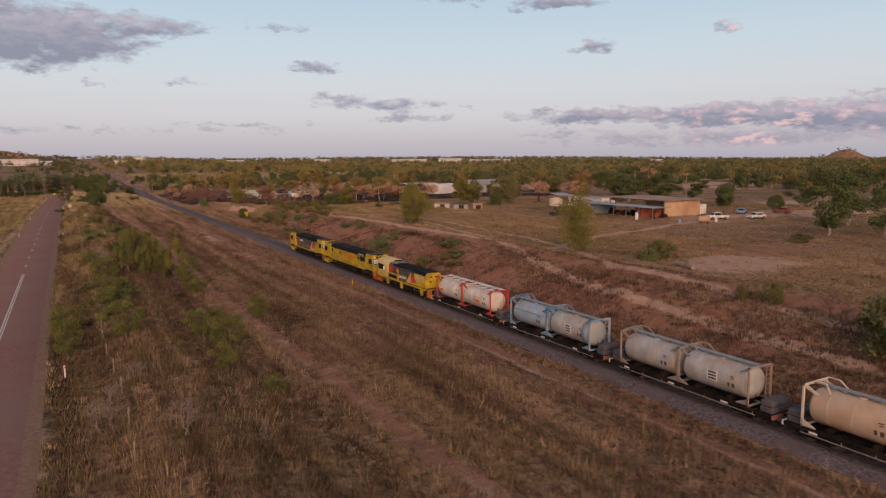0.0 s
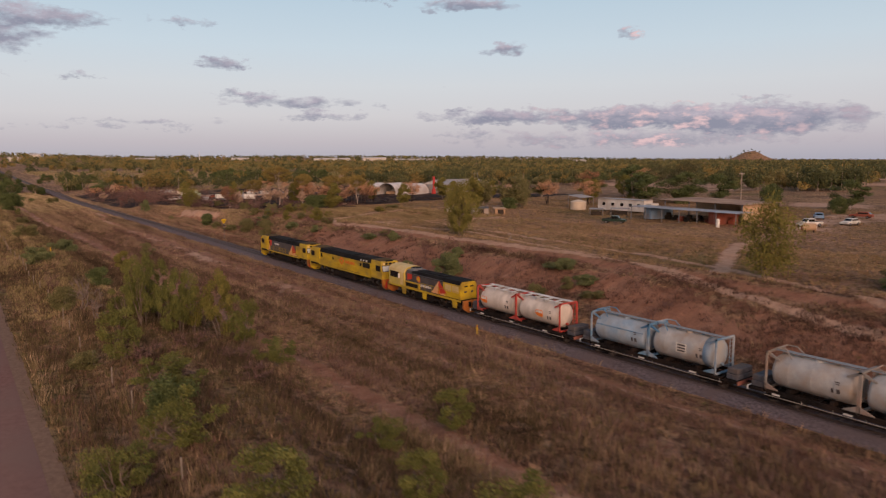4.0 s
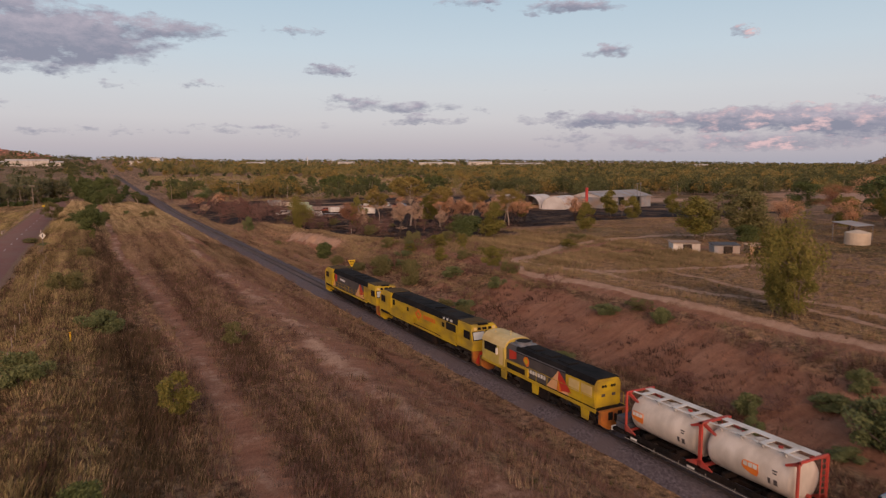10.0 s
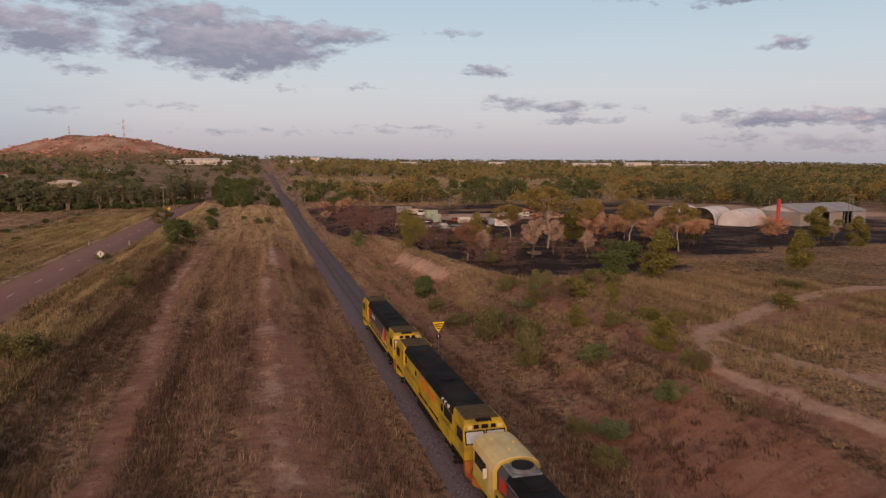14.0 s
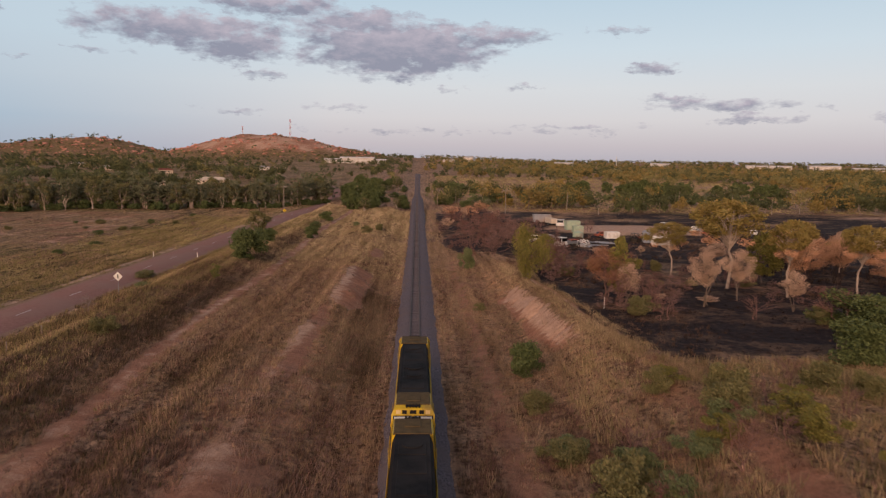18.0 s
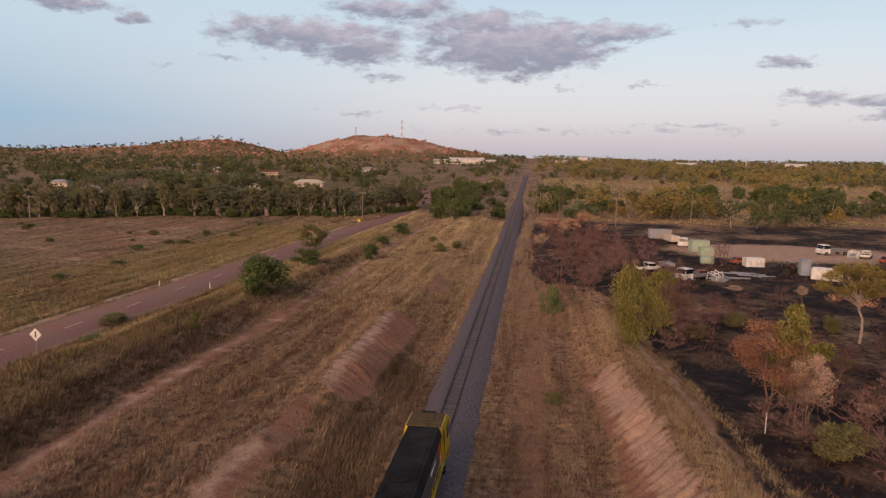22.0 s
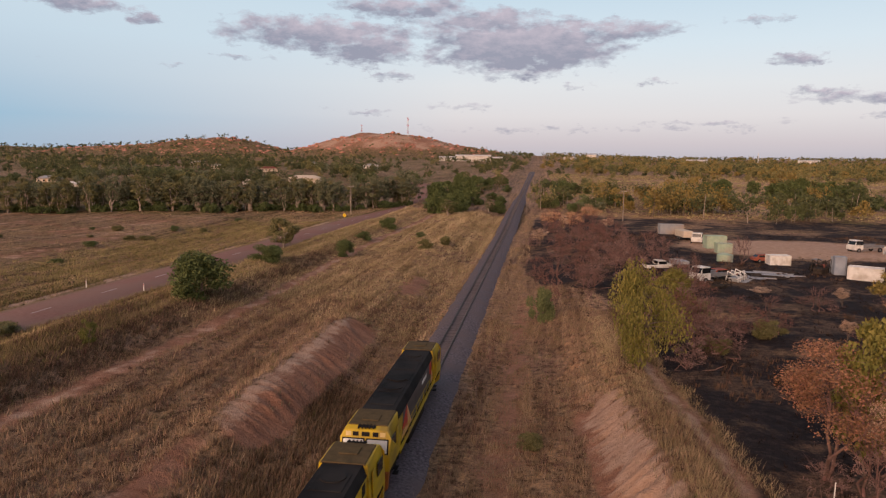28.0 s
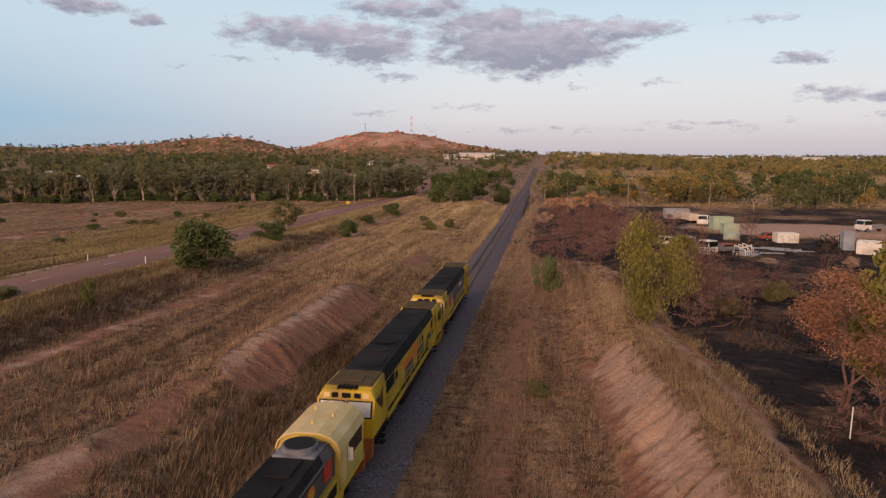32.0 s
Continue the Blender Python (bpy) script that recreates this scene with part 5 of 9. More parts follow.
    for sx in (0.55, 0.95):
        rod(bm, (sx, yy, z0 + 0.1), (sx, yy, z1), 0.03, seg=5)
    for z in np.arange(z0 + 0.35, z1, 0.33):
        rod(bm, (0.55, yy, z), (0.95, yy, z), 0.022, seg=5)
    part("ladder", bm, frame_m, T)
    for sx in (-1, 1):
        xs = sx * (R + 0.004)
        if style == "red":
            yc = y - 1.05 if k_ == 0 else y - 3.3
            bm = BM()
            curved_patch(bm, R + 0.046, sx, zc, [(yc + 0.50, -0.02), (yc + 0.50, 0.20), (yc + 0.42, 0.30), (yc - 0.46, 0.30), (yc - 0.50, -0.14), (yc - 0.42, -0.34), (yc + 0.02, -0.30), (yc + 0.36, -0.16)])
            pl = part("emblem_patch", bm, ORANGEP, tank, "orange-red painted emblem patch")
            for j in range(3):
                bm = BM()
                ya = yc + 0.42 - j * 0.30
                curved_patch(bm, R + 0.056, sx, zc, [(ya, 0.04), (ya, 0.26), (ya - 0.24, 0.26), (ya - 0.24, 0.04)])
                part("lettering_bar", bm, WHITEP, pl)
        for j, (dy, dz, w, h) in enumerate(((0.2, 0.35, 0.5, 0.06), (0.2, 0.22, 0.4, 0.06), (0.15, -0.25, 0.35, 0.3), (0.55, -0.25, 0.25, 0.3))):
            yy = y - Ln + 1.0 + dy
            bm = BM()
            curved_patch(bm, R + 0.02, sx, zc, [(yy, dz - h / 2), (yy + w * 0.6, dz - h / 2), (yy + w * 0.6, dz + h / 2), (yy, dz + h / 2)])
            part("marking_bar", bm, DGREY, tank, "small dark marking bar")
        if style == "placard":
            bm = BM()
            box(bm, min(sx * (R - 0.02), sx * (R + 0.02)), max(sx * (R - 0.02), sx * (R + 0.02)), y - 3.5, y - 2.6, zc - 0.32, zc + 0.42)
            pl = part("placard", bm, WHITEP, tank, "white placard with dark bars")
            bm = BM()
            for j in range(3):
                box(bm, min(sx * (R + 0.01), sx * (R + 0.03)), max(sx * (R + 0.01), sx * (R + 0.03)), y - 3.42, y - 2.75, zc - 0.22 + j * 0.22, zc - 0.10 + j * 0.22)
            part("bars", bm, DGREY, pl)
        if style == "bluetrim":
            bm = BM()
            prism(bm, [(y - 0.55, zc + 0.35), (y - Ln + 0.55, zc + 0.35), (y - Ln + 0.55, zc + 0.43), (y - 0.55, zc + 0.43)], sx * 1.05, sx * 1.125, "x")
            part("stripe", bm, frame_m, tank, "blue stripe")
    if frame_m is BLU_F and style == "placard":
        # blue band and blue end cap at the rear
        bm = BM()
        lathe(bm, [(y - Ln + 1.15, R + 0.006), (y - Ln + 0.62, R + 0.006), (y - Ln + 0.52, R - 0.01), (y - Ln + 0.36, 1.03), (y - Ln + 0.25, 0.74), (y - Ln + 0.21, 0.32)], seg=28, cz=zc)
        part("end_cap", bm, BLU_T, T, "faded blue end of the tank", smooth=True)
    if style != "red":
        # stiffening rings round the shell
        for yy in (y - 1.5, y - Ln / 2, y - Ln + 1.5):
            bm = BM()
            lathe(bm, [(yy - 0.04, R), (yy - 0.03, R + 0.010), (yy + 0.03, R + 0.010), (yy + 0.04, R)], seg=28, cz=zc)
            part("shell_ring", bm, tank_m, tank, smooth=True)
    return T


def flat_wagon(name, label):
    """Container flat with skeletal sills, end platforms and ballast blocks. Front headstock at y = 0, 16 m long over couplers."""
    T = thing(name, label, "wagon", group="container wagons")
    Ln = 15.5
    for s in (-1, 1):
        bm = BM()
        box(bm, min(s * 0.22, s * 0.36), max(s * 0.22, s * 0.36), -Ln, -0.3, 0.66, 0.94)
        part("centre_sill", bm, UNDER, T, "dark steel sill")
        bm = BM()
        prism(bm, [(-1.6, 0.94), (-Ln + 1.3, 0.94), (-Ln + 1.3, 0.80), (-Ln * 0.5 - 2.4, 0.70), (-Ln * 0.5 + 2.4, 0.70), (-1.6, 0.80)], s * 1.12, s * 1.22, "x")
        part("side_sill", bm, UNDER, T, "dark steel side sill")
    for y in np.arange(-Ln + 1.4, -1.2, 1.52):
        bm = BM()
        box(bm, -1.115, 1.115, y - 0.07, y + 0.07, 0.76, 0.93)
        part("cross_bearer", bm, UNDER, T)
    for y in (-0.85, -Ln + 0.55):
        bm = BM()
        box(bm, -1.22, 1.22, y - 0.55, y + 0.55, 0.72, 0.94, 0.02)
        part("end_platform", bm, UNDER, T)
        # stacked ballast blocks
        for k2 in range(2):
            bm = BM()
            o = 0.03 * k2
            box(bm, -1.02 + o, 1.02 - o, y - 0.46 + o, y + 0.46 - o, 0.945 + k2 * 0.42, 1.345 + k2 * 0.42, 0.05)
            part("ballast_block", bm, surf("grey_block", (0.055, 0.060, 0.075), (0.105, 0.11, 0.13), 2, 0.8, c3=(0.13, 0.11, 0.10), s3=0.8), T, "dull blue-grey ballast block")
    for y, s in ((-0.25, 1), (-Ln - 0.05, -1)):
        bm = BM()
        box(bm, -1.22, 1.22, y - 0.06, y + 0.06, 0.66, 0.95, 0.01)
        part("headstock", bm, WHITEP if s > 0 else surf("rusty_headstock", (0.20, 0.07, 0.05), (0.30, 0.13, 0.10), 3, 0.8), T)
        bm = BM()
        rod(bm, (0, y, 0.82), (0, y + s * 0.42, 0.82), 0.1, seg=8)
        part("coupler", bm, UNDER, T)
    for s in (-1, 1):
        bm = BM()
        handrail(bm, [(s * 1.24, -1.5, 0.62), (s * 1.24, -Ln + 1.2, 0.62)], 0.025)
        for y in np.arange(-Ln + 1.4, -1.3, 2.0):
            handrail(bm, [(s * 1.24, y, 0.62), (s * 1.20, y, 0.85)], 0.02)
        part("side_rail", bm, surf("pale_worn_steel", (0.28, 0.25, 0.22), (0.42, 0.38, 0.34), 3, 0.7), T, "pale worn side rail")
        for y in (-2.6, -7.3, -12.1):
            bm = BM()
            box(bm, min(s * 1.2, s * 1.26), max(s * 1.2, s * 1.26), y, y + 0.55, 0.72, 0.84)
            part("reflector", bm, WHITEP, T, "white reflector plate")
    sets = []
    for y in (-2.6, -Ln + 2.3):
        sets += bogie(T, y, (-0.8, 0.8), 0.42)
    return T, sets


TRAIN = []          # (thing, its distance behind the leading end)
SETS = []
l1, s1 = loco_big("freight_locomotive", "yellow diesel locomotive with dark grey side panel and black roof", 19.9, True)
l2, s2 = loco_big("freight_locomotive", "all-yellow diesel locomotive with orange diamond emblem and black roof", 22.3, False)
l3, s3 = loco_small("freight_locomotive", "older yellow and grey diesel locomotive with cream rounded cab roof", 16.2)
TRAIN += [(l1, 0.0), (l2, 20.5), (l3, 43.6)]
SETS += [(s1, 0.5), (s2, 0.5), (s3, 0.46)]
RED_F = surf("red_frame", (0.40, 0.045, 0.035), (0.52, 0.075, 0.055), 2, 0.6, c3=(0.34, 0.09, 0.07), s3=0.8)
RED_T = surf("cream_tank_shell", (0.60, 0.53, 0.46), (0.74, 0.67, 0.60), 0.9, 0.5, c3=(0.43, 0.38, 0.33), s3=0.6, stretch=(1, 1, 0.5))
BLU_F = surf("blue_grey_frame", (0.045, 0.15, 0.29), (0.17, 0.30, 0.42), 1.2, 0.6, c3=(0.36, 0.38, 0.40), s3=0.7)
BLU_T = surf("pale_blue_grey_tank", (0.23, 0.33, 0.43), (0.38, 0.47, 0.56), 0.9, 0.5, c3=(0.32, 0.32, 0.31), s3=0.5)
GRY_F = surf("grey_frame", (0.20, 0.19, 0.18), (0.32, 0.29, 0.26), 1.5, 0.65, c3=(0.30, 0.20, 0.15), s3=0.7)
GRY_T = surf("weathered_grey_tank", (0.31, 0.32, 0.33), (0.47, 0.465, 0.45), 0.9, 0.45, c3=(0.34, 0.27, 0.21), s3=0.6)
BEI_F = surf("cream_frame", (0.50, 0.43, 0.35), (0.62, 0.55, 0.46), 1.5, 0.6)
BEI_T = surf("tan_tank", (0.44, 0.30, 0.20), (0.55, 0.39, 0.27), 0.9, 0.5, c3=(0.48, 0.38, 0.30), s3=0.5)
LOADS = [
    (("tank_container", "cream tank container in a red frame with an orange emblem", RED_F, RED_T, "red"),) * 2,
    (("tank_container", "pale blue-grey tank container in a blue frame", BLU_F, BLU_T, "bluetrim"), ("tank_container", "grey tank container in a blue frame with a white placard", BLU_F, GRY_T, "placard")),
    (("tank_container", "weathered tan-grey tank container in a grey frame", GRY_F, GRY_T, "plain"), ("tank_container", "weathered grey tank container with a white placard", GRY_F, GRY_T, "placard")),
    (("tank_container", "tan tank container in a cream frame", BEI_F, BEI_T, "plain"), ("tank_container", "tan tank container in a cream frame", BEI_F, BEI_T, "plain")),
    (("tank_container", "weathered tan-grey tank container in a grey frame", GRY_F, GRY_T, "plain"), ("tank_container", "pale blue-grey tank container in a blue frame", BLU_F, BLU_T, "bluetrim")),
]
back = 60.6
for pair in LOADS:
    w, sw = flat_wagon("container_wagon", "dark skeletal container wagon with grey ballast blocks at its ends")
    TRAIN.append((w, back))
    SETS.append((sw, 0.42))
    for k, (nm, lab, fm, tm, st) in enumerate(pair):
        c = tank_container(nm, lab, -1.50 - k * 6.12, fm, tm, st, k)
        TRAIN.append((c, back))
    back += 16.05

# ---------------------------------------------------------------- buildings, yard and roadside things
TIN = surf("galvanised_iron", (0.24, 0.25, 0.27), (0.36, 0.37, 0.39), 0.6, 0.55, 0.25, 6, c3=(0.32, 0.25, 0.20), s3=0.3, stretch=(1, 1, 1))
TAN = surf("tan_sheeting", (0.42, 0.28, 0.17), (0.54, 0.38, 0.25), 0.7, 0.7, c3=(0.36, 0.22, 0.13), s3=0.2)
TANROOF = surf("tan_roof_sheets", (0.30, 0.20, 0.14), (0.42, 0.30, 0.21), 0.5, 0.6, c3=(0.22, 0.14, 0.10), s3=0.2)
BLUEROOF = surf("blue_grey_roof_sheets", (0.24, 0.28, 0.34), (0.36, 0.40, 0.46), 0.5, 0.5, c3=(0.20, 0.20, 0.22), s3=0.2)
WALLW = surf("weathered_white_boards", (0.55, 0.53, 0.50), (0.70, 0.68, 0.65), 0.8, 0.7, c3=(0.45, 0.40, 0.36), s3=0.3)
WALLC = surf("cream_render", (0.50, 0.42, 0.33), (0.62, 0.53, 0.43), 0.8, 0.8)
SHADEW = surf("white_shade_cloth", (0.60, 0.58, 0.57), (0.74, 0.72, 0.70), 0.5, 0.7, c3=(0.50, 0.46, 0.44), s3=0.15)
STEELG = surf("grey_steel_post", (0.16, 0.16, 0.17), (0.26, 0.26, 0.27), 2, 0.6, metal=0.3)
WOODP = surf("weathered_pole_timber", (0.20, 0.165, 0.14), (0.34, 0.29, 0.25), 3, 0.9, 0.3, 10, stretch=(4, 4, 0.6))
DARKIN = surf("dark_goods_and_shaded_openings", (0.020, 0.018, 0.017), (0.070, 0.055, 0.045), 1.5, 0.9)
RUSTY = surf("rusty_red_steel", (0.24, 0.060, 0.036), (0.36, 0.11, 0.065), 1.2, 0.7, c3=(0.20, 0.07, 0.05), s3=0.6)
BLUEC = surf("blue_container_paint", (0.15, 0.26, 0.40), (0.24, 0.36, 0.52), 1.2, 0.6, c3=(0.22, 0.24, 0.27), s3=0.5)
GREENC = surf("pale_green_paint", (0.28, 0.38, 0.28), (0.40, 0.50, 0.38), 1.2, 0.6, c3=(0.34, 0.34, 0.28), s3=0.5)
TYRE = surf("tyre_rubber", (0.012, 0.012, 0.013), (0.03, 0.029, 0.029), 4, 0.85)
YSIGN = surf("yellow_sign_face", (0.66, 0.44, 0.01), (0.74, 0.50, 0.02), 2, 0.5)
REDPAINT = surf("red_post_paint", (0.46, 0.045, 0.045), (0.56, 0.07, 0.065), 1.5, 0.5)


def at(x, y, turn=0.0, dz=0.0):
    return pose(x, y, float(ground(x, y)) + dz, 0, 0, turn)


def corrugated(bm, x0, x1, y0, y1, za, zb, pitch=0.4, rise=0.04):
    """A roof plane of ribbed sheets: za at y0, zb at y1, ribs running along y."""
    n = max(2, int((x1 - x0) / pitch) * 2)
    xs = np.linspace(x0, x1, n + 1)
    top = [[], []]
    for r, (y, z) in enumerate(((y0, za), (y1, zb))):
        top[r] = [bm.verts.new((x, y, z + (rise if i % 2 else 0))) for i, x in enumerate(xs)]
    bot = [[bm.verts.new((x, y, z - 0.06)) for x in (x0, x1)] for y, z in ((y0, za), (y1, zb))]
    for i in range(n):
        bm.faces.new((top[0][i], top[0][i + 1], top[1][i + 1], top[1][i]))
    bm.faces.new((bot[0][0], bot[1][0], bot[1][1], bot[0][1]))
    bm.faces.new([bot[0][0], bot[0][1]] + top[0][::-1])
    bm.faces.new([bot[1][1], bot[1][0]] + top[1])
    bm.faces.new((bot[0][0], top[0][0], top[1][0], bot[1][0]))
    bm.faces.new((bot[0][1], bot[1][1], top[1][-1], top[0][-1]))


def wall_box(parent, x0, x1, y0, y1, z0, z1, mat_, name="wall"):
    t = 0.12
    for a in ((x0, x1, y0, y0 + t), (x0, x1, y1 - t, y1), (x0, x0 + t, y0 + t, y1 - t), (x1 - t, x1, y0 + t, y1 - t)):
        bm = BM()
        box(bm, *a, z0, z1)
        part(name, bm, mat_, parent)


def window_in(parent, x, y, z, w, h, face, mat_=None):
    """A framed pane standing proud of a wall. face: 'x-', 'y-' and so on."""
    s = -1 if face[1] == "-" else 1
    bm = BM()
    if face[0] == "x":
        box(bm, min(x, x + s * 0.05), max(x, x + s * 0.05), y - w / 2, y + w / 2, z, z + h, 0.01)
    else:
        box(bm, x - w / 2, x + w / 2, min(y, y + s * 0.05), max(y, y + s * 0.05), z, z + h, 0.01)
    f = part("window", bm, WHITEP, parent)
    bm = BM()
    e = 0.07
    if face[0] == "x":
        box(bm, min(x + s * 0.05, x + s * 0.065), max(x + s * 0.05, x + s * 0.065), y - w / 2 + e, y + w / 2 - e, z + e, z + h - e)
    else:
        box(bm, x - w / 2 + e, x + w / 2 - e, min(y + s * 0.05, y + s * 0.065), max(y + s * 0.05, y + s * 0.065), z + e, z + h - e)
    part("pane", bm, GLASS, f)


def house(x, y, turn, w, d, h, roof_m, wall_m, label, roof_h=1.6, hip=True):
    """A low house with a hipped or gabled roof, verandah posts and windows."""
    T = thing("house", label, "house", at(x, y, turn))
    wall_box(T, -w / 2, w / 2, -d / 2, d / 2, -0.4, h, wall_m)
    o = 0.7
    bm = BM()
    a = [bm.verts.new(p) for p in ((-w / 2 - o, -d / 2 - o, h), (w / 2 + o, -d / 2 - o, h), (w / 2 + o, d / 2 + o, h), (-w / 2 - o, d / 2 + o, h))]
    i = d * 0.42 if hip else -o
    r = [bm.verts.new((-w / 2 + i, 0, h + roof_h)), bm.verts.new((w / 2 - i, 0, h + roof_h))]
    for f in ((a[0], a[1], r[1], r[0]), (a[2], a[3], r[0], r[1]), (a[1], a[2], r[1]), (a[3], a[0], r[0]), (a[3], a[2], a[1], a[0])):
        bm.faces.new(f)
    part("roof", bm, roof_m, T)
    for k2 in range(max(2, int(w / 3.2))):
        window_in(T, -w / 2 + 1.6 + k2 * 3.0, -d / 2, 0.9, 1.3, 1.1, "y-")
    window_in(T, w / 2, 0, 0.9, 1.4, 1.1, "x+")
    window_in(T, -w / 2, 0, 0.9, 1.4, 1.1, "x-")
    bm = BM()
    box(bm, -0.45, 0.45, -d / 2 - 0.06, -d / 2, 0, 2.0, 0.01)
    part("door", bm, TAN, T)
    return T


def shipping_box(x, y, turn, mat_, label, L=6.06, H=2.59, W=2.44, dz=0.0):
    """A ribbed steel container with posts and doors."""
    T = thing("shipping_container", label, "container", at(x, y, turn, dz))
    bm = BM()
    n = int(L / 0.28)
    for s in (-1, 1):
        pts = [(-L / 2 + j * L / (2 * n), s * (W / 2 - (0.04 if j % 2 else 0.0))) for j in range(2 * n + 1)]
        lo = [bm.verts.new((a, b, 0.1)) for a, b in pts]
        hi = [bm.verts.new((a, b, H - 0.1)) for a, b in pts]
        for j in range(2 * n):
            bm.faces.new((lo[j], lo[j + 1], hi[j + 1], hi[j]))
    box(bm, -L / 2 + 0.03, L / 2 - 0.03, -W / 2 + 0.05, W / 2 - 0.05, 0.08, H - 0.05)
    part("body", bm, mat_, T)
    bm = BM()
    for sx in (-1, 1):
        for sy in (-1, 1):
            box(bm, sx * (L / 2) - 0.08, sx * (L / 2) + 0.02, sy * (W / 2) - 0.06, sy * (W / 2) + 0.02, 0, H)
        box(bm, sx * L / 2 - 0.06, sx * L / 2 + 0.02, -W / 2, W / 2, H - 0.12, H)
        box(bm, sx * L / 2 - 0.06, sx * L / 2 + 0.02, -W / 2, W / 2, 0, 0.14)
    for sy in (-1, 1):
        box(bm, -L / 2, L / 2, sy * W / 2 - 0.05, sy * W / 2 + 0.02, H - 0.12, H)
        box(bm, -L / 2, L / 2, sy * W / 2 - 0.05, sy * W / 2 + 0.02, 0, 0.14)
    part("frame", bm, mat_, T)
    for sy in (-1, 1):
        bm = BM()
        box(bm, L / 2 + 0.0, L / 2 + 0.05, min(sy * 0.03, sy * 1.1), max(sy * 0.03, sy * 1.1), 0.16, H - 0.14, 0.01)
        dr = part("door", bm, mat_, T)
        bm = BM()
        rod(bm, (L / 2 + 0.08, sy * 0.35, 0.2), (L / 2 + 0.08, sy * 0.35, H - 0.2), 0.025, seg=5)
        part("lock_bar", bm, STEELG, dr)
    return T


def vehicle(kind, x, y, turn, mat_, label, dz=0.0):
    """A parked vehicle, its nose toward its own +x. kind: sedan, ute, truck, trailer."""
    cat = {"sedan": "car", "ute": "pickup", "truck": "truck", "trailer": "trailer"}[kind]
    T = thing({"sedan": "parked_car", "ute": "parked_pickup", "truck": "parked_truck", "trailer": "box_trailer"}[kind], label, cat, at(x, y, turn, dz), group="parked vehicles")
    L, W, r = {"sedan": (4.7, 1.78, 0.32), "ute": (5.1, 1.82, 0.36), "truck": (6.8, 2.3, 0.46), "trailer": (5.4, 2.2, 0.42)}[kind]
    bm = BM()
    if kind == "sedan":
        prism(bm, [(-L / 2, 0.35), (-L / 2, 0.85), (-L / 2 + 0.6, 0.95), (L / 2 - 1.3, 0.92), (L / 2 - 0.1, 0.75), (L / 2, 0.4)], -W / 2, W / 2)
        cabin = [(-L / 2 + 0.35, 0.93), (-L / 2 + 0.95, 1.42), (L / 2 - 2.05, 1.44), (L / 2 - 1.25, 0.92)]
    elif kind == "ute":
        prism(bm, [(-L / 2, 0.5), (-L / 2, 1.05), (0.2, 1.05), (L / 2 - 0.1, 0.98), (L / 2, 0.5)], -W / 2, W / 2)
        cabin = [(-0.55, 1.04), (-0.45, 1.70), (0.75, 1.72), (1.35, 1.04)]
    elif kind == "truck":
        prism(bm, [(-L / 2, 0.75), (-L / 2, 1.0), (L / 2 - 1.9, 1.0), (L / 2 - 1.9, 0.75)], -0.5, 0.5)
        prism(bm, [(L / 2 - 1.9, 0.55), (L / 2 - 1.9, 1.5), (L / 2, 1.4), (L / 2, 0.55)], -W / 2, W / 2)
        cabin = [(L / 2 - 1.9, 1.5), (L / 2 - 1.85, 2.45), (L / 2 - 0.45, 2.45), (L / 2 - 0.05, 1.45)]
    else:
        prism(bm, [(-L / 2, 0.7), (-L / 2, 2.2), (L / 2, 2.2), (L / 2, 0.7)], -W / 2, W / 2)
        cabin = None
    bm.normal_update()
    if kind != "truck":
        bmesh.ops.bevel(bm, geom=list(bm.edges), offset=0.05, segments=1, affect="EDGES")
    body = part("body", bm, mat_, T)
    if cabin:
        bm = BM()
        prism(bm, cabin, -W / 2 + 0.10, W / 2 - 0.10)
        bm.normal_update()
        bmesh.ops.bevel(bm, geom=list(bm.edges), offset=0.05, segments=1, affect="EDGES")
        part("cabin", bm, mat_, body)
        cx0, cx1 = cabin[1][0], cabin[2][0]
        zt, zb = cabin[1][1] - 0.12, cabin[0][1] + 0.06
        for s in (-1, 1):
            bm = BM()
            box(bm, cx0 - 0.05, cx1 + 0.2, min(s * (W / 2 - 0.12), s * (W / 2 - 0.085)), max(s * (W / 2 - 0.12), s * (W / 2 - 0.085)), zb, zt)
            part("side_window", bm, GLASS, body)
        for a, b, s in ((cabin[0], cabin[1], -1), (cabin[3], cabin[2], 1)):
            bm = BM()
            q = [Vector((a[0] + (b[0] - a[0]) * u + s * 0.02, yy, a[1] + (b[1] - a[1]) * u)) for u, yy in ((0.12, -W / 2 + 0.22), (0.12, W / 2 - 0.22), (0.85, W / 2 - 0.26), (0.85, -W / 2 + 0.26))]
            vs = [bm.verts.new(p) for p in q] + [bm.verts.new(p - Vector((s * 0.03, 0, 0))) for p in q]
            bm.faces.new(vs[:4])
            bm.faces.new(vs[4:][::-1])
            for j in range(4):
                bm.faces.new((vs[j], vs[(j + 1) % 4], vs[4 + (j + 1) % 4], vs[4 + j]))
            part("windscreen" if s > 0 else "rear_window", bm, GLASS, body)
    if kind == "ute":
        bm = BM()
        box(bm, -L / 2 + 0.08, -0.6, -W / 2 + 0.1, W / 2 - 0.1, 1.02, 1.06)
        part("tray_floor", bm, UNDER, body)
        bm = BM()
        for yy in (-0.8, 0.8):
            handrail(bm, [(-0.65, yy, 1.05), (-0.65, yy, 1.75)], 0.03)
        handrail(bm, [(-0.65, -0.8, 1.75), (-0.65, 0.8, 1.75)], 0.03)
        part("headboard", bm, mat_, body)
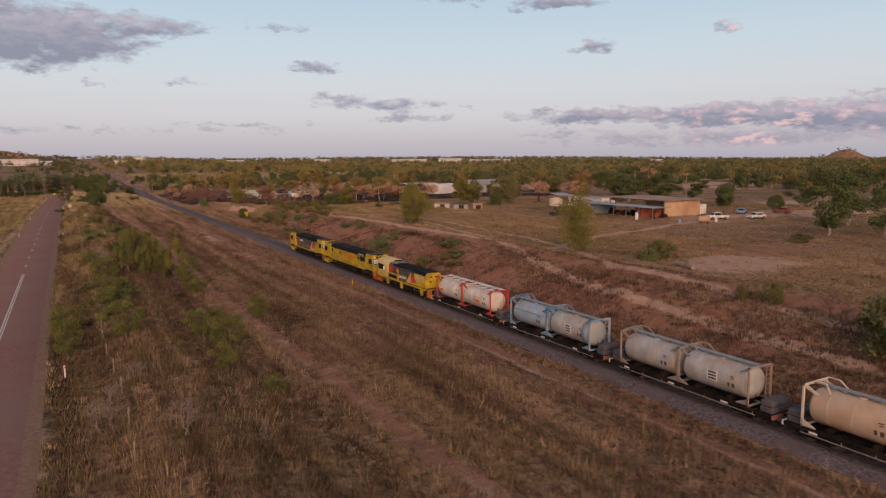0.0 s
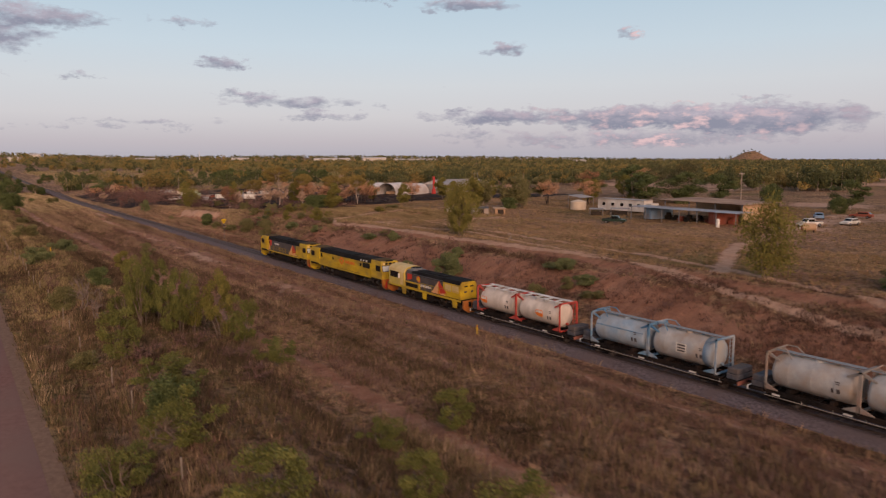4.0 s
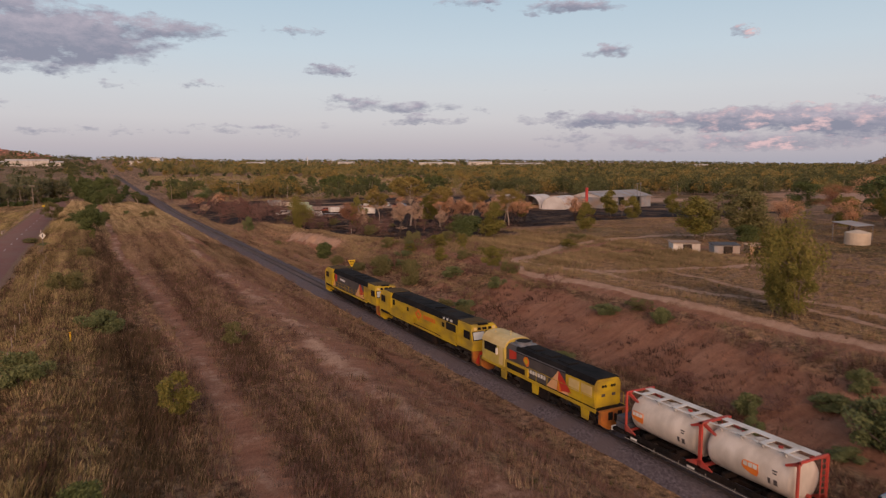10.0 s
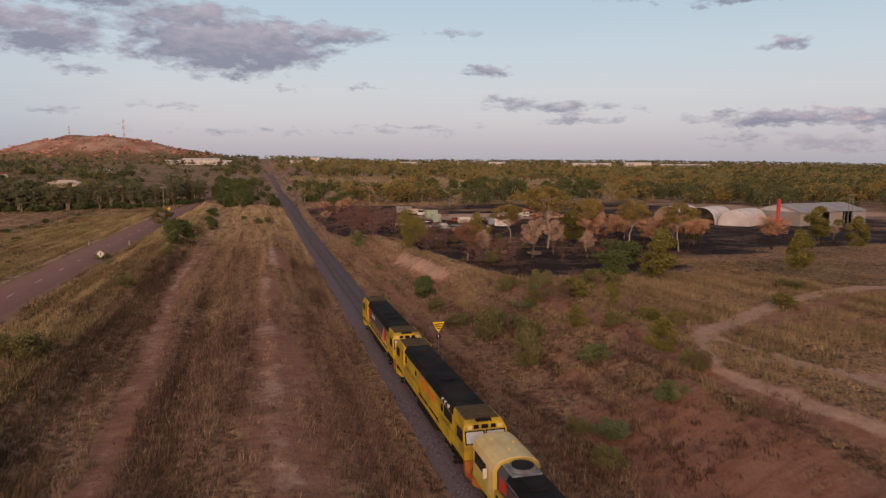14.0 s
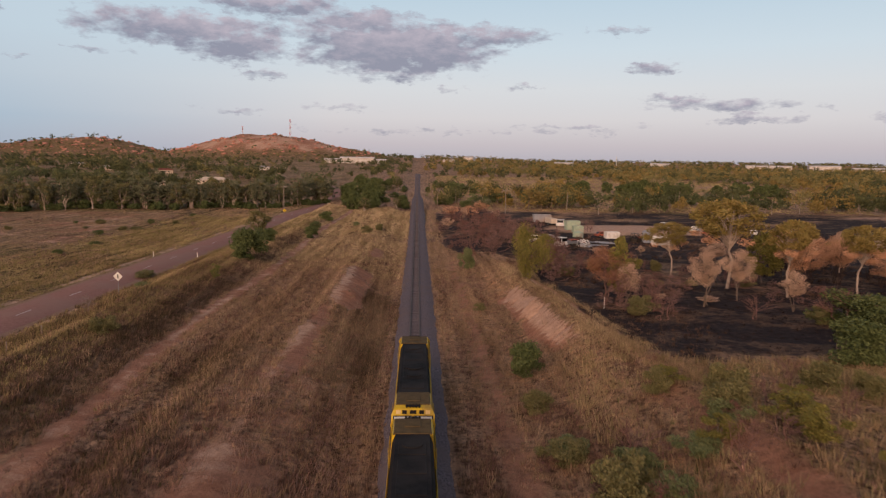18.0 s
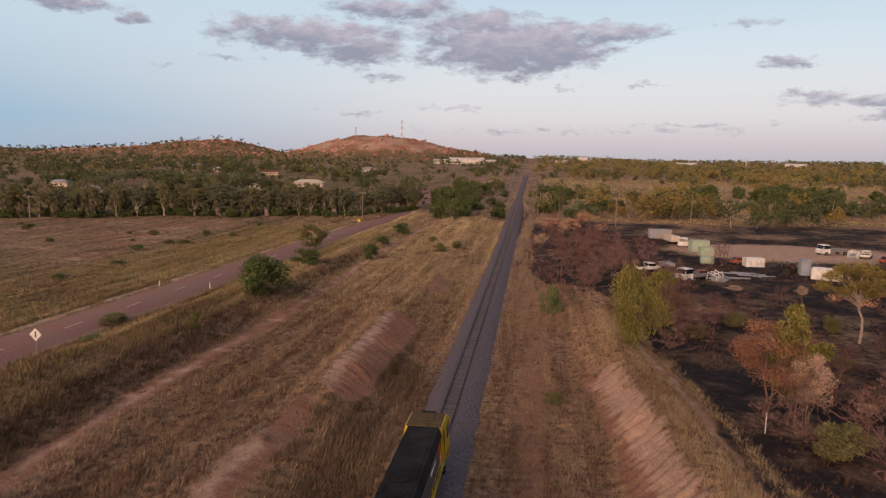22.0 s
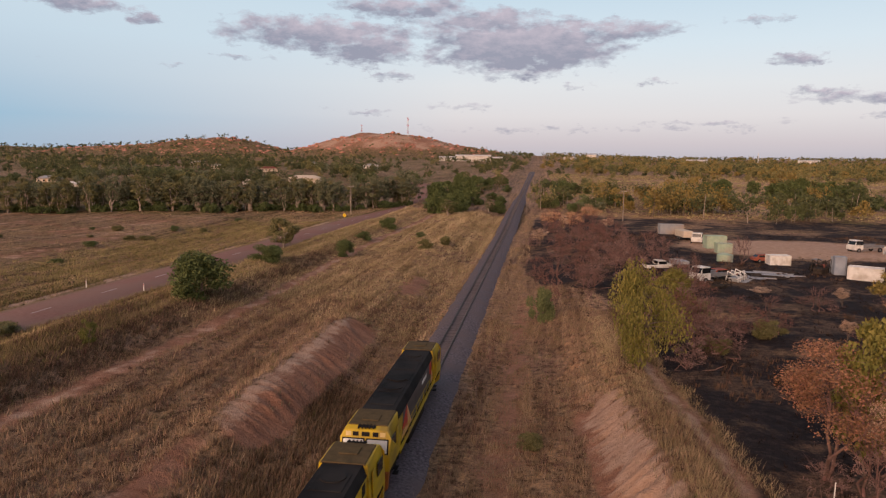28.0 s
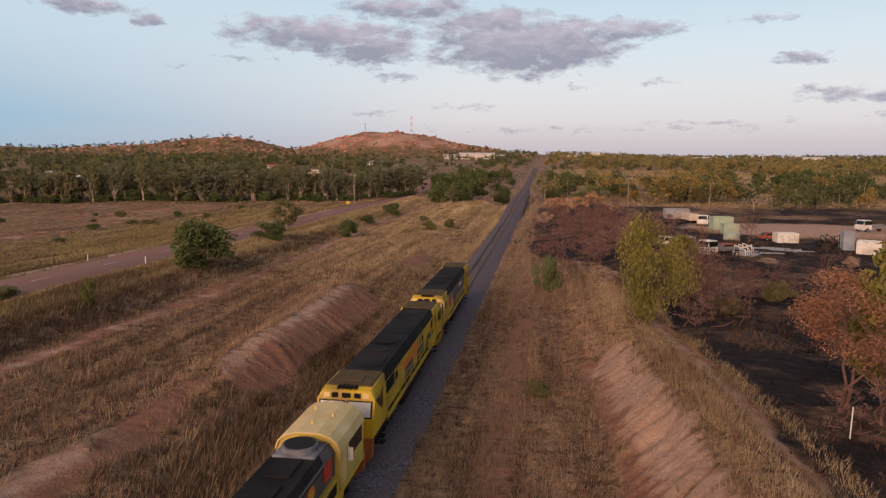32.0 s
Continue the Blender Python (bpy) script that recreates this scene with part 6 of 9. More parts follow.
    if kind == "truck":
        bm = BM()
        box(bm, -L / 2, L / 2 - 2.0, -W / 2, W / 2, 1.0, 1.12)
        for yy in (-W / 2, W / 2 - 0.05):
            box(bm, -L / 2, L / 2 - 2.0, yy, yy + 0.05, 1.12, 1.5)
        part("tray", bm, STEELG, body)
    for wx in ((-L / 2 + 0.95, L / 2 - 0.9) if kind != "trailer" else (-0.6, 0.5)):
        for s in (-1, 1):
            bm = BM()
            yy = s * (W / 2 - 0.02)
            rod(bm, (wx, yy - 0.12, r), (wx, yy + 0.08, r), r, seg=16)
            wh = part("wheel", bm, TYRE, T)
            bm = BM()
            rod(bm, (wx, yy - 0.13, r), (wx, yy + 0.09, r), r * 0.55, seg=12)
            part("rim", bm, STEELG, wh)
    for s in (-1, 1):
        if kind != "trailer":
            bm = BM()
            box(bm, L / 2 - 0.06, L / 2 + 0.02, min(s * 0.5, s * 0.8), max(s * 0.5, s * 0.8), 0.62, 0.78, 0.02)
            part("headlight", bm, SHIELD, body)
    return T


def power_pole(x, y, h, label="weathered timber power pole with a crossarm"):
    T = thing("power_pole", label, "power pole", at(x, y))
    bm = BM()
    rod(bm, (0, 0, -0.4), (0, 0, h), 0.17, 0.11, seg=8)
    part("pole", bm, WOODP, T)
    bm = BM()
    box(bm, -1.1, 1.1, -0.06, 0.06, h - 0.55, h - 0.42)
    arm = part("crossarm", bm, WOODP, T)
    for sx in (-0.95, -0.4, 0.4, 0.95):
        bm = BM()
        rod(bm, (sx, 0, h - 0.42), (sx, 0, h - 0.22), 0.05, seg=6)
        part("insulator", bm, WHITEP, arm)
    return T


def guide_post(x, y, mat_, label):
    T = thing("guide_post", label, "guide post", at(x, y), group="roadside guide posts")
    bm = BM()
    box(bm, -0.06, 0.06, -0.03, 0.03, -0.2, 1.0, 0.01)
    part("post", bm, mat_, T)
    bm = BM()
    box(bm, -0.04, 0.04, -0.036, -0.03, 0.78, 0.90)
    part("reflector", bm, REDPAINT, T)


def railway_board():
    """Inverted yellow triangle with black bars over a small black disc."""
    T = thing("railway_sign", "yellow inverted-triangle railway board with black bars", "railway sign", at(3.9, 197.2))
    z = 3.6 - float(ground(3.9, 197.2))
    bm = BM()
    rod(bm, (0, 0, -0.3), (0, 0, z + 0.35), 0.04, seg=8)
    part("post", bm, STEELG, T)
    bm = BM()
    prism(bm, [(-0.62, z + 0.42), (0.62, z + 0.42), (0.07, z - 0.62), (-0.07, z - 0.62)], -0.07, -0.045)
    face = part("board", bm, YSIGN, T, "yellow triangular board")
    for zz, hw in ((0.20, 0.42), (-0.02, 0.31), (-0.24, 0.20)):
        bm = BM()
        box(bm, -hw, hw, -0.078, -0.071, z + zz - 0.05, z + zz + 0.05)
        part("bar", bm, BLACKROOF, face, "black bar")
    bm = BM()
    prism(bm, [(0.24 * math.cos(a), z - 1.05 + 0.24 * math.sin(a)) for a in np.arange(0, 6.28, 0.45)], -0.07, -0.045)
    part("disc", bm, BLACKROOF, T, "small black disc")
    bm = BM()
    box(bm, -0.05, 0.05, -0.08, -0.071, z - 1.2, z - 0.9)
    part("disc_bar", bm, WHITEP, T)


def road_sign(x, y, z, mat_, size, label):
    T = thing("road_sign", label, "road sign", at(x, y))
    zz = z - float(ground(x, y))
    bm = BM()
    rod(bm, (0, 0.03, -0.3), (0, 0.03, zz + size * 0.6), 0.035, seg=8)
    part("post", bm, STEELG, T)
    bm = BM()
    prism(bm, [(-size, zz), (0, zz - size), (size, zz), (0, zz + size)], -0.03, -0.005)
    b = part("plate", bm, mat_, T)
    bm = BM()
    box(bm, -0.07, 0.07, -0.04, -0.031, zz - size * 0.45, zz + size * 0.5)
    part("symbol_bar", bm, BLACKROOF, b)


# the open shed, carport and containers beside the paddock
def farm_sheds():
    T = thing("open_shed", "tan open-sided iron shed with a low skillion roof", "shed", at(94, 131.5, 0))
    for xx in (-6.2, 6.2):
        for yy in (-9.5, -3.2, 3.2, 9.5):
            b2 = BM()
            box(b2, xx - 0.1, xx + 0.1, yy - 0.1, yy + 0.1, -0.3, 4.1)
            part("post", b2, STEELG, T)
    bm = BM()
    corrugated(bm, -7.2, 7.2, -10.6, 10.6, 4.15, 4.45)
    part("roof", bm, TANROOF, T, "tan sheet roof")
    for a in ((-6.2, 6.2, -9.7, -9.55), (6.1, 6.25, -9.5, 9.5)):
        bm = BM()
        box(bm, *a, -0.2, 4.12)
        part("wall", bm, TAN, T, "tan sheet wall")
    C = thing("carport", "long low carport with a blue-grey sheet roof", "carport", at(85.5, 132.5, 0))
    bm = BM()
    corrugated(bm, -4.4, 1.6, -13.5, 13.5, 2.85, 3.05)
    part("roof", bm, BLUEROOF, C)
    for yy in (-13, -8.6, -4.2, 0.2, 4.6, 9, 13):
        bm = BM()
        box(bm, -4.2, -4.05, yy - 0.07, yy + 0.07, -0.3, 2.86)
        part("post", bm, STEELG, C)
    for k2 in range(12):
        yy = -12.0 + k2 * 2.1
        T2 = thing("stored_goods", "dark pile of stored machinery under the carport", "junk", at(86.3 + 0.7 * math.sin(k2 * 5), 132.5 + yy))
        bm = BM()
        hh = 0.8 + 0.8 * abs(math.sin(k2 * 2.3))
        box(bm, -0.8, 0.7, -0.75, 0.75, -0.1, hh * 0.6, 0.12)
        box(bm, -0.4, 0.5, -0.5, 0.4, hh * 0.55, hh, 0.08)
        rod(bm, (-0.7, -0.6, 0.2), (0.5, 0.6, hh * 1.05), 0.06, seg=6)
        part("machine", bm, (DARKIN, RUSTY, DARKIN)[k2 % 3], T2)
    shipping_box(85.6, 141.2, 166, BLUEC, "faded blue shipping container beside the carport")
    shipping_box(85.6, 124.8, 168, RUSTY, "rusty red shipping container beside the carport")
    shipping_box(103.4, 125.0, 20, WHITEP, "white shipping container beside the shed", 4.2, 2.4)
    g = thing("gas_cylinder", "white upright gas cylinder by the red container", "gas cylinder", at(78.2, 121.4))
    bm = BM()
    rod(bm, (0, 0, 0), (0, 0, 1.5), 0.36, seg=14)
    rod(bm, (0, 0, 1.5), (0, 0, 1.75), 0.36, 0.12, seg=14)
    part("cylinder", bm, WHITEP, g)
    # white site hut
    W = thing("site_hut", "white transportable hut with small windows", "hut", at(97.2, 160.4, 0))
    wall_box(W, -1.8, 1.8, -7.5, 7.5, 0.5, 3.4, WALLW)
    bm = BM()
    corrugated(bm, -2.0, 2.0, -7.7, 7.7, 3.42, 3.46)
    part("roof", bm, TIN, W)
    for yy in (-6, -3.4, -0.6, 2.4, 5.4):
        window_in(W, -1.8, yy, 1.6, 1.1, 0.9, "x-")
    for yy in (-7, -2.3, 2.3, 7):
        for xx in (-1.5, 1.5):
            bm = BM()
            rod(bm, (xx, yy, -0.3), (xx, yy, 0.5), 0.12, seg=6)
            part("stump", bm, WOODP, W)
    wt = thing("water_tank", "pale round-topped water tank beside a lean-to", "water tank", at(97.8, 177.2))
    bm = BM()
    rod(bm, (0, 0, -0.1), (0, 0, 2.2), 2.2, seg=24)
    rod(bm, (0, 0, 2.2), (0, 0, 2.7), 2.2, 0.3, seg=24)
    part("tank", bm, WALLC, wt, smooth=False)
    lt = thing("lean_to", "small iron lean-to on posts", "lean-to", at(104, 182))
    bm = BM()
    corrugated(bm, -3, 3, -2.5, 2.5, 3.0, 3.6)
    part("roof", bm, TIN, lt)
    for xx in (-2.8, 2.8):
        for yy in (-2.3, 2.3):
            bm = BM()
            rod(bm, (xx, yy, -0.2), (xx, yy, 3.1), 0.07, seg=6)
            part("post", bm, STEELG, lt)
    # little shacks under the trees
    for x, y, w, mat_, lab in ((55.2, 183.0, 4.6, WALLW, "low patched white iron shack"), (58.6, 177.5, 4.2, TIN, "low grey iron shack"), (63.0, 175.0, 2.6, TAN, "small tan iron shack")):
        S = thing("shack", lab, "shack", at(x + 4.5, y + 1.0, -30))
        wall_box(S, -w / 2, w / 2, -1.3, 1.3, -0.2, 1.5, mat_)
        bm = BM()
        corrugated(bm, -w / 2 - 0.2, w / 2 + 0.2, -1.6, 1.6, 1.52, 1.72)
        part("roof", bm, {4.6: TANROOF, 4.2: DGREY}.get(w, TAN), S)
        # dark panel on the wall stands for the shaded inside of the doorway
        bm = BM()
        box(bm, -0.6, 0.9, -1.35, -1.30, 0.0, 1.3)
        part("shaded_opening", bm, DARKIN, S)


farm_sheds()
for x, y, w, lab in ((84.6, 158.8, 3.4, "low grey table shelter on posts by the hut"), (88.4, 154.6, 4.6, "low iron shelter with stored goods by the hut")):
    T = thing("low_shelter", lab, "shelter", at(x, y, -52))
    bm = BM()
    corrugated(bm, -w / 2, w / 2, -1.4, 1.4, 1.62, 1.74)
    part("roof", bm, TIN, T)
    for xx in (-w / 2 + 0.15, w / 2 - 0.15):
        for yy in (-1.2, 1.2):
            bm = BM()
            rod(bm, (xx, yy, -0.2), (xx, yy, 1.64), 0.05, seg=6)
            part("post", bm, STEELG, T)
    bm = BM()
    box(bm, -w / 2 + 0.4, w / 2 - 0.5, -0.7, 0.8, 0.0, 0.9, 0.08)
    part("stored_load", bm, DARKIN, T)
shipping_box(97.4, 152.2, 80, WHITEP, "white cool-room box at the end of the hut", 2.6, 2.6, 2.4)
power_pole(111.6, 136.6, 10.4)
power_pole(34.8, 437.0, 9.6)
power_pole(-49.8, 427.0, 9.2)
power_pole(-151.0, 400.0, 8.0)
vehicle("sedan", 102.2, 107.0, 175, WHITEP, "white sedan parked on bare earth")
vehicle("ute", 93.0, 110.6, 160, WHITEP, "white pickup parked on bare earth")
vehicle("ute", 71.4, 142.0, -62, surf("dark_green_car_paint", (0.014, 0.030, 0.022), (0.030, 0.052, 0.038), 1.0, 0.3), "dark green pickup parked by the huts")
vehicle("sedan", 110.0, 117.0, 30, BLUEC, "dull blue car parked by the shed")
vehicle("sedan", 119.0, 112.0, 100, RUSTY, "dull red car parked by the trees")
ot = thing("fuel_tank", "orange-brown fuel tank on bare earth", "tank", at(83.2, 105.8, 30))
bm = BM()
lathe(bm, [(-1.15, 0.5), (-1.05, 0.72), (1.05, 0.72), (1.15, 0.5)], seg=16, cz=0.85)
part("tank", bm, TAN, ot)
bm = BM()
for yy in (-0.7, 0.7):
    box(bm, -0.5, 0.5, yy - 0.08, yy + 0.08, -0.1, 0.4)
part("cradle", bm, UNDER, ot)
for x, y, r0, lab, mat_ in ((86.0, 108.5, 0.5, "rusty steel drum on bare earth", RUSTY), (87.6, 109.5, 0.5, "white steel drum on bare earth", WHITEP), (89.0, 107.5, 0.5, "white steel drum on bare earth", WHITEP), (80.0, 110.0, 0.5, "blue steel drum on bare earth", BLUEC)):
    T = thing("steel_drum", lab, "drum", at(x, y), group="drums in the yard")
    bm = BM()
    rod(bm, (0, 0, 0), (0, 0, 0.9), 0.3, seg=14)
    for z in (0.3, 0.6):
        rod(bm, (0, 0, z - 0.02), (0, 0, z + 0.02), 0.315, seg=14)
    part("drum", bm, mat_, T)
lg = thing("fallen_trunk", "bleached fallen tree trunk on bare earth", "fallen trunk", at(30.6, 64.2, 75))
bm = BM()
rod(bm, (-2.0, 0, 0.3), (1.6, 0.2, 0.42), 0.34, 0.26, seg=9)
rod(bm, (1.0, 0.1, 0.4), (2.6, -0.7, 0.7), 0.16, 0.06, seg=6)
rod(bm, (-0.5, 0, 0.4), (-1.6, 0.9, 0.8), 0.12, 0.05, seg=6)
part("trunk", bm, BARK_PALE_E := surf("bleached_wood", (0.20, 0.165, 0.14), (0.33, 0.28, 0.24), 2, 0.9), lg)
br = thing("bent_branch", "bent dead branch standing on the bank", "branch", at(27.5, 126.5, 20))
bm = BM()
rod(bm, (-1.3, 0, -0.1), (0.1, 0, 1.0), 0.10, 0.08, seg=6)
rod(bm, (0.1, 0, 1.0), (1.2, 0.2, 0.1), 0.08, 0.05, seg=6)
part("branch", bm, BARK_PALE_E, br)

# arched shade houses and the large shed
def arch_house(x, y, turn, L, R, H, closed=False):
    T = thing("shade_house", "white arched shade house with an open end", "shade house", at(x, y, turn), group="arched shade houses")
    bm = BM()
    n = 14
    for off, rr in ((0, 1.0),):
        rings = []
        for k2 in range(9):
            xx = L * k2 / 8
            rings.append([[bm.verts.new((xx, math.cos(math.pi * i / n) * (R - t), max(-0.1, math.sin(math.pi * i / n) ** 0.8 * (H - t)))) for i in range(n + 1)] for t in (0, 0.08)])
        for k2 in range(8):
            for i in range(n):
                a, b = rings[k2], rings[k2 + 1]
                bm.faces.new((a[0][i], b[0][i], b[0][i + 1], a[0][i + 1]))
                bm.faces.new((a[1][i + 1], b[1][i + 1], b[1][i], a[1][i]))
        for i in range(n):
            bm.faces.new((rings[0][0][i], rings[0][0][i + 1], rings[0][1][i + 1], rings[0][1][i]))
        bm.faces.new([v for v in rings[8][0]])
        if closed:
            bm.faces.new([v for v in rings[0][1]][::-1])
    part("cover", bm, SHADEW, T)
    for k2 in range(5):
        bm = BM()
        xx = L * k2 / 4
        p = [(xx, math.cos(math.pi * i / n) * (R - 0.12), max(0, math.sin(math.pi * i / n) ** 0.8 * (H - 0.12))) for i in range(n + 1)]
        handrail(bm, p, 0.04)
        part("hoop", bm, STEELG, T)
    bm = BM()
    box(bm, L * 0.35, L * 0.9, -R * 0.6, R * 0.6, -0.05, 1.2, 0.1)
    part("stored_load", bm, TAN, T, "tan goods stored inside")


arch_house(115.5, 328.5, 28, 13, 5.0, 5.4)
arch_house(121.0, 319.5, 28, 13, 5.0, 5.3)
arch_house(126.5, 310.5, 28, 13, 5.0, 5.1, True)


def big_shed():
    T = thing("iron_shed", "large grey iron shed with a gabled roof", "shed", at(156, 312, 10))
    w, d, h = 30, 16, 4.2
    for a in ((-w / 2, w / 2, d / 2 - 0.15, d / 2), (-w / 2, -w / 2 + 0.15, -d / 2, d / 2), (w / 2 - 0.15, w / 2, -d / 2, d / 2), (-w / 2 + 0.15, -w / 2 + 9, -d / 2, -d / 2 + 0.15), (-2, 4, -d / 2, -d / 2 + 0.15), (9, w / 2 - 0.15, -d / 2, -d / 2 + 0.15)):
        bm = BM()
        box(bm, *a, -0.4, h)
        part("wall", bm, TIN if a[2] < 0 else WALLW, T)
    bm = BM()
    corrugated(bm, -w / 2 - 0.4, w / 2 + 0.4, -d / 2 - 0.5, 0, h, h + 2.2, 0.9)
    corrugated(bm, -w / 2 - 0.4, w / 2 + 0.4, 0, d / 2 + 0.5, h + 2.2, h, 0.9)
    part("roof", bm, TIN, T)
    for sx in (-w / 2, w / 2 - 0.1):
        bm = BM()
        prism(bm, [(-d / 2, h), (d / 2, h), (0, h + 2.1)], sx, sx + 0.1, "x")
        part("gable", bm, WALLW, T)
    for xx in (-9.0, -5.5, 5.0, 8.6):
        bm = BM()
        box(bm, xx - 0.12, xx + 0.12, -d / 2, -d / 2 + 0.24, -0.3, h)
        part("post", bm, STEELG, T)
    P = thing("red_column", "tall red steel column beside the iron shed", "column", at(139, 306.5))
    bm = BM()
    box(bm, -0.4, 0.4, -0.4, 0.4, -0.2, 8.0, 0.05)
    box(bm, -0.65, 0.65, -0.65, 0.65, -0.2, 2.2, 0.05)
    part("column", bm, REDPAINT, P)
    for x, y in ((157.5, 299.0), (160.5, 300.5)):
        P = thing("lamp_mast", "tall thin grey mast beside the shed", "mast", at(x, y))
        bm = BM()
        rod(bm, (0, 0, -0.3), (0, 0, 9.8), 0.14, 0.08, seg=8)
        box(bm, -0.5, 0.5, -0.1, 0.1, 9.6, 9.85)
        part("mast", bm, STEELG, P)


big_shed()

# the yard on the burnt ground
for a in (
    ("truck", 44.3, 375.8, 250, WHITEP, "white cab truck in the yard"), ("trailer", 42.4, 382.3, 100, WALLC, "small cream box trailer in the yard"), ("sedan", 49.2, 345.8, 10, RUSTY, "red car parked in the yard"),
    ("truck", 34.6, 322.3, 215, WHITEP, "white cab truck with an open tray on burnt ground"), ("ute", 28.5, 331.2, 20, WHITEP, "white pickup in the burnt grass"), ("ute", 31.0, 327.4, 40, DGREY, "burnt-out pickup on burnt ground"), ("sedan", 36.9, 325.8, 25, RUSTY, "dull red car body among the scrap"),
    ("truck", 73.9, 364.5, 200, WHITEP, "white truck parked at the edge of the yard"), ("ute", 80.0, 362.0, 60, WHITEP, "white pickup parked in the yard"), ("sedan", 84.0, 357.0, 110, BLUEC, "blue car parked in the yard"), ("sedan", 80.5, 353.0, 30, RUSTY, "red car parked in the yard"), ("sedan", 90.0, 352.0, 20, DGREY, "dark car parked in the yard"), ("sedan", 95.0, 357.0, 60, WHITEP, "white car parked in the yard"), ("ute", 101.0, 350.0, 40, BLUEC, "blue pickup parked in the yard"),
):
    vehicle(*a)
shipping_box(42.0, 396.5, 4, TIN, "long grey container at the back of the yard", 5.8, 2.5, 2.4)
shipping_box(45.2, 365.2, 6, GREENC, "pale green site box in the yard", 4.0, 2.6, 2.4)
shipping_box(45.4, 359.2, 6, GREENC, "small pale green site box in the yard", 2.8, 1.9, 2.0)
shipping_box(50.8, 343.8, 4, WHITEP, "low white box body in the yard", 3.5, 1.7, 2.1)
shipping_box(31.6, 331.0, 96, TIN, "battered white and grey box body in the scrap", 3.4, 2.0, 2.0)
shipping_box(58.4, 328.4, 150, WHITEP, "white ribbed container in the yard", 4.5, 2.0, 2.2)
shipping_box(56.2, 332.4, 80, BLUEROOF, "upright blue-grey machine box on a pallet", 1.6, 2.9, 1.6)
for x, y, n, h, label in ((38.3, 323.2, 5, 1.5, "tangled white pipe frames on burnt ground"), (34.2, 316.2, 4, 1.1, "dark truck chassis with bare axles on burnt ground"), (77.0, 361.0, 5, 1.6, "pile of white frames at the edge of the yard"), (53.6, 332.6, 4, 2.2, "dark wrecked loader in the yard")):
    T = thing("scrap_heap", label, "scrap", at(x, y, 20 + 7 * n), group="scrap in the yard")
    m_ = DARKIN if "dark" in label else WHITEP
    for k2 in range(n):
        bm = BM()
        xx = -1.6 + 3.2 * k2 / (n - 1)
        handrail(bm, [(xx, -0.9, 0.02), (xx + 0.1, -0.8, h * (0.6 + 0.4 * (k2 % 2))), (xx + 0.2, 0.8, h * (0.5 + 0.5 * ((k2 + 1) % 2))), (xx, 0.9, 0.02)], 0.07)
        part("hoop", bm, m_, T)
    for yy in (-0.85, 0.85):
        bm = BM()
        rod(bm, (-1.9, yy, h * 0.35), (1.9, yy * 0.9, h * 0.42), 0.08, seg=6)
        part("rail", bm, m_, T)
    bm = BM()
    box(bm, -1.3, 0.9, -0.7, 0.7, 0.0, h * 0.4, 0.06)
    part("wreck_body", bm, DARKIN if "dark" in label else TIN, T)
# long sheets of blue-grey roofing lying in the yard
for j in range(9):
    T = thing("roofing_sheet", "buckled blue-grey roofing sheet lying on burnt ground", "scrap", at(41.0 + (j * 1.7) % 7.0, 326.6 + 0.85 * j, 8 - 5 * (j % 3)), group="scrap in the yard")
    bm = BM()
    corrugated(bm, -0.5, 0.5, -2.4 - 0.2 * (j % 3), 2.4, 0.10, 0.14 + 0.05 * (j % 4), 0.2, 0.03)
    bmesh.ops.rotate(bm, verts=bm.verts, cent=(0, 0, 0), matrix=Matrix.Rotation(radians(84), 3, "Z"))
    part("sheet", bm, (BLUEROOF, TIN, DARKIN)[j % 3], T)
wtk = thing("round_tank", "pale green round tank in the yard", "tank", at(42.6, 346.7))
bm = BM()
rod(bm, (0, 0, -0.1), (0, 0, 1.3), 1.4, seg=20)
rod(bm, (0, 0, 1.3), (0, 0, 1.6), 1.4, 0.2, seg=20)
part("tank", bm, GREENC, wtk)
tr = thing("tractor", "small dark tractor in the yard", "tractor", at(54.6, 336.0, 30))
bm = BM()
box(bm, -0.3, 1.3, -0.35, 0.35, 0.6, 1.2, 0.06)
part("bonnet", bm, RUSTY, tr)
bm = BM()
for xx in (-1.0, -0.1):
    for yy in (-0.5, 0.5):
        rod(bm, (xx, yy, 0.9), (xx, yy, 2.0), 0.04, seg=5)
box(bm, -1.1, 0.0, -0.6, 0.6, 2.0, 2.08)
part("canopy", bm, STEELG, tr)
for xx, r0 in ((-0.6, 0.65), (1.0, 0.4)):
    for s in (-1, 1):
        bm = BM()
        rod(bm, (xx, s * 0.55, r0), (xx, s * 0.85, r0), r0, seg=14)
        part("wheel", bm, TYRE, tr)
for j in range(16):
    xx, yy = 34 + (j * 7.3) % 15, 322 + (j * 5.1) % 11
    T = thing("scrap_sheet", "twisted grey scrap sheet iron on burnt ground", "scrap", at(xx, yy, j * 53), group="scrap in the yard")
    bm = BM()
    for k2 in range(3):
        rod(bm, (-0.9 + 0.3 * k2, -0.4, 0.05 + 0.08 * k2), (0.9, 0.4 + 0.1 * k2, 0.12 + 0.1 * k2), 0.07, 0.05, seg=5)
    box(bm, -0.7, 0.7, -0.5, 0.4, 0.02, 0.12 + 0.03 * (j % 4), 0.02)
    part("sheet", bm, (TIN, BLUEROOF, DARKIN)[j % 3], T)

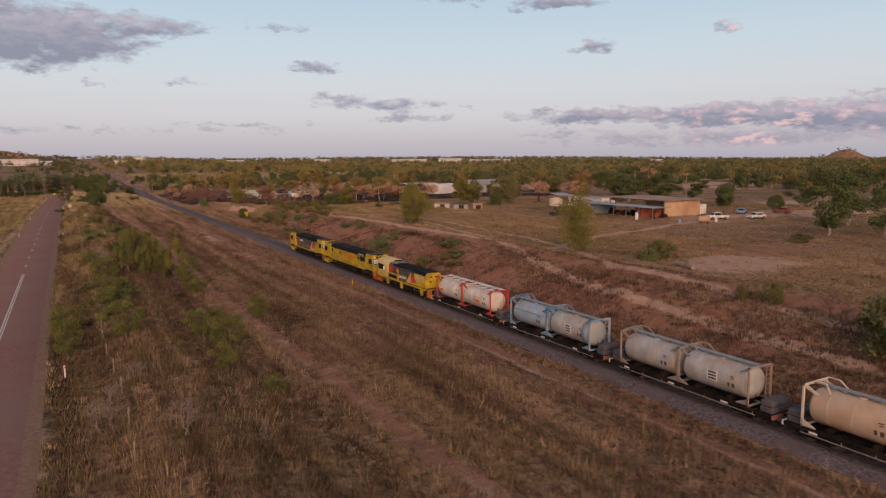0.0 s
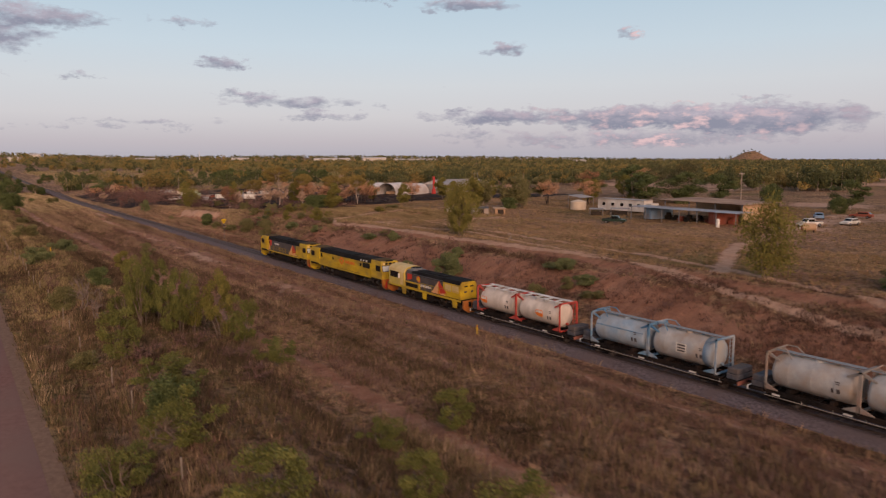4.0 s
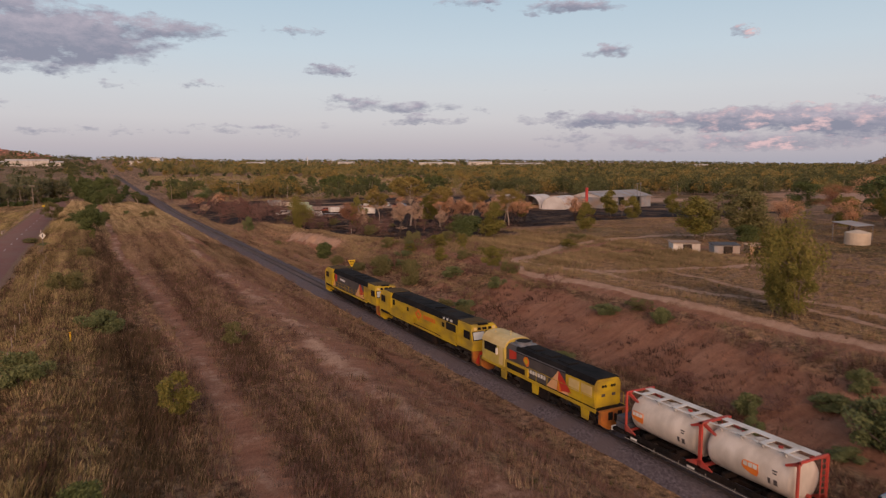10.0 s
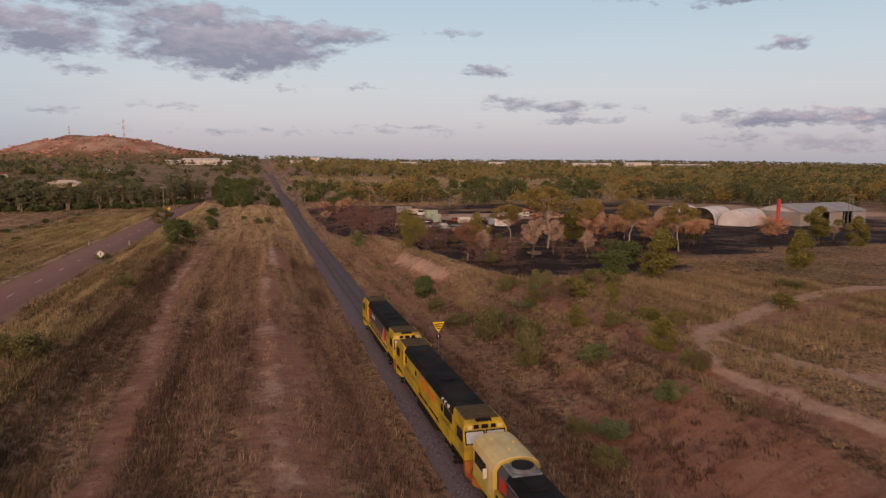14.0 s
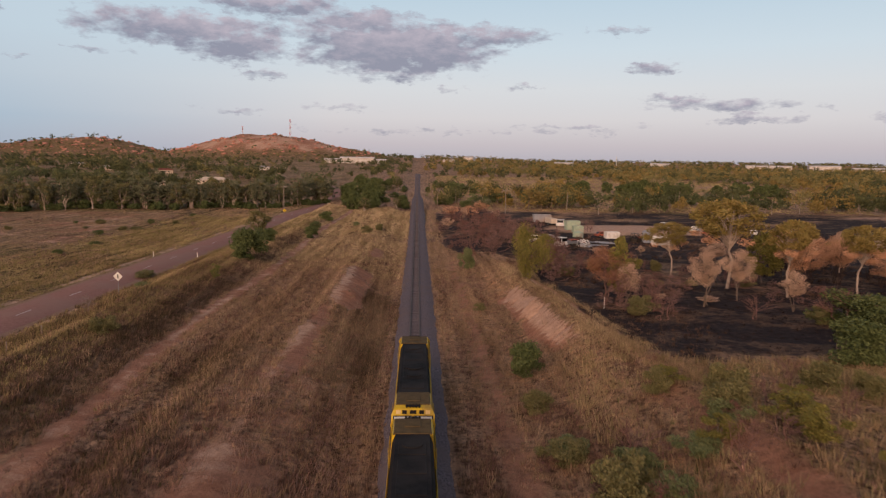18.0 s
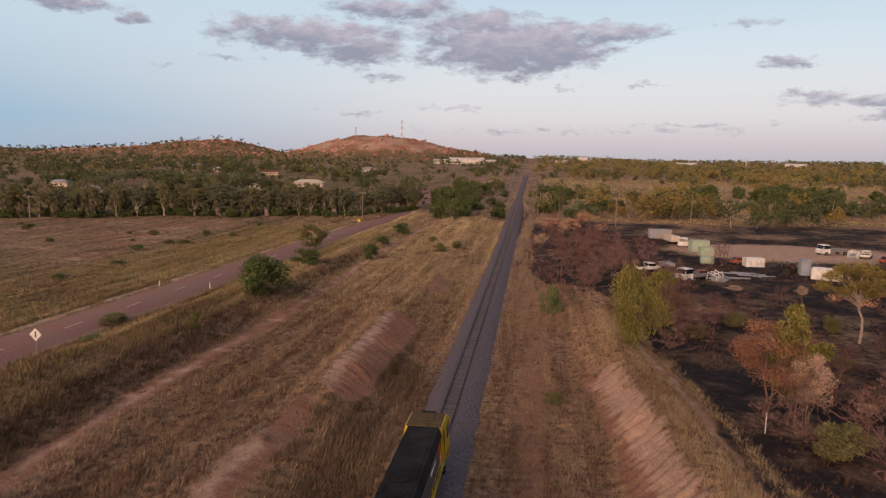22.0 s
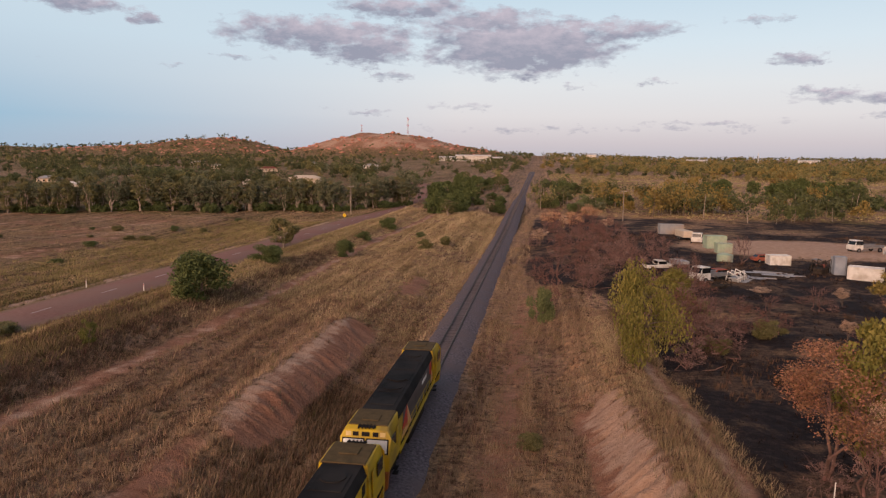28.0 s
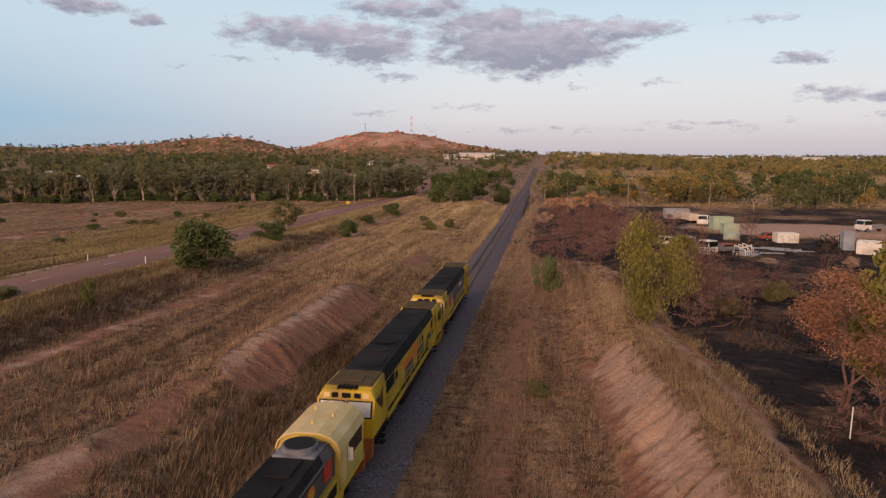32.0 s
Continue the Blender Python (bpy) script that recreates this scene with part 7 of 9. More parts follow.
# houses far to the left, the works on the skyline, masts
house(-213, 521, 12, 9, 6, 2.7, SHADEW, WALLW, "white cottage behind the gum belt", 1.2)
house(-271, 578, 8, 11, 7, 2.6, TIN, WALLC, "low cottage with a grey iron roof")
house(-133, 622, 6, 19, 10, 2.6, WALLC, WALLC, "long low house with a pale hipped roof", 1.9)
house(-152, 588, 4, 10, 6, 2.4, WALLC, WALLW, "small pale shed behind the gum belt", 0.8, False)
house(-172, 940, 10, 16, 9, 3.0, TIN, WALLW, "white house on the dry slope", 1.6)
house(-305, 860, 20, 15, 9, 3.0, WALLW, WALLC, "pale house among the trees")
house(-262, 1010, 5, 16, 9, 3.0, TIN, WALLW, "white house among the trees")
house(-390, 980, 14, 15, 9, 3.0, TIN, WALLC, "pale house among the trees")
house(-225, 790, 24, 14, 8, 2.8, RUSTY, WALLC, "house with a dull red roof")
for x, y, w, h in ((-107, 1400, 60, 9), (-150, 1385, 26, 6), (-66, 1410, 18, 6)):
    house(x, y, 4, w, 20, h, SHADEW, WALLW, "large white building on the rise", 2.0, False)
for x, y, w, h in ((330, 1720, 40, 8), (120, 1780, 22, 9), (760, 1640, 90, 9), (860, 1600, 60, 11), (960, 1560, 110, 8), (560, 1750, 40, 9), (1250, 1250, 30, 8), (60, 1500, 18, 6)):
    house(x, y, -20, w, 22, h, SHADEW, WALLW, "white works building on the skyline", 2.0, False)


def lattice_mast(x, y, h, w, label):
    T = thing("radio_mast", label, "radio mast", at(x, y))
    k3 = 6
    for j in range(k3):
        bm = BM()
        z0, z1 = h * j / k3, h * (j + 1) / k3
        for sx in (-1, 1):
            for sy in (-1, 1):
                rod(bm, (sx * w, sy * w, z0), (sx * w, sy * w, z1), 0.16, seg=4)
            rod(bm, (sx * w, -w, z0), (sx * w, w, z1), 0.10, seg=4)
            rod(bm, (-w, sx * w, z1), (w, sx * w, z0), 0.10, seg=4)
        part("section", bm, REDPAINT if j % 2 else WHITEP, T)


lattice_mast(-274, 1670, 40, 1.3, "red and white lattice radio mast on the hill")
lattice_mast(-380, 1690, 18, 0.8, "short radio mast on the hill")
wm = thing("slender_mast", "thin white mast above the far trees", "mast", at(398, 1541))
bm = BM()
rod(bm, (0, 0, -0.5), (0, 0, 26), 0.7, 0.45, seg=6)
part("mast", bm, WHITEP, wm)

railway_board()
road_sign(-39.4, 259.2, 4.3, WHITEP, 0.62, "white diamond road sign beside the road")
road_sign(-45.2, 404.0, 3.0, YSIGN, 0.6, "yellow diamond road sign beside the road")
for x, y in ((-49.9, 299.2), (-41.6, 299.0), (-41.7, 183.0), (-50.4, 183.0), (-41.6, 60.0), (-50.2, 240.0), (-36.0, 446.0)):
    guide_post(x, y, WHITEP, "white roadside guide post")
guide_post(-33.5, 169.5, YSIGN, "yellow marker post in the grass")
guide_post(-3.9, 96.0, YSIGN, "short yellow marker post beside the track")
wp = thing("pale_post", "thin pale steel post standing on burnt ground", "post", at(23.3, 250.4))
bm = BM()
rod(bm, (0, 0, -0.3), (0.04, 0, 1.5), 0.03, seg=6)
part("post", bm, WHITEP, wp)
# fence along the road reserve
for j in range(34):
    y = 40 + j * 6.0
    T = thing("fence_post", "thin weathered fence post in the grass", "fence post", at(-38.3 + 0.2 * math.sin(j), y), group="fence posts along the road")
    bm = BM()
    rod(bm, (0, 0, -0.3), (0.03 * math.sin(j * 3), 0, 1.15), 0.05, seg=5)
    part("post", bm, WOODP, T)

# ---------------------------------------------------------------- plants
rng = np.random.default_rng(7)


def leafy(name, c1, c2, island=0.30, rough=0.7, scale=0.35):
    return surf(name, c1, c2, scale, rough, island=island, spec=0.15)


LEAF_OLIVE = leafy("olive_leaves", (0.115, 0.112, 0.046), (0.205, 0.190, 0.085))
LEAF_DARK = leafy("dark_green_leaves", (0.062, 0.086, 0.030), (0.13, 0.158, 0.060))
LEAF_YELLOW = leafy("yellow_green_leaves", (0.118, 0.114, 0.028), (0.230, 0.206, 0.058))
LEAF_GREEN = leafy("fresh_green_leaves", (0.105, 0.130, 0.055), (0.185, 0.205, 0.092))
LEAF_SCORCH = leafy("scorched_orange_leaves", (0.41, 0.215, 0.118), (0.66, 0.400, 0.245))
LEAF_PALE = leafy("scorched_pale_leaves", (0.38, 0.255, 0.175), (0.62, 0.45, 0.33))
LEAF_RUST = leafy("rust_brown_leaves", (0.125, 0.062, 0.050), (0.22, 0.115, 0.092))
BARK = surf("grey_brown_bark", (0.10, 0.075, 0.060), (0.24, 0.19, 0.155), 3.0, 0.9, 0.4, 8)
BARK_PALE = surf("pale_gum_bark", (0.28, 0.225, 0.185), (0.46, 0.38, 0.32), 2.0, 0.85)
BARK_DARK = surf("charred_bark", (0.025, 0.020, 0.019), (0.075, 0.055, 0.048), 3.0, 0.95)
TWIG_RED = surf("reddish_dead_twigs", (0.125, 0.072, 0.062), (0.22, 0.135, 0.115), 2.0, 0.9, island=0.3)
TWIG_GREY = surf("grey_dead_twigs", (0.16, 0.125, 0.11), (0.28, 0.225, 0.20), 2.0, 0.9, island=0.2)


def leaf_tris(centres, radii, per, size, droop=0.0, flat=0.75):
    """Many small pointed leaves in tufts round the given centres."""
    n = len(centres) * per
    c = np.repeat(np.asarray(centres, float), per, 0)
    r = np.repeat(np.asarray(radii, float), per)[:, None]
    d = rng.normal(size=(n, 3))
    d /= np.linalg.norm(d, axis=1, keepdims=True)
    rad = rng.random((n, 1)) ** 0.45
    p = c + d * rad * r * np.array([1, 1, flat])
    a = rng.normal(size=(n, 3))
    a /= np.linalg.norm(a, axis=1, keepdims=True)
    if droop:
        a = a * (1 - droop) + np.array([0, 0, -1.0]) * droop
        a /= np.linalg.norm(a, axis=1, keepdims=True)
    b = np.cross(a, rng.normal(size=(n, 3)))
    b /= np.linalg.norm(b, axis=1, keepdims=True) + 1e-9
    s = size * (0.55 + 0.9 * rng.random((n, 1)))
    wid = 0.34 if droop > 0.5 else 0.5
    v = np.stack([p - a * s * 0.5 - b * s * wid, p - a * s * 0.3 + b * s * wid, p + a * s], 1).reshape(-1, 3)
    return v, np.arange(n * 3).reshape(-1, 3)


PROTO = {}


def branch(bm, a, b, r0, r1, rr, seg=5):
    """A limb with two kinks from a to b."""
    a, b = Vector(a), Vector(b)
    d = (b - a).length
    pts = [a]
    for u in (0.35, 0.7):
        pts.append(a.lerp(b, u) + Vector((rr.uniform(-1, 1), rr.uniform(-1, 1), rr.uniform(0.2, 1.2))) * d * 0.07)
    pts.append(b)
    for k, (p, q) in enumerate(zip(pts, pts[1:])):
        rod(bm, p, q, r0 + (r1 - r0) * k / 3, r0 + (r1 - r0) * (k + 1) / 3, seg=seg, caps=False)


def plant_proto(key, label, category, h, crown_r, leaf, bark, style, seed, far=False):
    """One plant at the origin with its trunk and crown as parts."""
    T = thing(category.replace(" ", "_"), label, category)
    rr = np.random.default_rng(seed)
    n, zc, zh, rmin, rmax = {"tree": (26, 0.57, 0.42, 0.28, 0.46), "high": (26, 0.56, 0.43, 0.22, 0.38), "droop": (26, 0.56, 0.42, 0.28, 0.42), "shrub": (30, 0.42, 0.50, 0.24, 0.38), "scorch": (26, 0.70, 0.28, 0.24, 0.40), "umbrella": (40, 0.80, 0.18, 0.13, 0.25), "thicket": (36, 0.50, 0.48, 0.12, 0.22), "bare": (16, 0.66, 0.34, 0.1, 0.2)}[style]
    c, r = [], []
    lump = [(rr.uniform(0, 6.283), rr.uniform(0.7, 1.25)) for _ in range(5)]
    for j in range(n):
        a = rr.uniform(0, 6.283)
        lob = 0.8 + 0.28 * sum(w * math.cos((k + 1) * a + p) for k, (p, w) in enumerate(lump)) / 2
        v = rr.uniform(-1, 1)
        u = math.sqrt(max(0.0, 1 - v * v)) * rr.uniform(0.25, 1.0) ** 0.5
        c.append((math.cos(a) * u * crown_r * lob, math.sin(a) * u * crown_r * lob, h * (zc + zh * v * rr.uniform(0.75, 1.0))))
        r.append(crown_r * rr.uniform(rmin, rmax))
    c, r = np.array(c), np.array(r)
    bm = BM()
    stems = {"tree": rr.integers(1, 4), "high": rr.integers(2, 4), "droop": 2, "shrub": 5, "scorch": rr.integers(3, 6), "umbrella": rr.integers(1, 3), "thicket": 9, "bare": 3}[style]
    tr = {"tree": 0.011, "high": 0.011, "droop": 0.015, "shrub": 0.012, "scorch": 0.0075, "umbrella": 0.013, "thicket": 0.007, "bare": 0.011}[style] * h + 0.012
    fork = []
    for s in range(stems):
        off = 0.06 if style in ("tree", "scorch", "droop", "high", "umbrella") else 0.55 if style == "thicket" else 0.2
        b0 = Vector((0, 0, -0.25))
        if stems > 1:
            b1 = Vector((rr.normal() * off * crown_r, rr.normal() * off * crown_r, 0.12 + 0.06 * h * rr.uniform(0.3, 1)))
            rod(bm, b0, b1, tr * 1.2, tr, seg=6, caps=False)
            b0 = b1
        top = Vector((b0.x + rr.normal() * crown_r * 0.22, b0.y + rr.normal() * crown_r * 0.22, h * (0.42 if style in ("tree", "scorch", "droop", "high", "umbrella") else 0.22)))
        branch(bm, b0, top, tr, tr * 0.65, rr, 7)
        fork.append(top)
    for p, rad in zip(c[:9] if far else c[:13] if style == "shrub" else c[:22] if style == "thicket" else c, r):
        f = min(fork, key=lambda q: (q - Vector(p)).length)
        a = f.lerp(Vector((f.x, f.y, max(f.z, p[2] * 0.7))), 0.6)
        if (a - f).length > 0.05:
            rod(bm, f, a, tr * 0.6, tr * 0.5, seg=5, caps=False)
        branch(bm, a, p, tr * 0.34, tr * 0.08, rr, 4)
        if style in ("bare", "thicket", "scorch"):
            for _ in range(8 if style == "bare" else 5 if style == "thicket" else 3):
                q = Vector(p) + Vector((rr.normal(), rr.normal(), abs(rr.normal()) * 0.7)) * crown_r * 0.26
                q.z = min(q.z, h)
                branch(bm, Vector(p).lerp(a, rr.uniform(0, 0.6)), q, tr * 0.16 + 0.006, 0.006, rr, 3)
    part("trunk" if style not in ("shrub", "thicket") else "branching_stem", bm, bark, T, kind_label(style))
    if style == "bare":
        PROTO.setdefault(key, []).append(T)
        return T
    per = {"tree": 210, "high": 300, "droop": 300, "shrub": 290, "scorch": 400, "umbrella": 230, "thicket": 44}[style]
    size = {"tree": 0.19, "high": 0.125, "droop": 0.16, "shrub": 0.112, "scorch": 0.060, "umbrella": 0.15, "thicket": 0.075}[style]
    if far:
        per, size = per // 4, size * 1.8
    hang = style == "droop" or (style == "high" and not far)
    v, f = leaf_tris(c, r * (1.15 if style == "shrub" else 0.82 if hang and style == "high" else 1), per, size, 0.7 if style == "droop" else 0.55 if hang else 0.2, 1.7 if style == "droop" else 1.1 if hang else 0.75)
    v[:, 2] = np.maximum(v[:, 2], 0.04)
    ob = sheet("crown", v, f, leaf, T)
    ob["label"] = "crown of many small leaves"
    if style == "umbrella":
        a = rr.uniform(0, 6.283, 8)
        low = np.c_[np.cos(a) * crown_r * rr.uniform(0.3, 0.75, 8), np.sin(a) * crown_r * rr.uniform(0.3, 0.75, 8), h * rr.uniform(0.50, 0.68, 8)]
        v, f = leaf_tris(low, crown_r * rr.uniform(0.11, 0.22, 8), 170, 0.11)
        ob = sheet("lower_boughs", v, f, LEAF_SCORCH, T)
        ob["label"] = "scorched orange lower boughs"
    PROTO.setdefault(key, []).append(T)
    return T


def kind_label(style):
    return {"tree": "", "bare": "bare branching trunk", "thicket": "thin dead stems"}.get(style, "")


SPECIES = [
    ("olive", "olive-green native tree with a thin pale trunk", "tree", 7.0, 2.7, LEAF_OLIVE, BARK_PALE, "tree"),
    ("yellow", "yellow-green native tree on dry grass", "tree", 7.0, 2.6, LEAF_YELLOW, BARK, "tree"),
    ("gum", "dark green gum tree with a pale trunk", "tree", 9.0, 3.0, LEAF_DARK, BARK_PALE, "tree"),
    ("droop", "drooping yellow-green tree with hanging foliage", "tree", 8.0, 3.0, LEAF_YELLOW, BARK, "droop"),
    ("willow", "olive willow-like tree with hanging foliage", "tree", 8.0, 3.0, LEAF_OLIVE, BARK, "droop"),
    ("shrub", "dense dark green rounded shrub", "shrub", 3.0, 2.0, LEAF_DARK, BARK, "shrub"),
    ("gshrub", "fresh green leafy shrub in dry grass", "shrub", 3.0, 1.8, LEAF_GREEN, BARK, "shrub"),
    ("oshrub", "dull olive shrub in dry grass", "shrub", 3.0, 1.9, LEAF_OLIVE, BARK, "shrub"),
    ("scorch", "fire-scorched tree with orange dead leaves", "scorched tree", 7.0, 2.8, LEAF_SCORCH, BARK_DARK, "scorch"),
    ("pale", "fire-scorched tree with pale brown dead leaves", "scorched tree", 6.0, 2.2, LEAF_PALE, BARK, "scorch"),
    ("rust", "burnt thicket with rust-brown leaves and thin stems", "burnt shrub", 3.6, 2.4, LEAF_RUST, TWIG_RED, "thicket"),
    ("dead", "leafless grey dead tree with forked branches", "dead tree", 5.0, 1.6, LEAF_PALE, TWIG_GREY, "bare"),
    ("deadred", "leafless reddish-brown dead shrub", "dead shrub", 4.0, 1.8, LEAF_PALE, TWIG_RED, "bare"),
]
LEAF_BELT = leafy("grey_green_gum_leaves", (0.092, 0.104, 0.060), (0.195, 0.200, 0.118))
LEAF_MAUVE = leafy("dead_mauve_twiglets", (0.155, 0.095, 0.082), (0.28, 0.180, 0.155))
LEAF_MIX = leafy("bright_green_leaves", (0.086, 0.098, 0.027), (0.190, 0.192, 0.056))
SPECIES += [("gtree", "slender green tree with a bare forked trunk in dry grass", "tree", 6.5, 2.4, LEAF_MIX, BARK, "high"), ("ytree", "slender yellow-green tree with a bare forked trunk", "tree", 6.5, 2.4, LEAF_YELLOW, BARK, "high"), ("mauve", "burnt mauve-brown thicket of fine dead twigs", "burnt shrub", 4.5, 2.2, LEAF_MAUVE, TWIG_RED, "thicket"), ("belt", "tall slender gum tree with a pale trunk and grey-green crown", "tree", 11.0, 2.6, LEAF_BELT, BARK_PALE, "high"), ("belt_olive", "tall slender olive gum tree with a pale trunk", "tree", 11.0, 2.6, LEAF_OLIVE, BARK_PALE, "high"), ("far_shrub", "dense dark green shrub by the line", "shrub", 3.0, 2.0, LEAF_DARK, BARK, "shrub")]
SPECIES += [("rusttree", "fire-scorched tree with rust-brown dead leaves on bare stems", "scorched tree", 7.0, 2.8, leafy("russet_dead_leaves", (0.205, 0.098, 0.054), (0.35, 0.185, 0.108)), TWIG_RED, "scorch")]
SPECIES += [("umbrella", "spreading gum with a gold-green crown and scorched lower boughs", "tree", 11.0, 4.2, leafy("gold_green_leaves", (0.155, 0.122, 0.036), (0.30, 0.232, 0.075)), BARK_PALE, "umbrella"), ("mango", "large dense dark-leaved shade tree", "tree", 12.0, 7.0, leafy("dark_bronze_leaves", (0.045, 0.045, 0.020), (0.105, 0.092, 0.040)), BARK, "tree")]
FAR = ("belt", "belt_olive", "far_shrub")
SIZE = {}
for si, (key, label, cat, h, cr, leaf, bark, style) in enumerate(SPECIES):
    SIZE[key] = (h, cr)
    for var in range(3 if key in ("olive", "yellow", "gum", "scorch", "shrub", "oshrub", "rust") else 2):
        plant_proto(key, label, cat, h, cr, leaf, bark, style, 100 * si + var, key in FAR)
USED = set()


def plant(key, x, y, h, w=None, dz=0.0):
    """Sets a plant of that height and crown width on the ground."""
    h0, r0 = SIZE[key]
    k = random.randrange(len(PROTO[key]))
    sx = (w / (2 * r0)) if w else h / h0
    m = Matrix.LocRotScale((x, y, float(ground(x, y)) + dz), Euler((0, 0, random.uniform(0, 6.28))), (sx, sx, h / h0))
    src = PROTO[key][k]
    if src not in USED:
        USED.add(src)
        src.matrix_basis = m
        return src
    made = copy_thing(src, m)
    made.matrix_basis = m
    return made


# left of the line, between track and road
# plants along the line from 40 to 97 m
for a in (
    ("dead", -35.6, 40.0, 2.2, 2.6), ("dead", -39.4, 46.2, 3.4, 3.6), ("gtree", -28.2, 49.0, 1.6, 2.2), ("dead", -37.1, 53.4, 1.6, 2.4), ("gtree", -30.9, 53.6, 2.4, 2.2),
    ("gtree", -28.9, 61.9, 3.4, 3.9), ("gtree", -30.6, 66.5, 2.8, 2.8), ("gtree", -41.3, 66.8, 3.5, 3.2), ("gtree", -36.6, 68.5, 3.4, 4.3), ("gtree", -23.1, 74.1, 2.7, 3.0),
    ("gtree", -28.0, 74.3, 2.0, 2.8), ("gtree", -41.3, 75.7, 2.9, 3.9), ("gtree", -37.4, 79.0, 3.2, 3.9), ("shrub", -36.8, 84.7, 2.3, 3.3), ("gtree", -36.2, 87.3, 2.6, 4.3),
    ("deadred", -30.0, 88.0, 1.4, 4.0), ("gtree", -26.6, 92.4, 2.5, 3.2), ("deadred", -36.2, 94.8, 1.6, 4.1), ("deadred", -29.0, 95.5, 1.3, 4.6), ("gtree", -36.8, 97.6, 4.2, 4.0),
):
    plant(*a)
# plants along the line from 98 to 199 m
for a in (
    ("deadred", -31.5, 98.0, 1.6, 5.0), ("oshrub", -39.0, 100.0, 1.4, 2.6), ("gtree", -26.3, 101.2, 4.4, 3.3), ("ytree", -27.6, 103.8, 6.3, 3.6), ("gtree", -30.3, 105.7, 6.3, 3.2), ("gtree", -31.6, 104.2, 4.6, 2.6),
    ("ytree", -29.0, 106.5, 5.0, 3.0), ("dead", -28.6, 108.5, 6.0, 2.4), ("gtree", -32.7, 108.9, 6.9, 3.4), ("gtree", -33.4, 107.0, 6.0, 2.8), ("gtree", -31.0, 110.5, 6.4, 2.8), ("gtree", -33.9, 110.9, 3.6, 3.5),
    ("dead", -36.0, 112.0, 3.0, 2.4), ("dead", -36.6, 118.0, 3.6, 3.6), ("oshrub", -37.8, 121.5, 2.6, 3.0), ("shrub", -32.6, 131.6, 2.5, 3.0), ("deadred", -37.4, 132.8, 2.0, 3.6),
    ("yellow", -26.8, 147.8, 3.4, 2.8), ("gshrub", -36.6, 156.8, 2.7, 3.6), ("olive", -19.6, 166.6, 2.6, 2.4), ("gshrub", -30.6, 175.6, 2.6, 4.4), ("oshrub", -34.2, 199.2, 2.8, 4.4),
):
    plant(*a)
# plants along the line from 238 to 387 m
for a in (
    ("oshrub", -32.0, 238.0, 1.8, 3.0), ("dead", -39.6, 250.5, 2.4, 2.6), ("gtree", -30.4, 272.0, 2.4, 2.0), ("gshrub", -39.5, 268.0, 1.0, 2.4), ("oshrub", -42.5, 276.0, 1.2, 4.0),
    ("shrub", -30.8, 292.0, 5.6, 8.2), ("shrub", -33.3, 320.5, 3.0, 5.6), ("shrub", -26.1, 338.0, 3.1, 4.0), ("olive", -40.6, 345.0, 5.9, 6.2), ("oshrub", -13.5, 352.0, 2.2, 3.2),
    ("oshrub", -10.5, 360.0, 2.2, 3.0), ("shrub", -28.6, 362.0, 1.9, 3.4), ("gshrub", -18.0, 372.0, 1.4, 2.2), ("shrub", -28.6, 387.8, 3.4, 5.2),
):
    plant(*a)
# the cutting and the right-hand paddock
# plants along the line from 24 to 86 m
for a in (
    ("gum", 24.0, 24.0, 7.0, 6.0), ("gum", 76.0, 24.0, 9.0, 8.0), ("oshrub", 17.2, 30.6, 5.8, 6.0), ("gum", 84.0, 34.0, 9.0, 8.0), ("deadred", 19.0, 36.5, 3.6, 5.0),
    ("oshrub", 21.2, 44.4, 2.5, 2.6), ("oshrub", 20.4, 47.4, 1.8, 1.6), ("gum", 112.0, 48.0, 11.0, 10.0), ("gum", 92.0, 50.0, 9.0, 8.0), ("gum", 101.0, 56.0, 11.0, 9.0),
    ("gum", 96.0, 62.0, 10.0, 8.0), ("gum", 106.0, 66.0, 10.0, 8.0), ("gum", 88.0, 70.0, 8.6, 7.0), ("gum", 118.0, 70.0, 10.0, 9.0), ("gshrub", 31.0, 71.0, 2.0, 3.0),
    ("oshrub", 34.4, 72.4, 2.9, 4.3), ("oshrub", 71.3, 75.2, 2.0, 3.7), ("gum", 82.5, 77.1, 9.7, 8.9), ("droop", 28.9, 84.2, 8.8, 7.2), ("gum", 104.0, 86.2, 10.6, 9.0),
):
    plant(*a)
# plants along the line from 118 to 193 m
for a in (
    ("gum", 176.0, 118.0, 11.0, 10.0), ("shrub", 130.6, 122.0, 4.0, 5.3), ("gshrub", 13.2, 123.6, 3.8, 4.4), ("gum", 150.0, 128.0, 8.0, 9.0), ("shrub", 132.0, 139.8, 6.6, 7.0),
    ("droop", 29.6, 142.4, 9.4, 6.2), ("droop", 31.8, 146.0, 8.2, 6.4), ("ytree", 27.6, 140.4, 6.2, 4.8), ("gshrub", 7.5, 150.0, 1.6, 2.4), ("gum", 145.0, 164.0, 9.0, 10.0), ("gshrub", 136.0, 170.0, 5.0, 6.0), ("gum", 137.0, 170.0, 9.5, 11.0),
    ("oshrub", 8.6, 171.0, 1.6, 2.2), ("mango", 141.0, 174.0, 9.5, 13.0), ("gum", 128.0, 176.0, 9.0, 11.0), ("mango", 150.0, 182.0, 13.0, 18.0), ("yellow", 19.9, 182.6, 3.4, 2.8),
    ("gum", 133.0, 184.0, 9.5, 11.0), ("shrub", 83.0, 190.0, 3.2, 6.0), ("scorch", 116.0, 190.0, 7.6, 8.0), ("olive", 87.0, 192.0, 9.0, 8.4), ("oshrub", 12.1, 193.5, 4.0, 3.0),
):
    plant(*a)
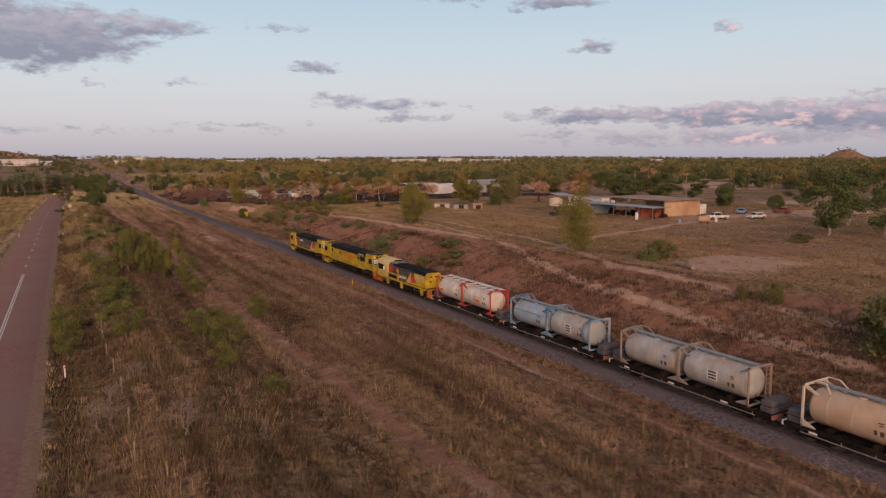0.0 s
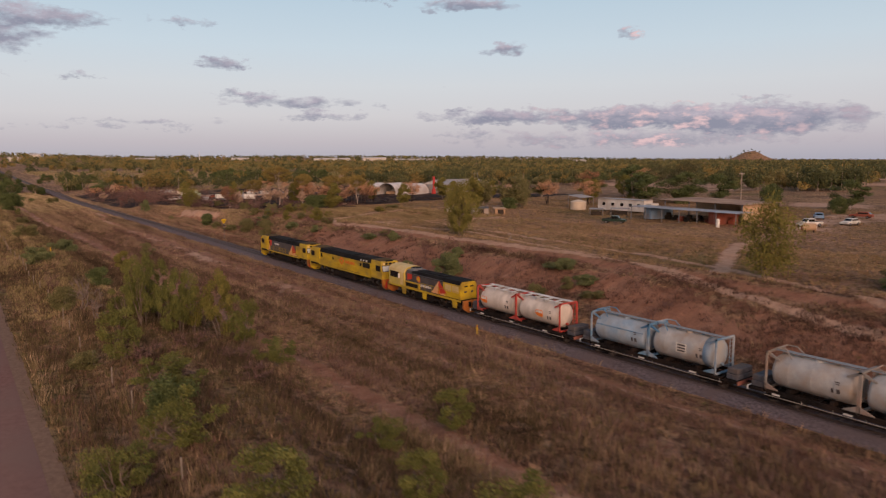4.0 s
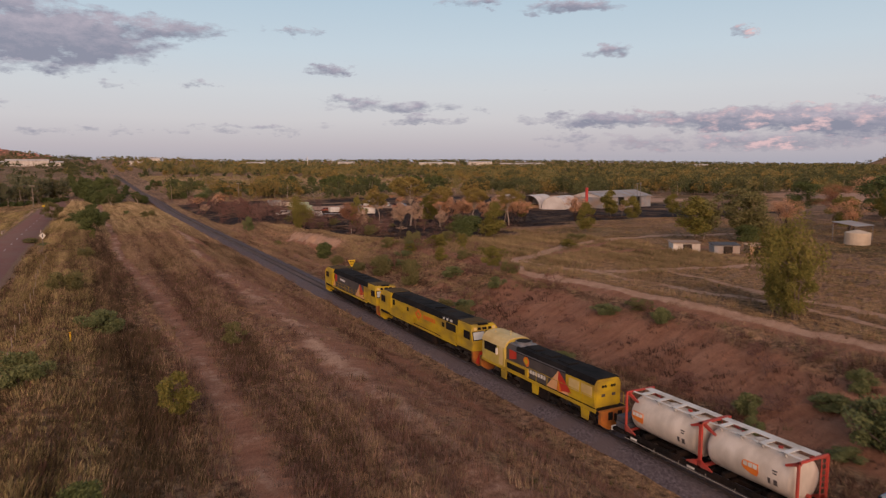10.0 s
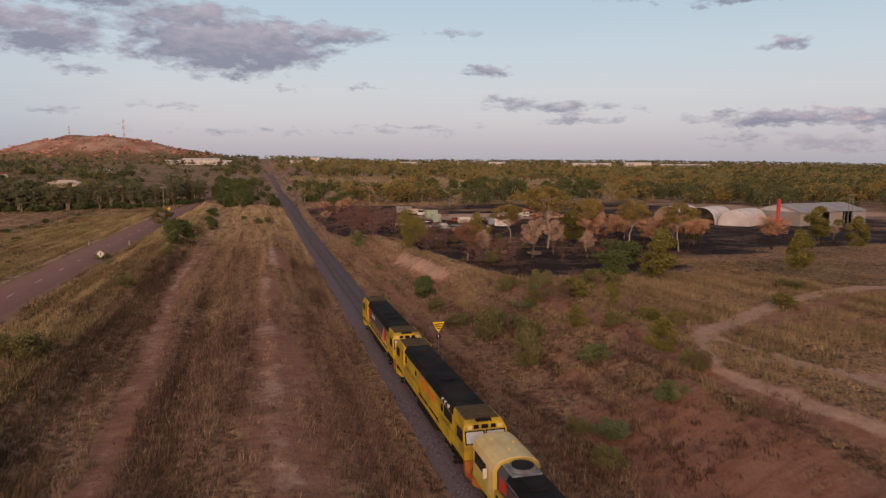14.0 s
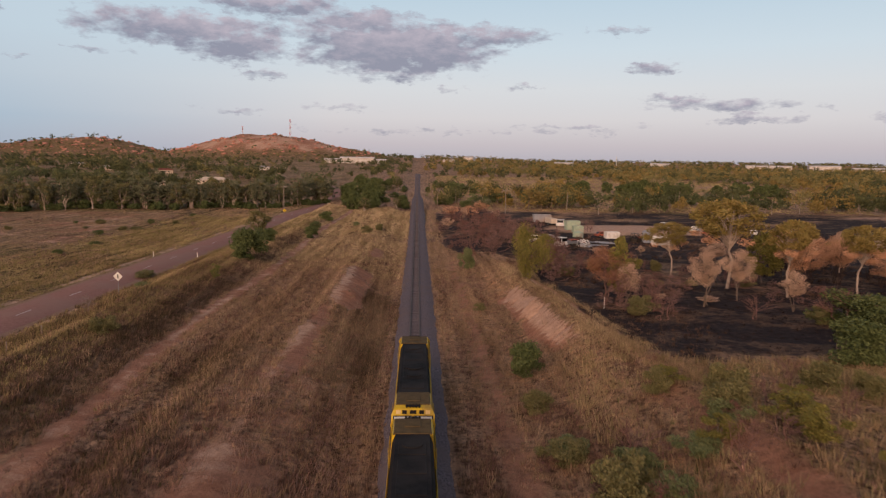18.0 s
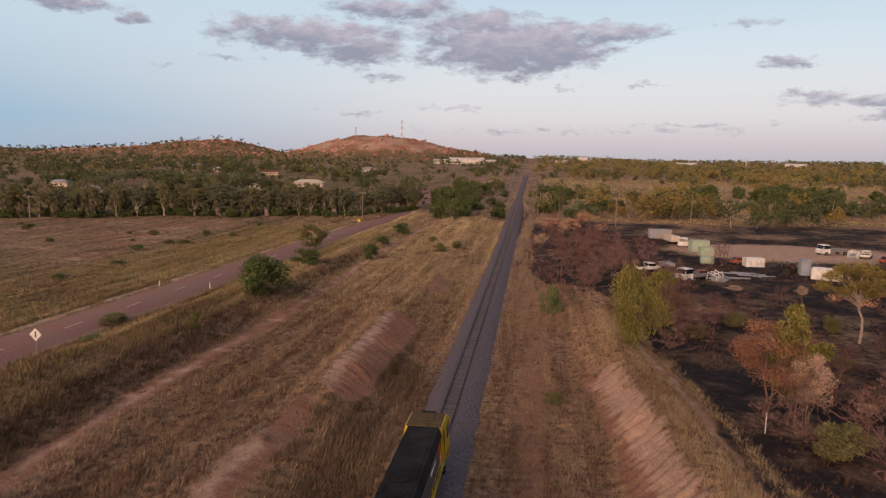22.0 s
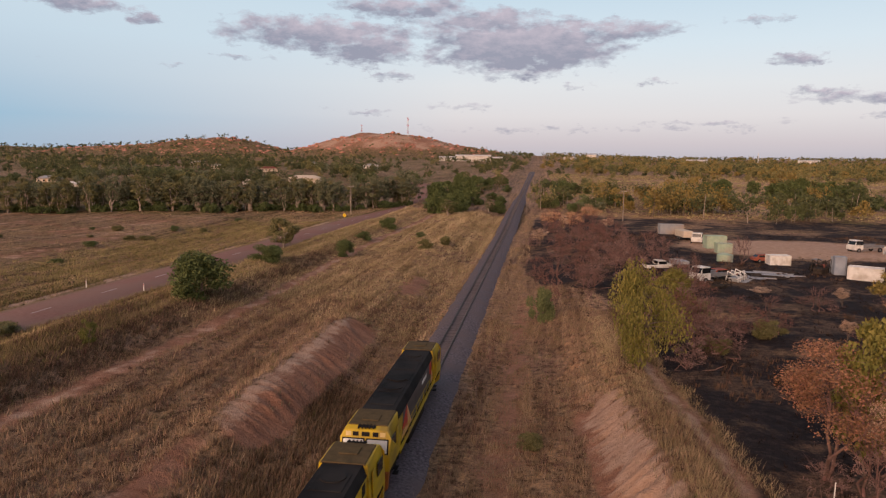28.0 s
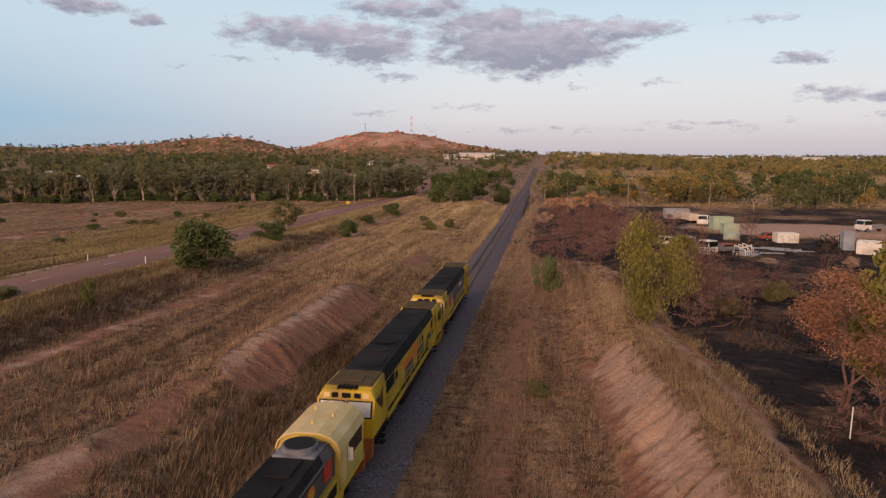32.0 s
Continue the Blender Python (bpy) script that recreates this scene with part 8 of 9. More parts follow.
# plants along the line from 194 to 216 m
for a in (
    ("yellow", 73.0, 194.0, 8.2, 8.4), ("willow", 92.0, 195.0, 9.0, 7.0), ("ytree", 140.0, 196.0, 8.6, 8.0), ("yellow", 124.0, 196.0, 8.0, 7.0), ("yellow", 44.0, 196.0, 1.6, 3.0),
    ("olive", 79.0, 197.0, 8.6, 8.0), ("oshrub", 14.6, 199.0, 2.0, 2.8), ("scorch", 108.0, 200.0, 8.0, 8.0), ("rusttree", 131.0, 203.0, 10.0, 10.0), ("oshrub", 11.9, 205.0, 3.5, 4.4),
    ("yellow", 23.5, 205.0, 2.6, 2.6), ("olive", 100.0, 205.0, 8.0, 7.0), ("deadred", 22.0, 206.0, 1.6, 4.0), ("oshrub", 54.0, 206.0, 1.6, 4.0), ("gum", 160.0, 208.0, 11.4, 15.0),
    ("deadred", 14.0, 210.0, 2.6, 4.0), ("oshrub", 21.0, 211.5, 2.4, 3.5), ("yellow", 172.0, 215.0, 9.0, 10.0), ("yellow", 64.0, 215.6, 6.8, 4.6), ("oshrub", 30.5, 216.5, 2.4, 3.6),
):
    plant(*a)
# plants along the line from 217 to 298 m
for a in (
    ("yellow", 42.2, 217.7, 7.4, 5.4), ("yellow", 41.5, 219.0, 4.2, 4.0), ("shrub", 38.4, 224.6, 3.8, 6.0), ("scorch", 191.0, 230.0, 11.0, 14.0), ("shrub", 10.7, 231.5, 3.1, 4.2),
    ("shrub", 47.6, 238.3, 4.6, 9.0), ("deadred", 46.0, 239.5, 4.6, 8.0), ("gum", 180.0, 245.0, 10.0, 12.0), ("oshrub", 26.4, 246.5, 2.4, 3.6), ("olive", 155.0, 251.0, 9.0, 11.0),
    ("oshrub", 9.0, 262.0, 1.2, 2.0), ("droop", 17.3, 273.5, 8.2, 6.2), ("yellow", 24.6, 297.4, 5.4, 4.4), ("gshrub", 10.0, 298.0, 4.7, 3.2),
):
    plant(*a)
for j in range(16):
    plant(random.choice(("yellow", "oshrub", "ytree", "deadred")), random.uniform(17, 34), random.uniform(186, 222), random.uniform(1.6, 3.4), random.uniform(2.0, 4.0))
# small grey-green and dead growth on the face of the cutting
for j in range(72):
    x = random.uniform(8.5, 21)
    plant(random.choice(("oshrub", "deadred", "deadred", "rust", "gshrub")), x, random.uniform(85, 222), random.uniform(0.7, 2.2), random.uniform(1.4, 3.4))
# the burnt ground
# plants along the line from 243 to 262 m
for a in (
    ("yellow", 103.0, 243.0, 7.0, 5.0), ("deadred", 28.0, 243.6, 3.2, 5.2), ("deadred", 39.0, 244.0, 2.8, 4.6), ("deadred", 30.0, 245.0, 1.4, 2.6), ("deadred", 28.6, 248.0, 4.2, 4.4),
    ("mauve", 25.6, 250.0, 4.6, 3.6), ("pale", 47.0, 250.0, 5.0, 4.0), ("pale", 26.4, 251.2, 5.6, 3.4), ("deadred", 25.6, 252.4, 5.2, 4.6), ("rusttree", 24.4, 254.2, 7.2, 8.0),
    ("yellow", 26.4, 254.0, 8.4, 4.0), ("scorch", 92.0, 254.0, 8.0, 7.0), ("umbrella", 69.8, 254.5, 10.0, 8.4), ("yellow", 134.0, 258.0, 7.0, 6.0), ("deadred", 31.0, 258.0, 3.4, 5.0),
    ("umbrella", 52.0, 260.5, 11.0, 8.6), ("pale", 43.4, 257.3, 6.8, 4.6), ("scorch", 77.0, 262.0, 8.2, 7.0), ("scorch", 98.0, 262.0, 6.0, 5.0), ("yellow", 112.0, 262.0, 8.4, 7.0),
):
    plant(*a)
# plants along the line from 262 to 300 m
for a in (
    ("deadred", 158.0, 262.0, 5.0, 6.0), ("deadred", 54.0, 262.0, 3.4, 5.4), ("pale", 36.9, 253.1, 7.2, 4.8), ("umbrella", 63.1, 262.2, 10.2, 9.0), ("scorch", 54.5, 262.5, 9.0, 5.0),
    ("pale", 150.0, 266.0, 5.0, 5.0), ("scorch", 84.0, 268.0, 6.6, 6.0), ("pale", 122.0, 268.0, 4.2, 4.0), ("rust", 48.0, 268.0, 3.0, 5.0), ("umbrella", 45.8, 266.0, 13.2, 14.0),
    ("rust", 36.0, 270.0, 2.6, 4.4), ("scorch", 60.0, 276.0, 8.0, 6.6), ("umbrella", 43.0, 281.0, 9.0, 9.0), ("deadred", 23.5, 281.0, 3.4, 6.0), ("scorch", 62.0, 284.0, 7.6, 6.0),
    ("deadred", 40.0, 286.0, 1.8, 3.4), ("deadred", 26.0, 288.0, 4.0, 7.0), ("rust", 31.0, 290.0, 3.4, 6.0), ("scorch", 70.0, 292.0, 8.0, 6.4), ("rust", 27.0, 300.0, 4.4, 7.0),
):
    plant(*a)
# plants along the line from 300 to 424 m
for a in (
    ("deadred", 36.0, 300.0, 2.2, 4.0), ("deadred", 42.0, 302.0, 3.0, 5.0), ("deadred", 16.0, 308.0, 3.6, 5.0), ("rust", 30.0, 318.0, 3.2, 5.6), ("rust", 15.0, 322.0, 3.2, 5.0),
    ("deadred", 24.0, 332.0, 4.4, 7.0), ("rust", 16.0, 340.0, 4.2, 6.0), ("rust", 24.0, 346.0, 4.2, 7.0), ("deadred", 18.0, 352.0, 4.4, 6.0), ("deadred", 31.0, 360.0, 4.2, 6.0),
    ("pale", 9.2, 372.0, 4.0, 4.4), ("rust", 22.0, 372.0, 4.6, 7.0), ("rust", 14.0, 380.0, 4.6, 6.5), ("rust", 26.0, 390.0, 4.6, 8.0), ("scorch", 17.0, 392.0, 5.4, 6.4),
    ("rust", 13.5, 398.0, 5.0, 7.0), ("rust", 20.0, 404.0, 5.0, 8.0), ("scorch", 12.5, 410.0, 5.0, 7.0), ("scorch", 23.0, 420.0, 6.0, 7.0), ("rust", 12.0, 424.0, 4.5, 6.5),
):
    plant(*a)
for j in range(34):
    plant(random.choice(("mauve", "mauve", "mauve", "deadred", "rust", "pale")), random.uniform(10.5, 31), random.uniform(300, 428), random.uniform(2.4, 5.6), random.uniform(2.4, 4.6))
# scorched trees standing together before the yard
for j in range(22):
    plant(random.choice(("scorch", "scorch", "pale", "umbrella", "rusttree", "yellow")), random.uniform(55, 88), random.uniform(268, 294), random.uniform(5.0, 8.5), random.uniform(4.6, 7.4))
# low scorched brush on the burnt ground
for j in range(46):
    plant(random.choice(("mauve", "deadred", "rust", "pale", "oshrub")), random.uniform(23, 62), random.uniform(236, 312), random.uniform(0.8, 2.2), random.uniform(1.4, 3.4))
for a in (("mauve", 21.5, 284.0, 5.4, 6.0), ("mauve", 24.0, 291.0, 5.0, 6.0), ("mauve", 22.0, 276.0, 3.6, 4.6), ("deadred", 28.0, 287.0, 2.6, 3.6), ("mauve", 29.0, 262.0, 4.4, 5.4), ("mauve", 33.0, 254.0, 4.0, 5.0)):
    plant(*a)
for a in (("mauve", 8.4, 374.0, 4.5, 6.6), ("rust", 13.0, 352.8, 4.5, 6.7), ("rust", 19.9, 358.1, 5.8, 8.6), ("mauve", 22.3, 338.0, 6.6, 8.0), ("mauve", 22.6, 317.5, 7.0, 7.0), ("mauve", 16.7, 314.1, 5.2, 6.6), ("deadred", 12.1, 319.8, 5.4, 6.0), ("mauve", 26.6, 301.8, 4.9, 5.2), ("rust", 23.4, 288.3, 4.7, 5.4), ("mauve", 25.2, 281.5, 4.6, 4.8), ("deadred", 32.1, 299.9, 2.4, 3.8), ("rust", 8.9, 332.4, 3.6, 4.6), ("mauve", 29.1, 338.6, 5.6, 5.8), ("deadred", 44.0, 341.5, 5.0, 4.6), ("mauve", 28.0, 311.0, 5.0, 6.0), ("mauve", 19.0, 326.0, 5.2, 6.4)):
    plant(*a)
# dark trees along the edge of the far paddocks
for j in range(44):
    plant(random.choice(("far_shrub", "far_shrub", "far_shrub", "belt_olive")), random.uniform(16, 220), random.choice((545, 560, 575, 590)) + random.uniform(-8, 8), random.uniform(4.5, 8.5), random.uniform(7, 12))
# shrubs by the line further on, and the belt of gums beyond the road
for j in range(15):
    plant(random.choice(("far_shrub", "far_shrub", "far_shrub", "belt_olive")), random.uniform(-29, -8), random.uniform(446, 505), random.uniform(2.6, 5.2), random.uniform(5, 8))
for j in range(46):
    y = random.uniform(436, 640)
    plant(random.choice(("far_shrub", "far_shrub", "far_shrub", "far_shrub", "belt_olive")), float(np.interp(y, [436, 640], [-31, -40])) + random.uniform(0, 1) * float(np.interp(y, [436, 640], [12, 32])), y, random.uniform(4.0, 8.0), random.uniform(5, 9))
for j in range(30):
    y = random.uniform(450, 620)
    plant(random.choice(("far_shrub", "far_shrub", "rust", "belt_olive")), random.choice((-1, 1)) * random.uniform(6, 22) + (2 if y < 520 else 0), y, random.uniform(2.2, 5), random.uniform(4, 7))
for j in range(205):
    u = (j + random.random()) / 205
    x = -38 - 132 * u if j % 7 else -160 - 150 * u
    y = np.interp(x, [-300, -164, -137, -111, -88, -60, -40], [398, 411, 416, 421, 432, 439, 466]) + 24 * random.random() ** 1.6
    plant(random.choice(("belt", "belt", "belt_olive")), float(x), float(y), random.uniform(7.8, 12.0), random.uniform(5.0, 8.2))
for j in range(56):
    x = -40 - 150 * (j + random.random()) / 56
    plant("far_shrub", x, float(np.interp(x, [-300, -164, -137, -111, -88, -60, -40], [396, 409, 414, 419, 430, 437, 464])) + random.uniform(-1, 9), random.uniform(1.6, 3.6), random.uniform(4, 7))
for j in range(44):
    plant(random.choice(("oshrub", "shrub", "deadred")), random.uniform(-190, -62), random.uniform(300, 402), random.uniform(0.6, 1.6), random.uniform(1.2, 3.2))


def ico():
    """Points and triangles of a twenty-sided body of radius one."""
    bm = BM()
    bmesh.ops.create_icosphere(bm, subdivisions=1, radius=1.0)
    v, f = np.array([p.co[:] for p in bm.verts]), np.array([[p.index for p in q.verts] for q in bm.faces])
    bm.free()
    return v, f


def wood(name, label, spots, heights, leaf, bark, blobs=6, per=9, size=0.95):
    """A stand of far trees as one body: forked stems, clumped boughs and tufted, gappy outlines."""
    spots, heights = np.asarray(spots), np.asarray(heights)
    n = len(spots)
    gz = ground(spots[:, 0], spots[:, 1])
    c, r = [], []
    for b in range(blobs):
        a = rng.random(n) * 6.283
        u = rng.random(n) ** 0.6 * heights * 0.46
        z = heights * (0.30 + 0.56 * rng.random(n))
        c.append(np.c_[spots[:, 0] + np.cos(a) * u, spots[:, 1] + np.sin(a) * u, gz + z])
        r.append(heights * (0.16 + 0.18 * rng.random(n)))
    c, r = np.vstack(c), np.hstack(r)
    v, f = leaf_tris(c, r, per, size, 0.1, 0.8)
    ob = sheet(name, v, f, leaf)
    tagged(ob, label, "trees", kind="stuff")
    if size > 0.7:
        return
    # stems
    k = 4
    ang = np.arange(k) * 2 * math.pi / k
    rad = heights[:, None] * 0.016
    ring0 = np.stack([spots[:, :1] + np.cos(ang) * rad, spots[:, 1:2] + np.sin(ang) * rad, np.repeat(gz[:, None] - 0.3, k, 1)], -1)
    tx = spots + rng.normal(size=(n, 2)) * heights[:, None] * 0.06
    ring1 = np.stack([tx[:, :1] + np.cos(ang) * rad * 0.5, tx[:, 1:2] + np.sin(ang) * rad * 0.5, np.repeat((gz + heights * 0.7)[:, None], k, 1)], -1)
    vv = np.concatenate([ring0, ring1], 1).reshape(-1, 3)
    base = np.arange(n)[:, None, None] * 2 * k
    q = np.array([(i, (i + 1) % k, k + (i + 1) % k, k + i) for i in range(k)])[None]
    st = sheet(name.replace("wood", "stems"), vv, (base + q).reshape(-1, 4), bark)
    tagged(st, "thin trunks of the far trees", "tree trunks", kind="stuff")


def far_spots():
    out = []
    tries = 60000
    d = 260 + (rng.random(tries) ** 1.5) * 2700
    a = np.radians(-62 + rng.random(tries) * 134)
    x, y = np.sin(a) * d, np.cos(a) * d + 90
    n1, n2 = wob(x, y, 55, 1.0), wob(x, y, 140, 4.0)
    dens = np.zeros(tries)
    right = x > 40 + 0 * y
    # open paddocks and yards stay clear
    dens = np.where(right, 0.30 + 0.75 * ss(440, 560, y + 0.15 * x + 40 * n1) + 0.8 * ss(150, 220, x + 25 * n1) * ss(90, 140, np.abs(y - 300) + 60 * (x > 200)), 0.035 + 1.2 * ss(0.10, 0.34, n1 + 0.45 * n2 + 0.2 * wob(x, y, 23, 2.0)) + 0.35 * ss(1000, 1500, y) + 0.40 * ss(0.30, 0.44, -x / np.maximum(y, 1)) * ss(560, 700, y))
    dens = np.where(right & (x < 185) & (y < 440 + 20 * n1), 0, dens)
    dens = np.where(right & (x < 260) & (y > 225) & (y < 400), dens * 0.12, dens)
    dens = np.where(right & (x > 20) & (x < 190) & (y > 480) & (y < 620) & (n1 < 0.25), dens * 0.22, dens)
    dens = np.where(right & (x < 330) & (y > 500) & (y < 790) & (n1 < 0.42), dens * 0.10, dens)
    dens = np.where(right & (x < 270) & (y > 508) & (y < 660) & (n1 < 0.55), dens * 0.12, dens)
    dens = np.where(~right & (y < 480), 0, np.where(~right & (y < 760) & (n1 < 0.40), dens * 0.30, dens))
    dens = np.where(np.abs(x) < 9, 0, dens)
    dens = np.where(np.abs(x - road_mid(y)) < 10, 0, dens)
    dens = np.where((np.hypot((x + 315) / 170, (y - 1660) / 160) < 1), dens * 0.25, dens)
    dens = np.where((np.hypot((x - 230) / 75, (y - 275) / 60) < 1), 0, dens)
    dens = dens * np.clip(0.55 + 1.1 * wob(x, y, 17, 9.0), 0.05, 1.4)
    keep = rng.random(tries) < dens * np.where(d < 900, 0.55, 0.40)
    return x[keep], y[keep], d[keep], n1[keep], n2[keep]


# tall dark stands round the cottages and along the far paddocks: place, half widths, number, height
stand_xy, stand_h = [], []
for sx_, sy_, hw, hd, n_, h_ in ((-290, 570, 9, 8, 5, 5.0), (-250, 590, 12, 10, 9, 8.0), (-252, 645, 20, 14, 14, 8.5), (-214, 628, 8, 8, 5, 8.0), (-203, 650, 12, 10, 8, 8.0), (-193, 672, 8, 8, 5, 8.0), (-140, 720, 14, 12, 9, 9.0), (-88, 598, 9, 8, 6, 7.0), (-69, 602, 8, 8, 6, 7.5), (-190, 605, 9, 7, 5, 6.5), (-330, 620, 40, 40, 18, 7.5), (-150, 640, 12, 8, 4, 5.5),
                                (30, 470, 6, 8, 5, 5.0), (44, 490, 9, 8, 7, 4.8), (58, 498, 8, 9, 7, 5.4), (66, 492, 5, 6, 4, 7.0), (82, 506, 9, 6, 7, 4.4), (101, 512, 9, 6, 7, 4.8), (89, 446, 5, 5, 5, 5.4), (116, 482, 11, 9, 10, 5.2), (138, 488, 13, 10, 12, 5.8), (160, 480, 12, 10, 9, 5.4)):
    stand_xy.append(np.c_[sx_ + hw * (rng.random(n_) * 2 - 1), sy_ + hd * (rng.random(n_) * 2 - 1)])
    stand_h.append(h_ * (0.7 + 0.45 * rng.random(n_)))
stand_xy, stand_h = np.vstack(stand_xy), np.hstack(stand_h)
half = rng.random(len(stand_h)) < 0.6
wood("shade_wood", "dark green trees round the cottages and far paddocks", stand_xy[half], stand_h[half], leafy("shade_leaves", (0.060, 0.082, 0.036), (0.155, 0.175, 0.075), 0.2, scale=0.10), BARK_PALE, 10, 40, 0.5)
wood("gum_wood", "grey-green gums round the cottages and far paddocks", stand_xy[~half], stand_h[~half], LEAF_BELT, BARK_PALE, 10, 40, 0.5)

fx, fy, fd, fn1, fn2 = far_spots()
pick = rng.random(len(fx)) + 0.35 * fn1
warm = (fx > 0) & (fx < 700)
grp = np.where(pick < np.where((fx < 20) | (fy < 540), 0.66, 0.36), 0, np.where(pick < 0.80, 1, np.where(warm, 2, 0)))
for g, (nm, lab, leaf, bark) in enumerate((("dark_wood", "far dark green bushland trees", leafy("bushland_leaves", (0.044, 0.056, 0.026), (0.125, 0.134, 0.056), 0.25, scale=0.10), BARK_PALE), ("olive_wood", "far olive bushland trees", leafy("bushland_olive_leaves", (0.115, 0.112, 0.046), (0.265, 0.232, 0.095), 0.22, scale=0.10), BARK_PALE), ("amber_wood", "far yellow-brown bushland trees", leafy("amber_leaves", (0.165, 0.125, 0.042), (0.325, 0.240, 0.080), 0.22, scale=0.10), BARK))):
    for lo, hi, bl, per, sz in ((0, 520, 10, 34, 0.54), (520, 1100, 6, 22, 0.80), (1100, 4000, 4, 9, 1.5)):
        m = (grp == g) & (fd >= lo) & (fd < hi)
        if m.sum() > 3:
            wood(nm, lab, np.c_[fx[m], fy[m]], 4.6 + 7.0 * rng.random(m.sum()) ** 1.1 + (fd[m] > 1100) * 0.5, leaf, bark, bl, per, sz)


def hill_rocks(n, area, rmin, rmax, name, label, category, material, flat):
    """Boulders or low scrub strewn over the hill."""
    x0, x1, y0, y1 = area
    x, y = x0 + rng.random(n) * (x1 - x0), y0 + rng.random(n) * (y1 - y0)
    z = ground(x, y)
    keep = (z > 24 + 12 * rng.random(n)) & (wob(x, y, 30, 4.0) > -0.5 * rng.random(n))
    x, y, z = x[keep], y[keep], z[keep]
    iv, jf = ico()
    k = len(x)
    rad = rmin + (rmax - rmin) * rng.random(k) ** 2
    v = np.c_[x, y, z][:, None, :] + iv[None] * rad[:, None, None] * np.array([1.2, 1.2, flat]) * (0.6 + 0.7 * rng.random((k, len(iv), 1)))
    f = jf[None] + (np.arange(k) * len(iv))[:, None, None]
    tagged(sheet(name, v.reshape(-1, 3), f.reshape(-1, 3), material), label, category, kind="stuff")


hill_rocks(2600, (-1100, -80, 1480, 1900), 1.2, 5.0, "boulders", "red-brown boulders strewn over the hill", "rocks", surf("red_rock", (0.34, 0.150, 0.105), (0.54, 0.290, 0.215), 0.3, 0.9, island=0.25), 0.6)
hill_rocks(1500, (-1300, -60, 1450, 1900), 1.0, 3.0, "hill_scrub", "dark green scrub dotted over the hill", "shrubs", LEAF_DARK, 0.8)


# ---------------------------------------------------------------- grass
def tufts(name, label, n, area, hmin, hmax, width, blades, c1, c2, where, spread=0.28):
    """Tussocks of dry grass: fans of narrow blades."""
    x0, x1, y0, y1 = area
    x, y = x0 + rng.random(n) * (x1 - x0), y0 + rng.random(n) * (y1 - y0)
    keep = rng.random(n) < where(x, y)
    x, y = x[keep], y[keep]
    n = len(x)
    z = ground(x, y)
    hh = (hmin + (hmax - hmin) * rng.random(n) ** 1.5) * (0.75 + 0.35 * wob(x, y, 5.0, 2.0))
    X, Y, Z, H = (np.repeat(v, blades) for v in (x, y, z, hh))
    m = n * blades
    a = rng.random(m) * 6.283
    rad = rng.random(m) ** 0.7 * spread * (0.6 + H)
    bx, by = X + np.cos(a) * rad, Y + np.sin(a) * rad
    h = H * (0.55 + 0.6 * rng.random(m))
    lean = 0.15 + 0.45 * rng.random(m)
    tx, ty = bx + np.cos(a) * h * lean + 0.10 * h, by + np.sin(a) * h * lean + 0.05 * h
    t = rng.random(m) * 6.283
    w = width * (0.6 + 0.8 * rng.random(m))
    px, py = np.cos(t) * w, np.sin(t) * w
    v = np.stack([np.c_[bx - px, by - py, Z - 0.05], np.c_[bx + px, by + py, Z - 0.05], np.c_[tx, ty, Z + h]], 1).reshape(-1, 3)
    ob = sheet(name, v, np.arange(m * 3).reshape(-1, 3), surf(name + "_blades", tuple(v * 0.72 for v in c1), tuple(v * 1.08 for v in c2), 0.5, 0.85, island=0.38, spec=0.1, stretch=(1.0, 0.07, 0.3)))
    return tagged(ob, label, "grass", kind="stuff")


def grassy(x, y):
    bare, burnt, green = zones(x, y)
    ok = (np.abs(x - 0.3) > 2.75 + 0.4 * wob(x * 3, y * 3, 4.0)) & (np.abs(x - road_mid(y)) > 4.4)
    return ok * (1 - 0.92 * ss(0.35, 0.7, wheel_tracks(x, y)) * (y < 425)) * np.clip(1.15 - 1.25 * ss(0.25, 0.75, bare + 0.25 * wob(x, y, 1.7)), 0.03, 1) * np.clip(1 - 1.3 * ss(0.1, 0.45, burnt), 0, 1)


def bands(x, y):
    """Long strips of like growth that follow the line."""
    return np.sin(x * 0.95 + 0.9 * np.sin(y / 37.0)) * 0.6 + 0.4 * np.sin(x * 2.3 + 1.0 + 0.7 * np.sin(y / 23.0))


NEAR, STRIP = (-62, 60, 12, 300), (-42, 24, 14, 300)
tufts("straw_grass", "dense dry straw-brown tussock grass", 76000, STRIP, 0.30, 0.85, 0.026, 11, (0.20, 0.134, 0.084), (0.36, 0.258, 0.166), lambda x, y: grassy(x, y) * np.clip(0.45 + 0.3 * wob(x, y, 11, 1) + 0.5 * bands(x, y), 0, 1) * (1 - 0.40 * ss(60, 90, y) * (1 - ss(205, 225, y))) * (1 - 0.65 * ss(25, 29, -x) * (1 - ss(215, 245, y))))
tufts("russet_grass", "russet-brown dry tussock grass", 72000, STRIP, 0.30, 0.85, 0.026, 11, (0.098, 0.057, 0.046), (0.215, 0.134, 0.102), lambda x, y: grassy(x, y) * np.clip(0.5 - 0.3 * wob(x, y, 13, 3) + 0.2 * (x < -10) - 0.5 * bands(x, y), 0, 1) * (1 - 0.5 * ss(25, 30, -x) * (1 - ss(190, 230, y))) * (1 - 0.45 * ss(210, 235, y)))
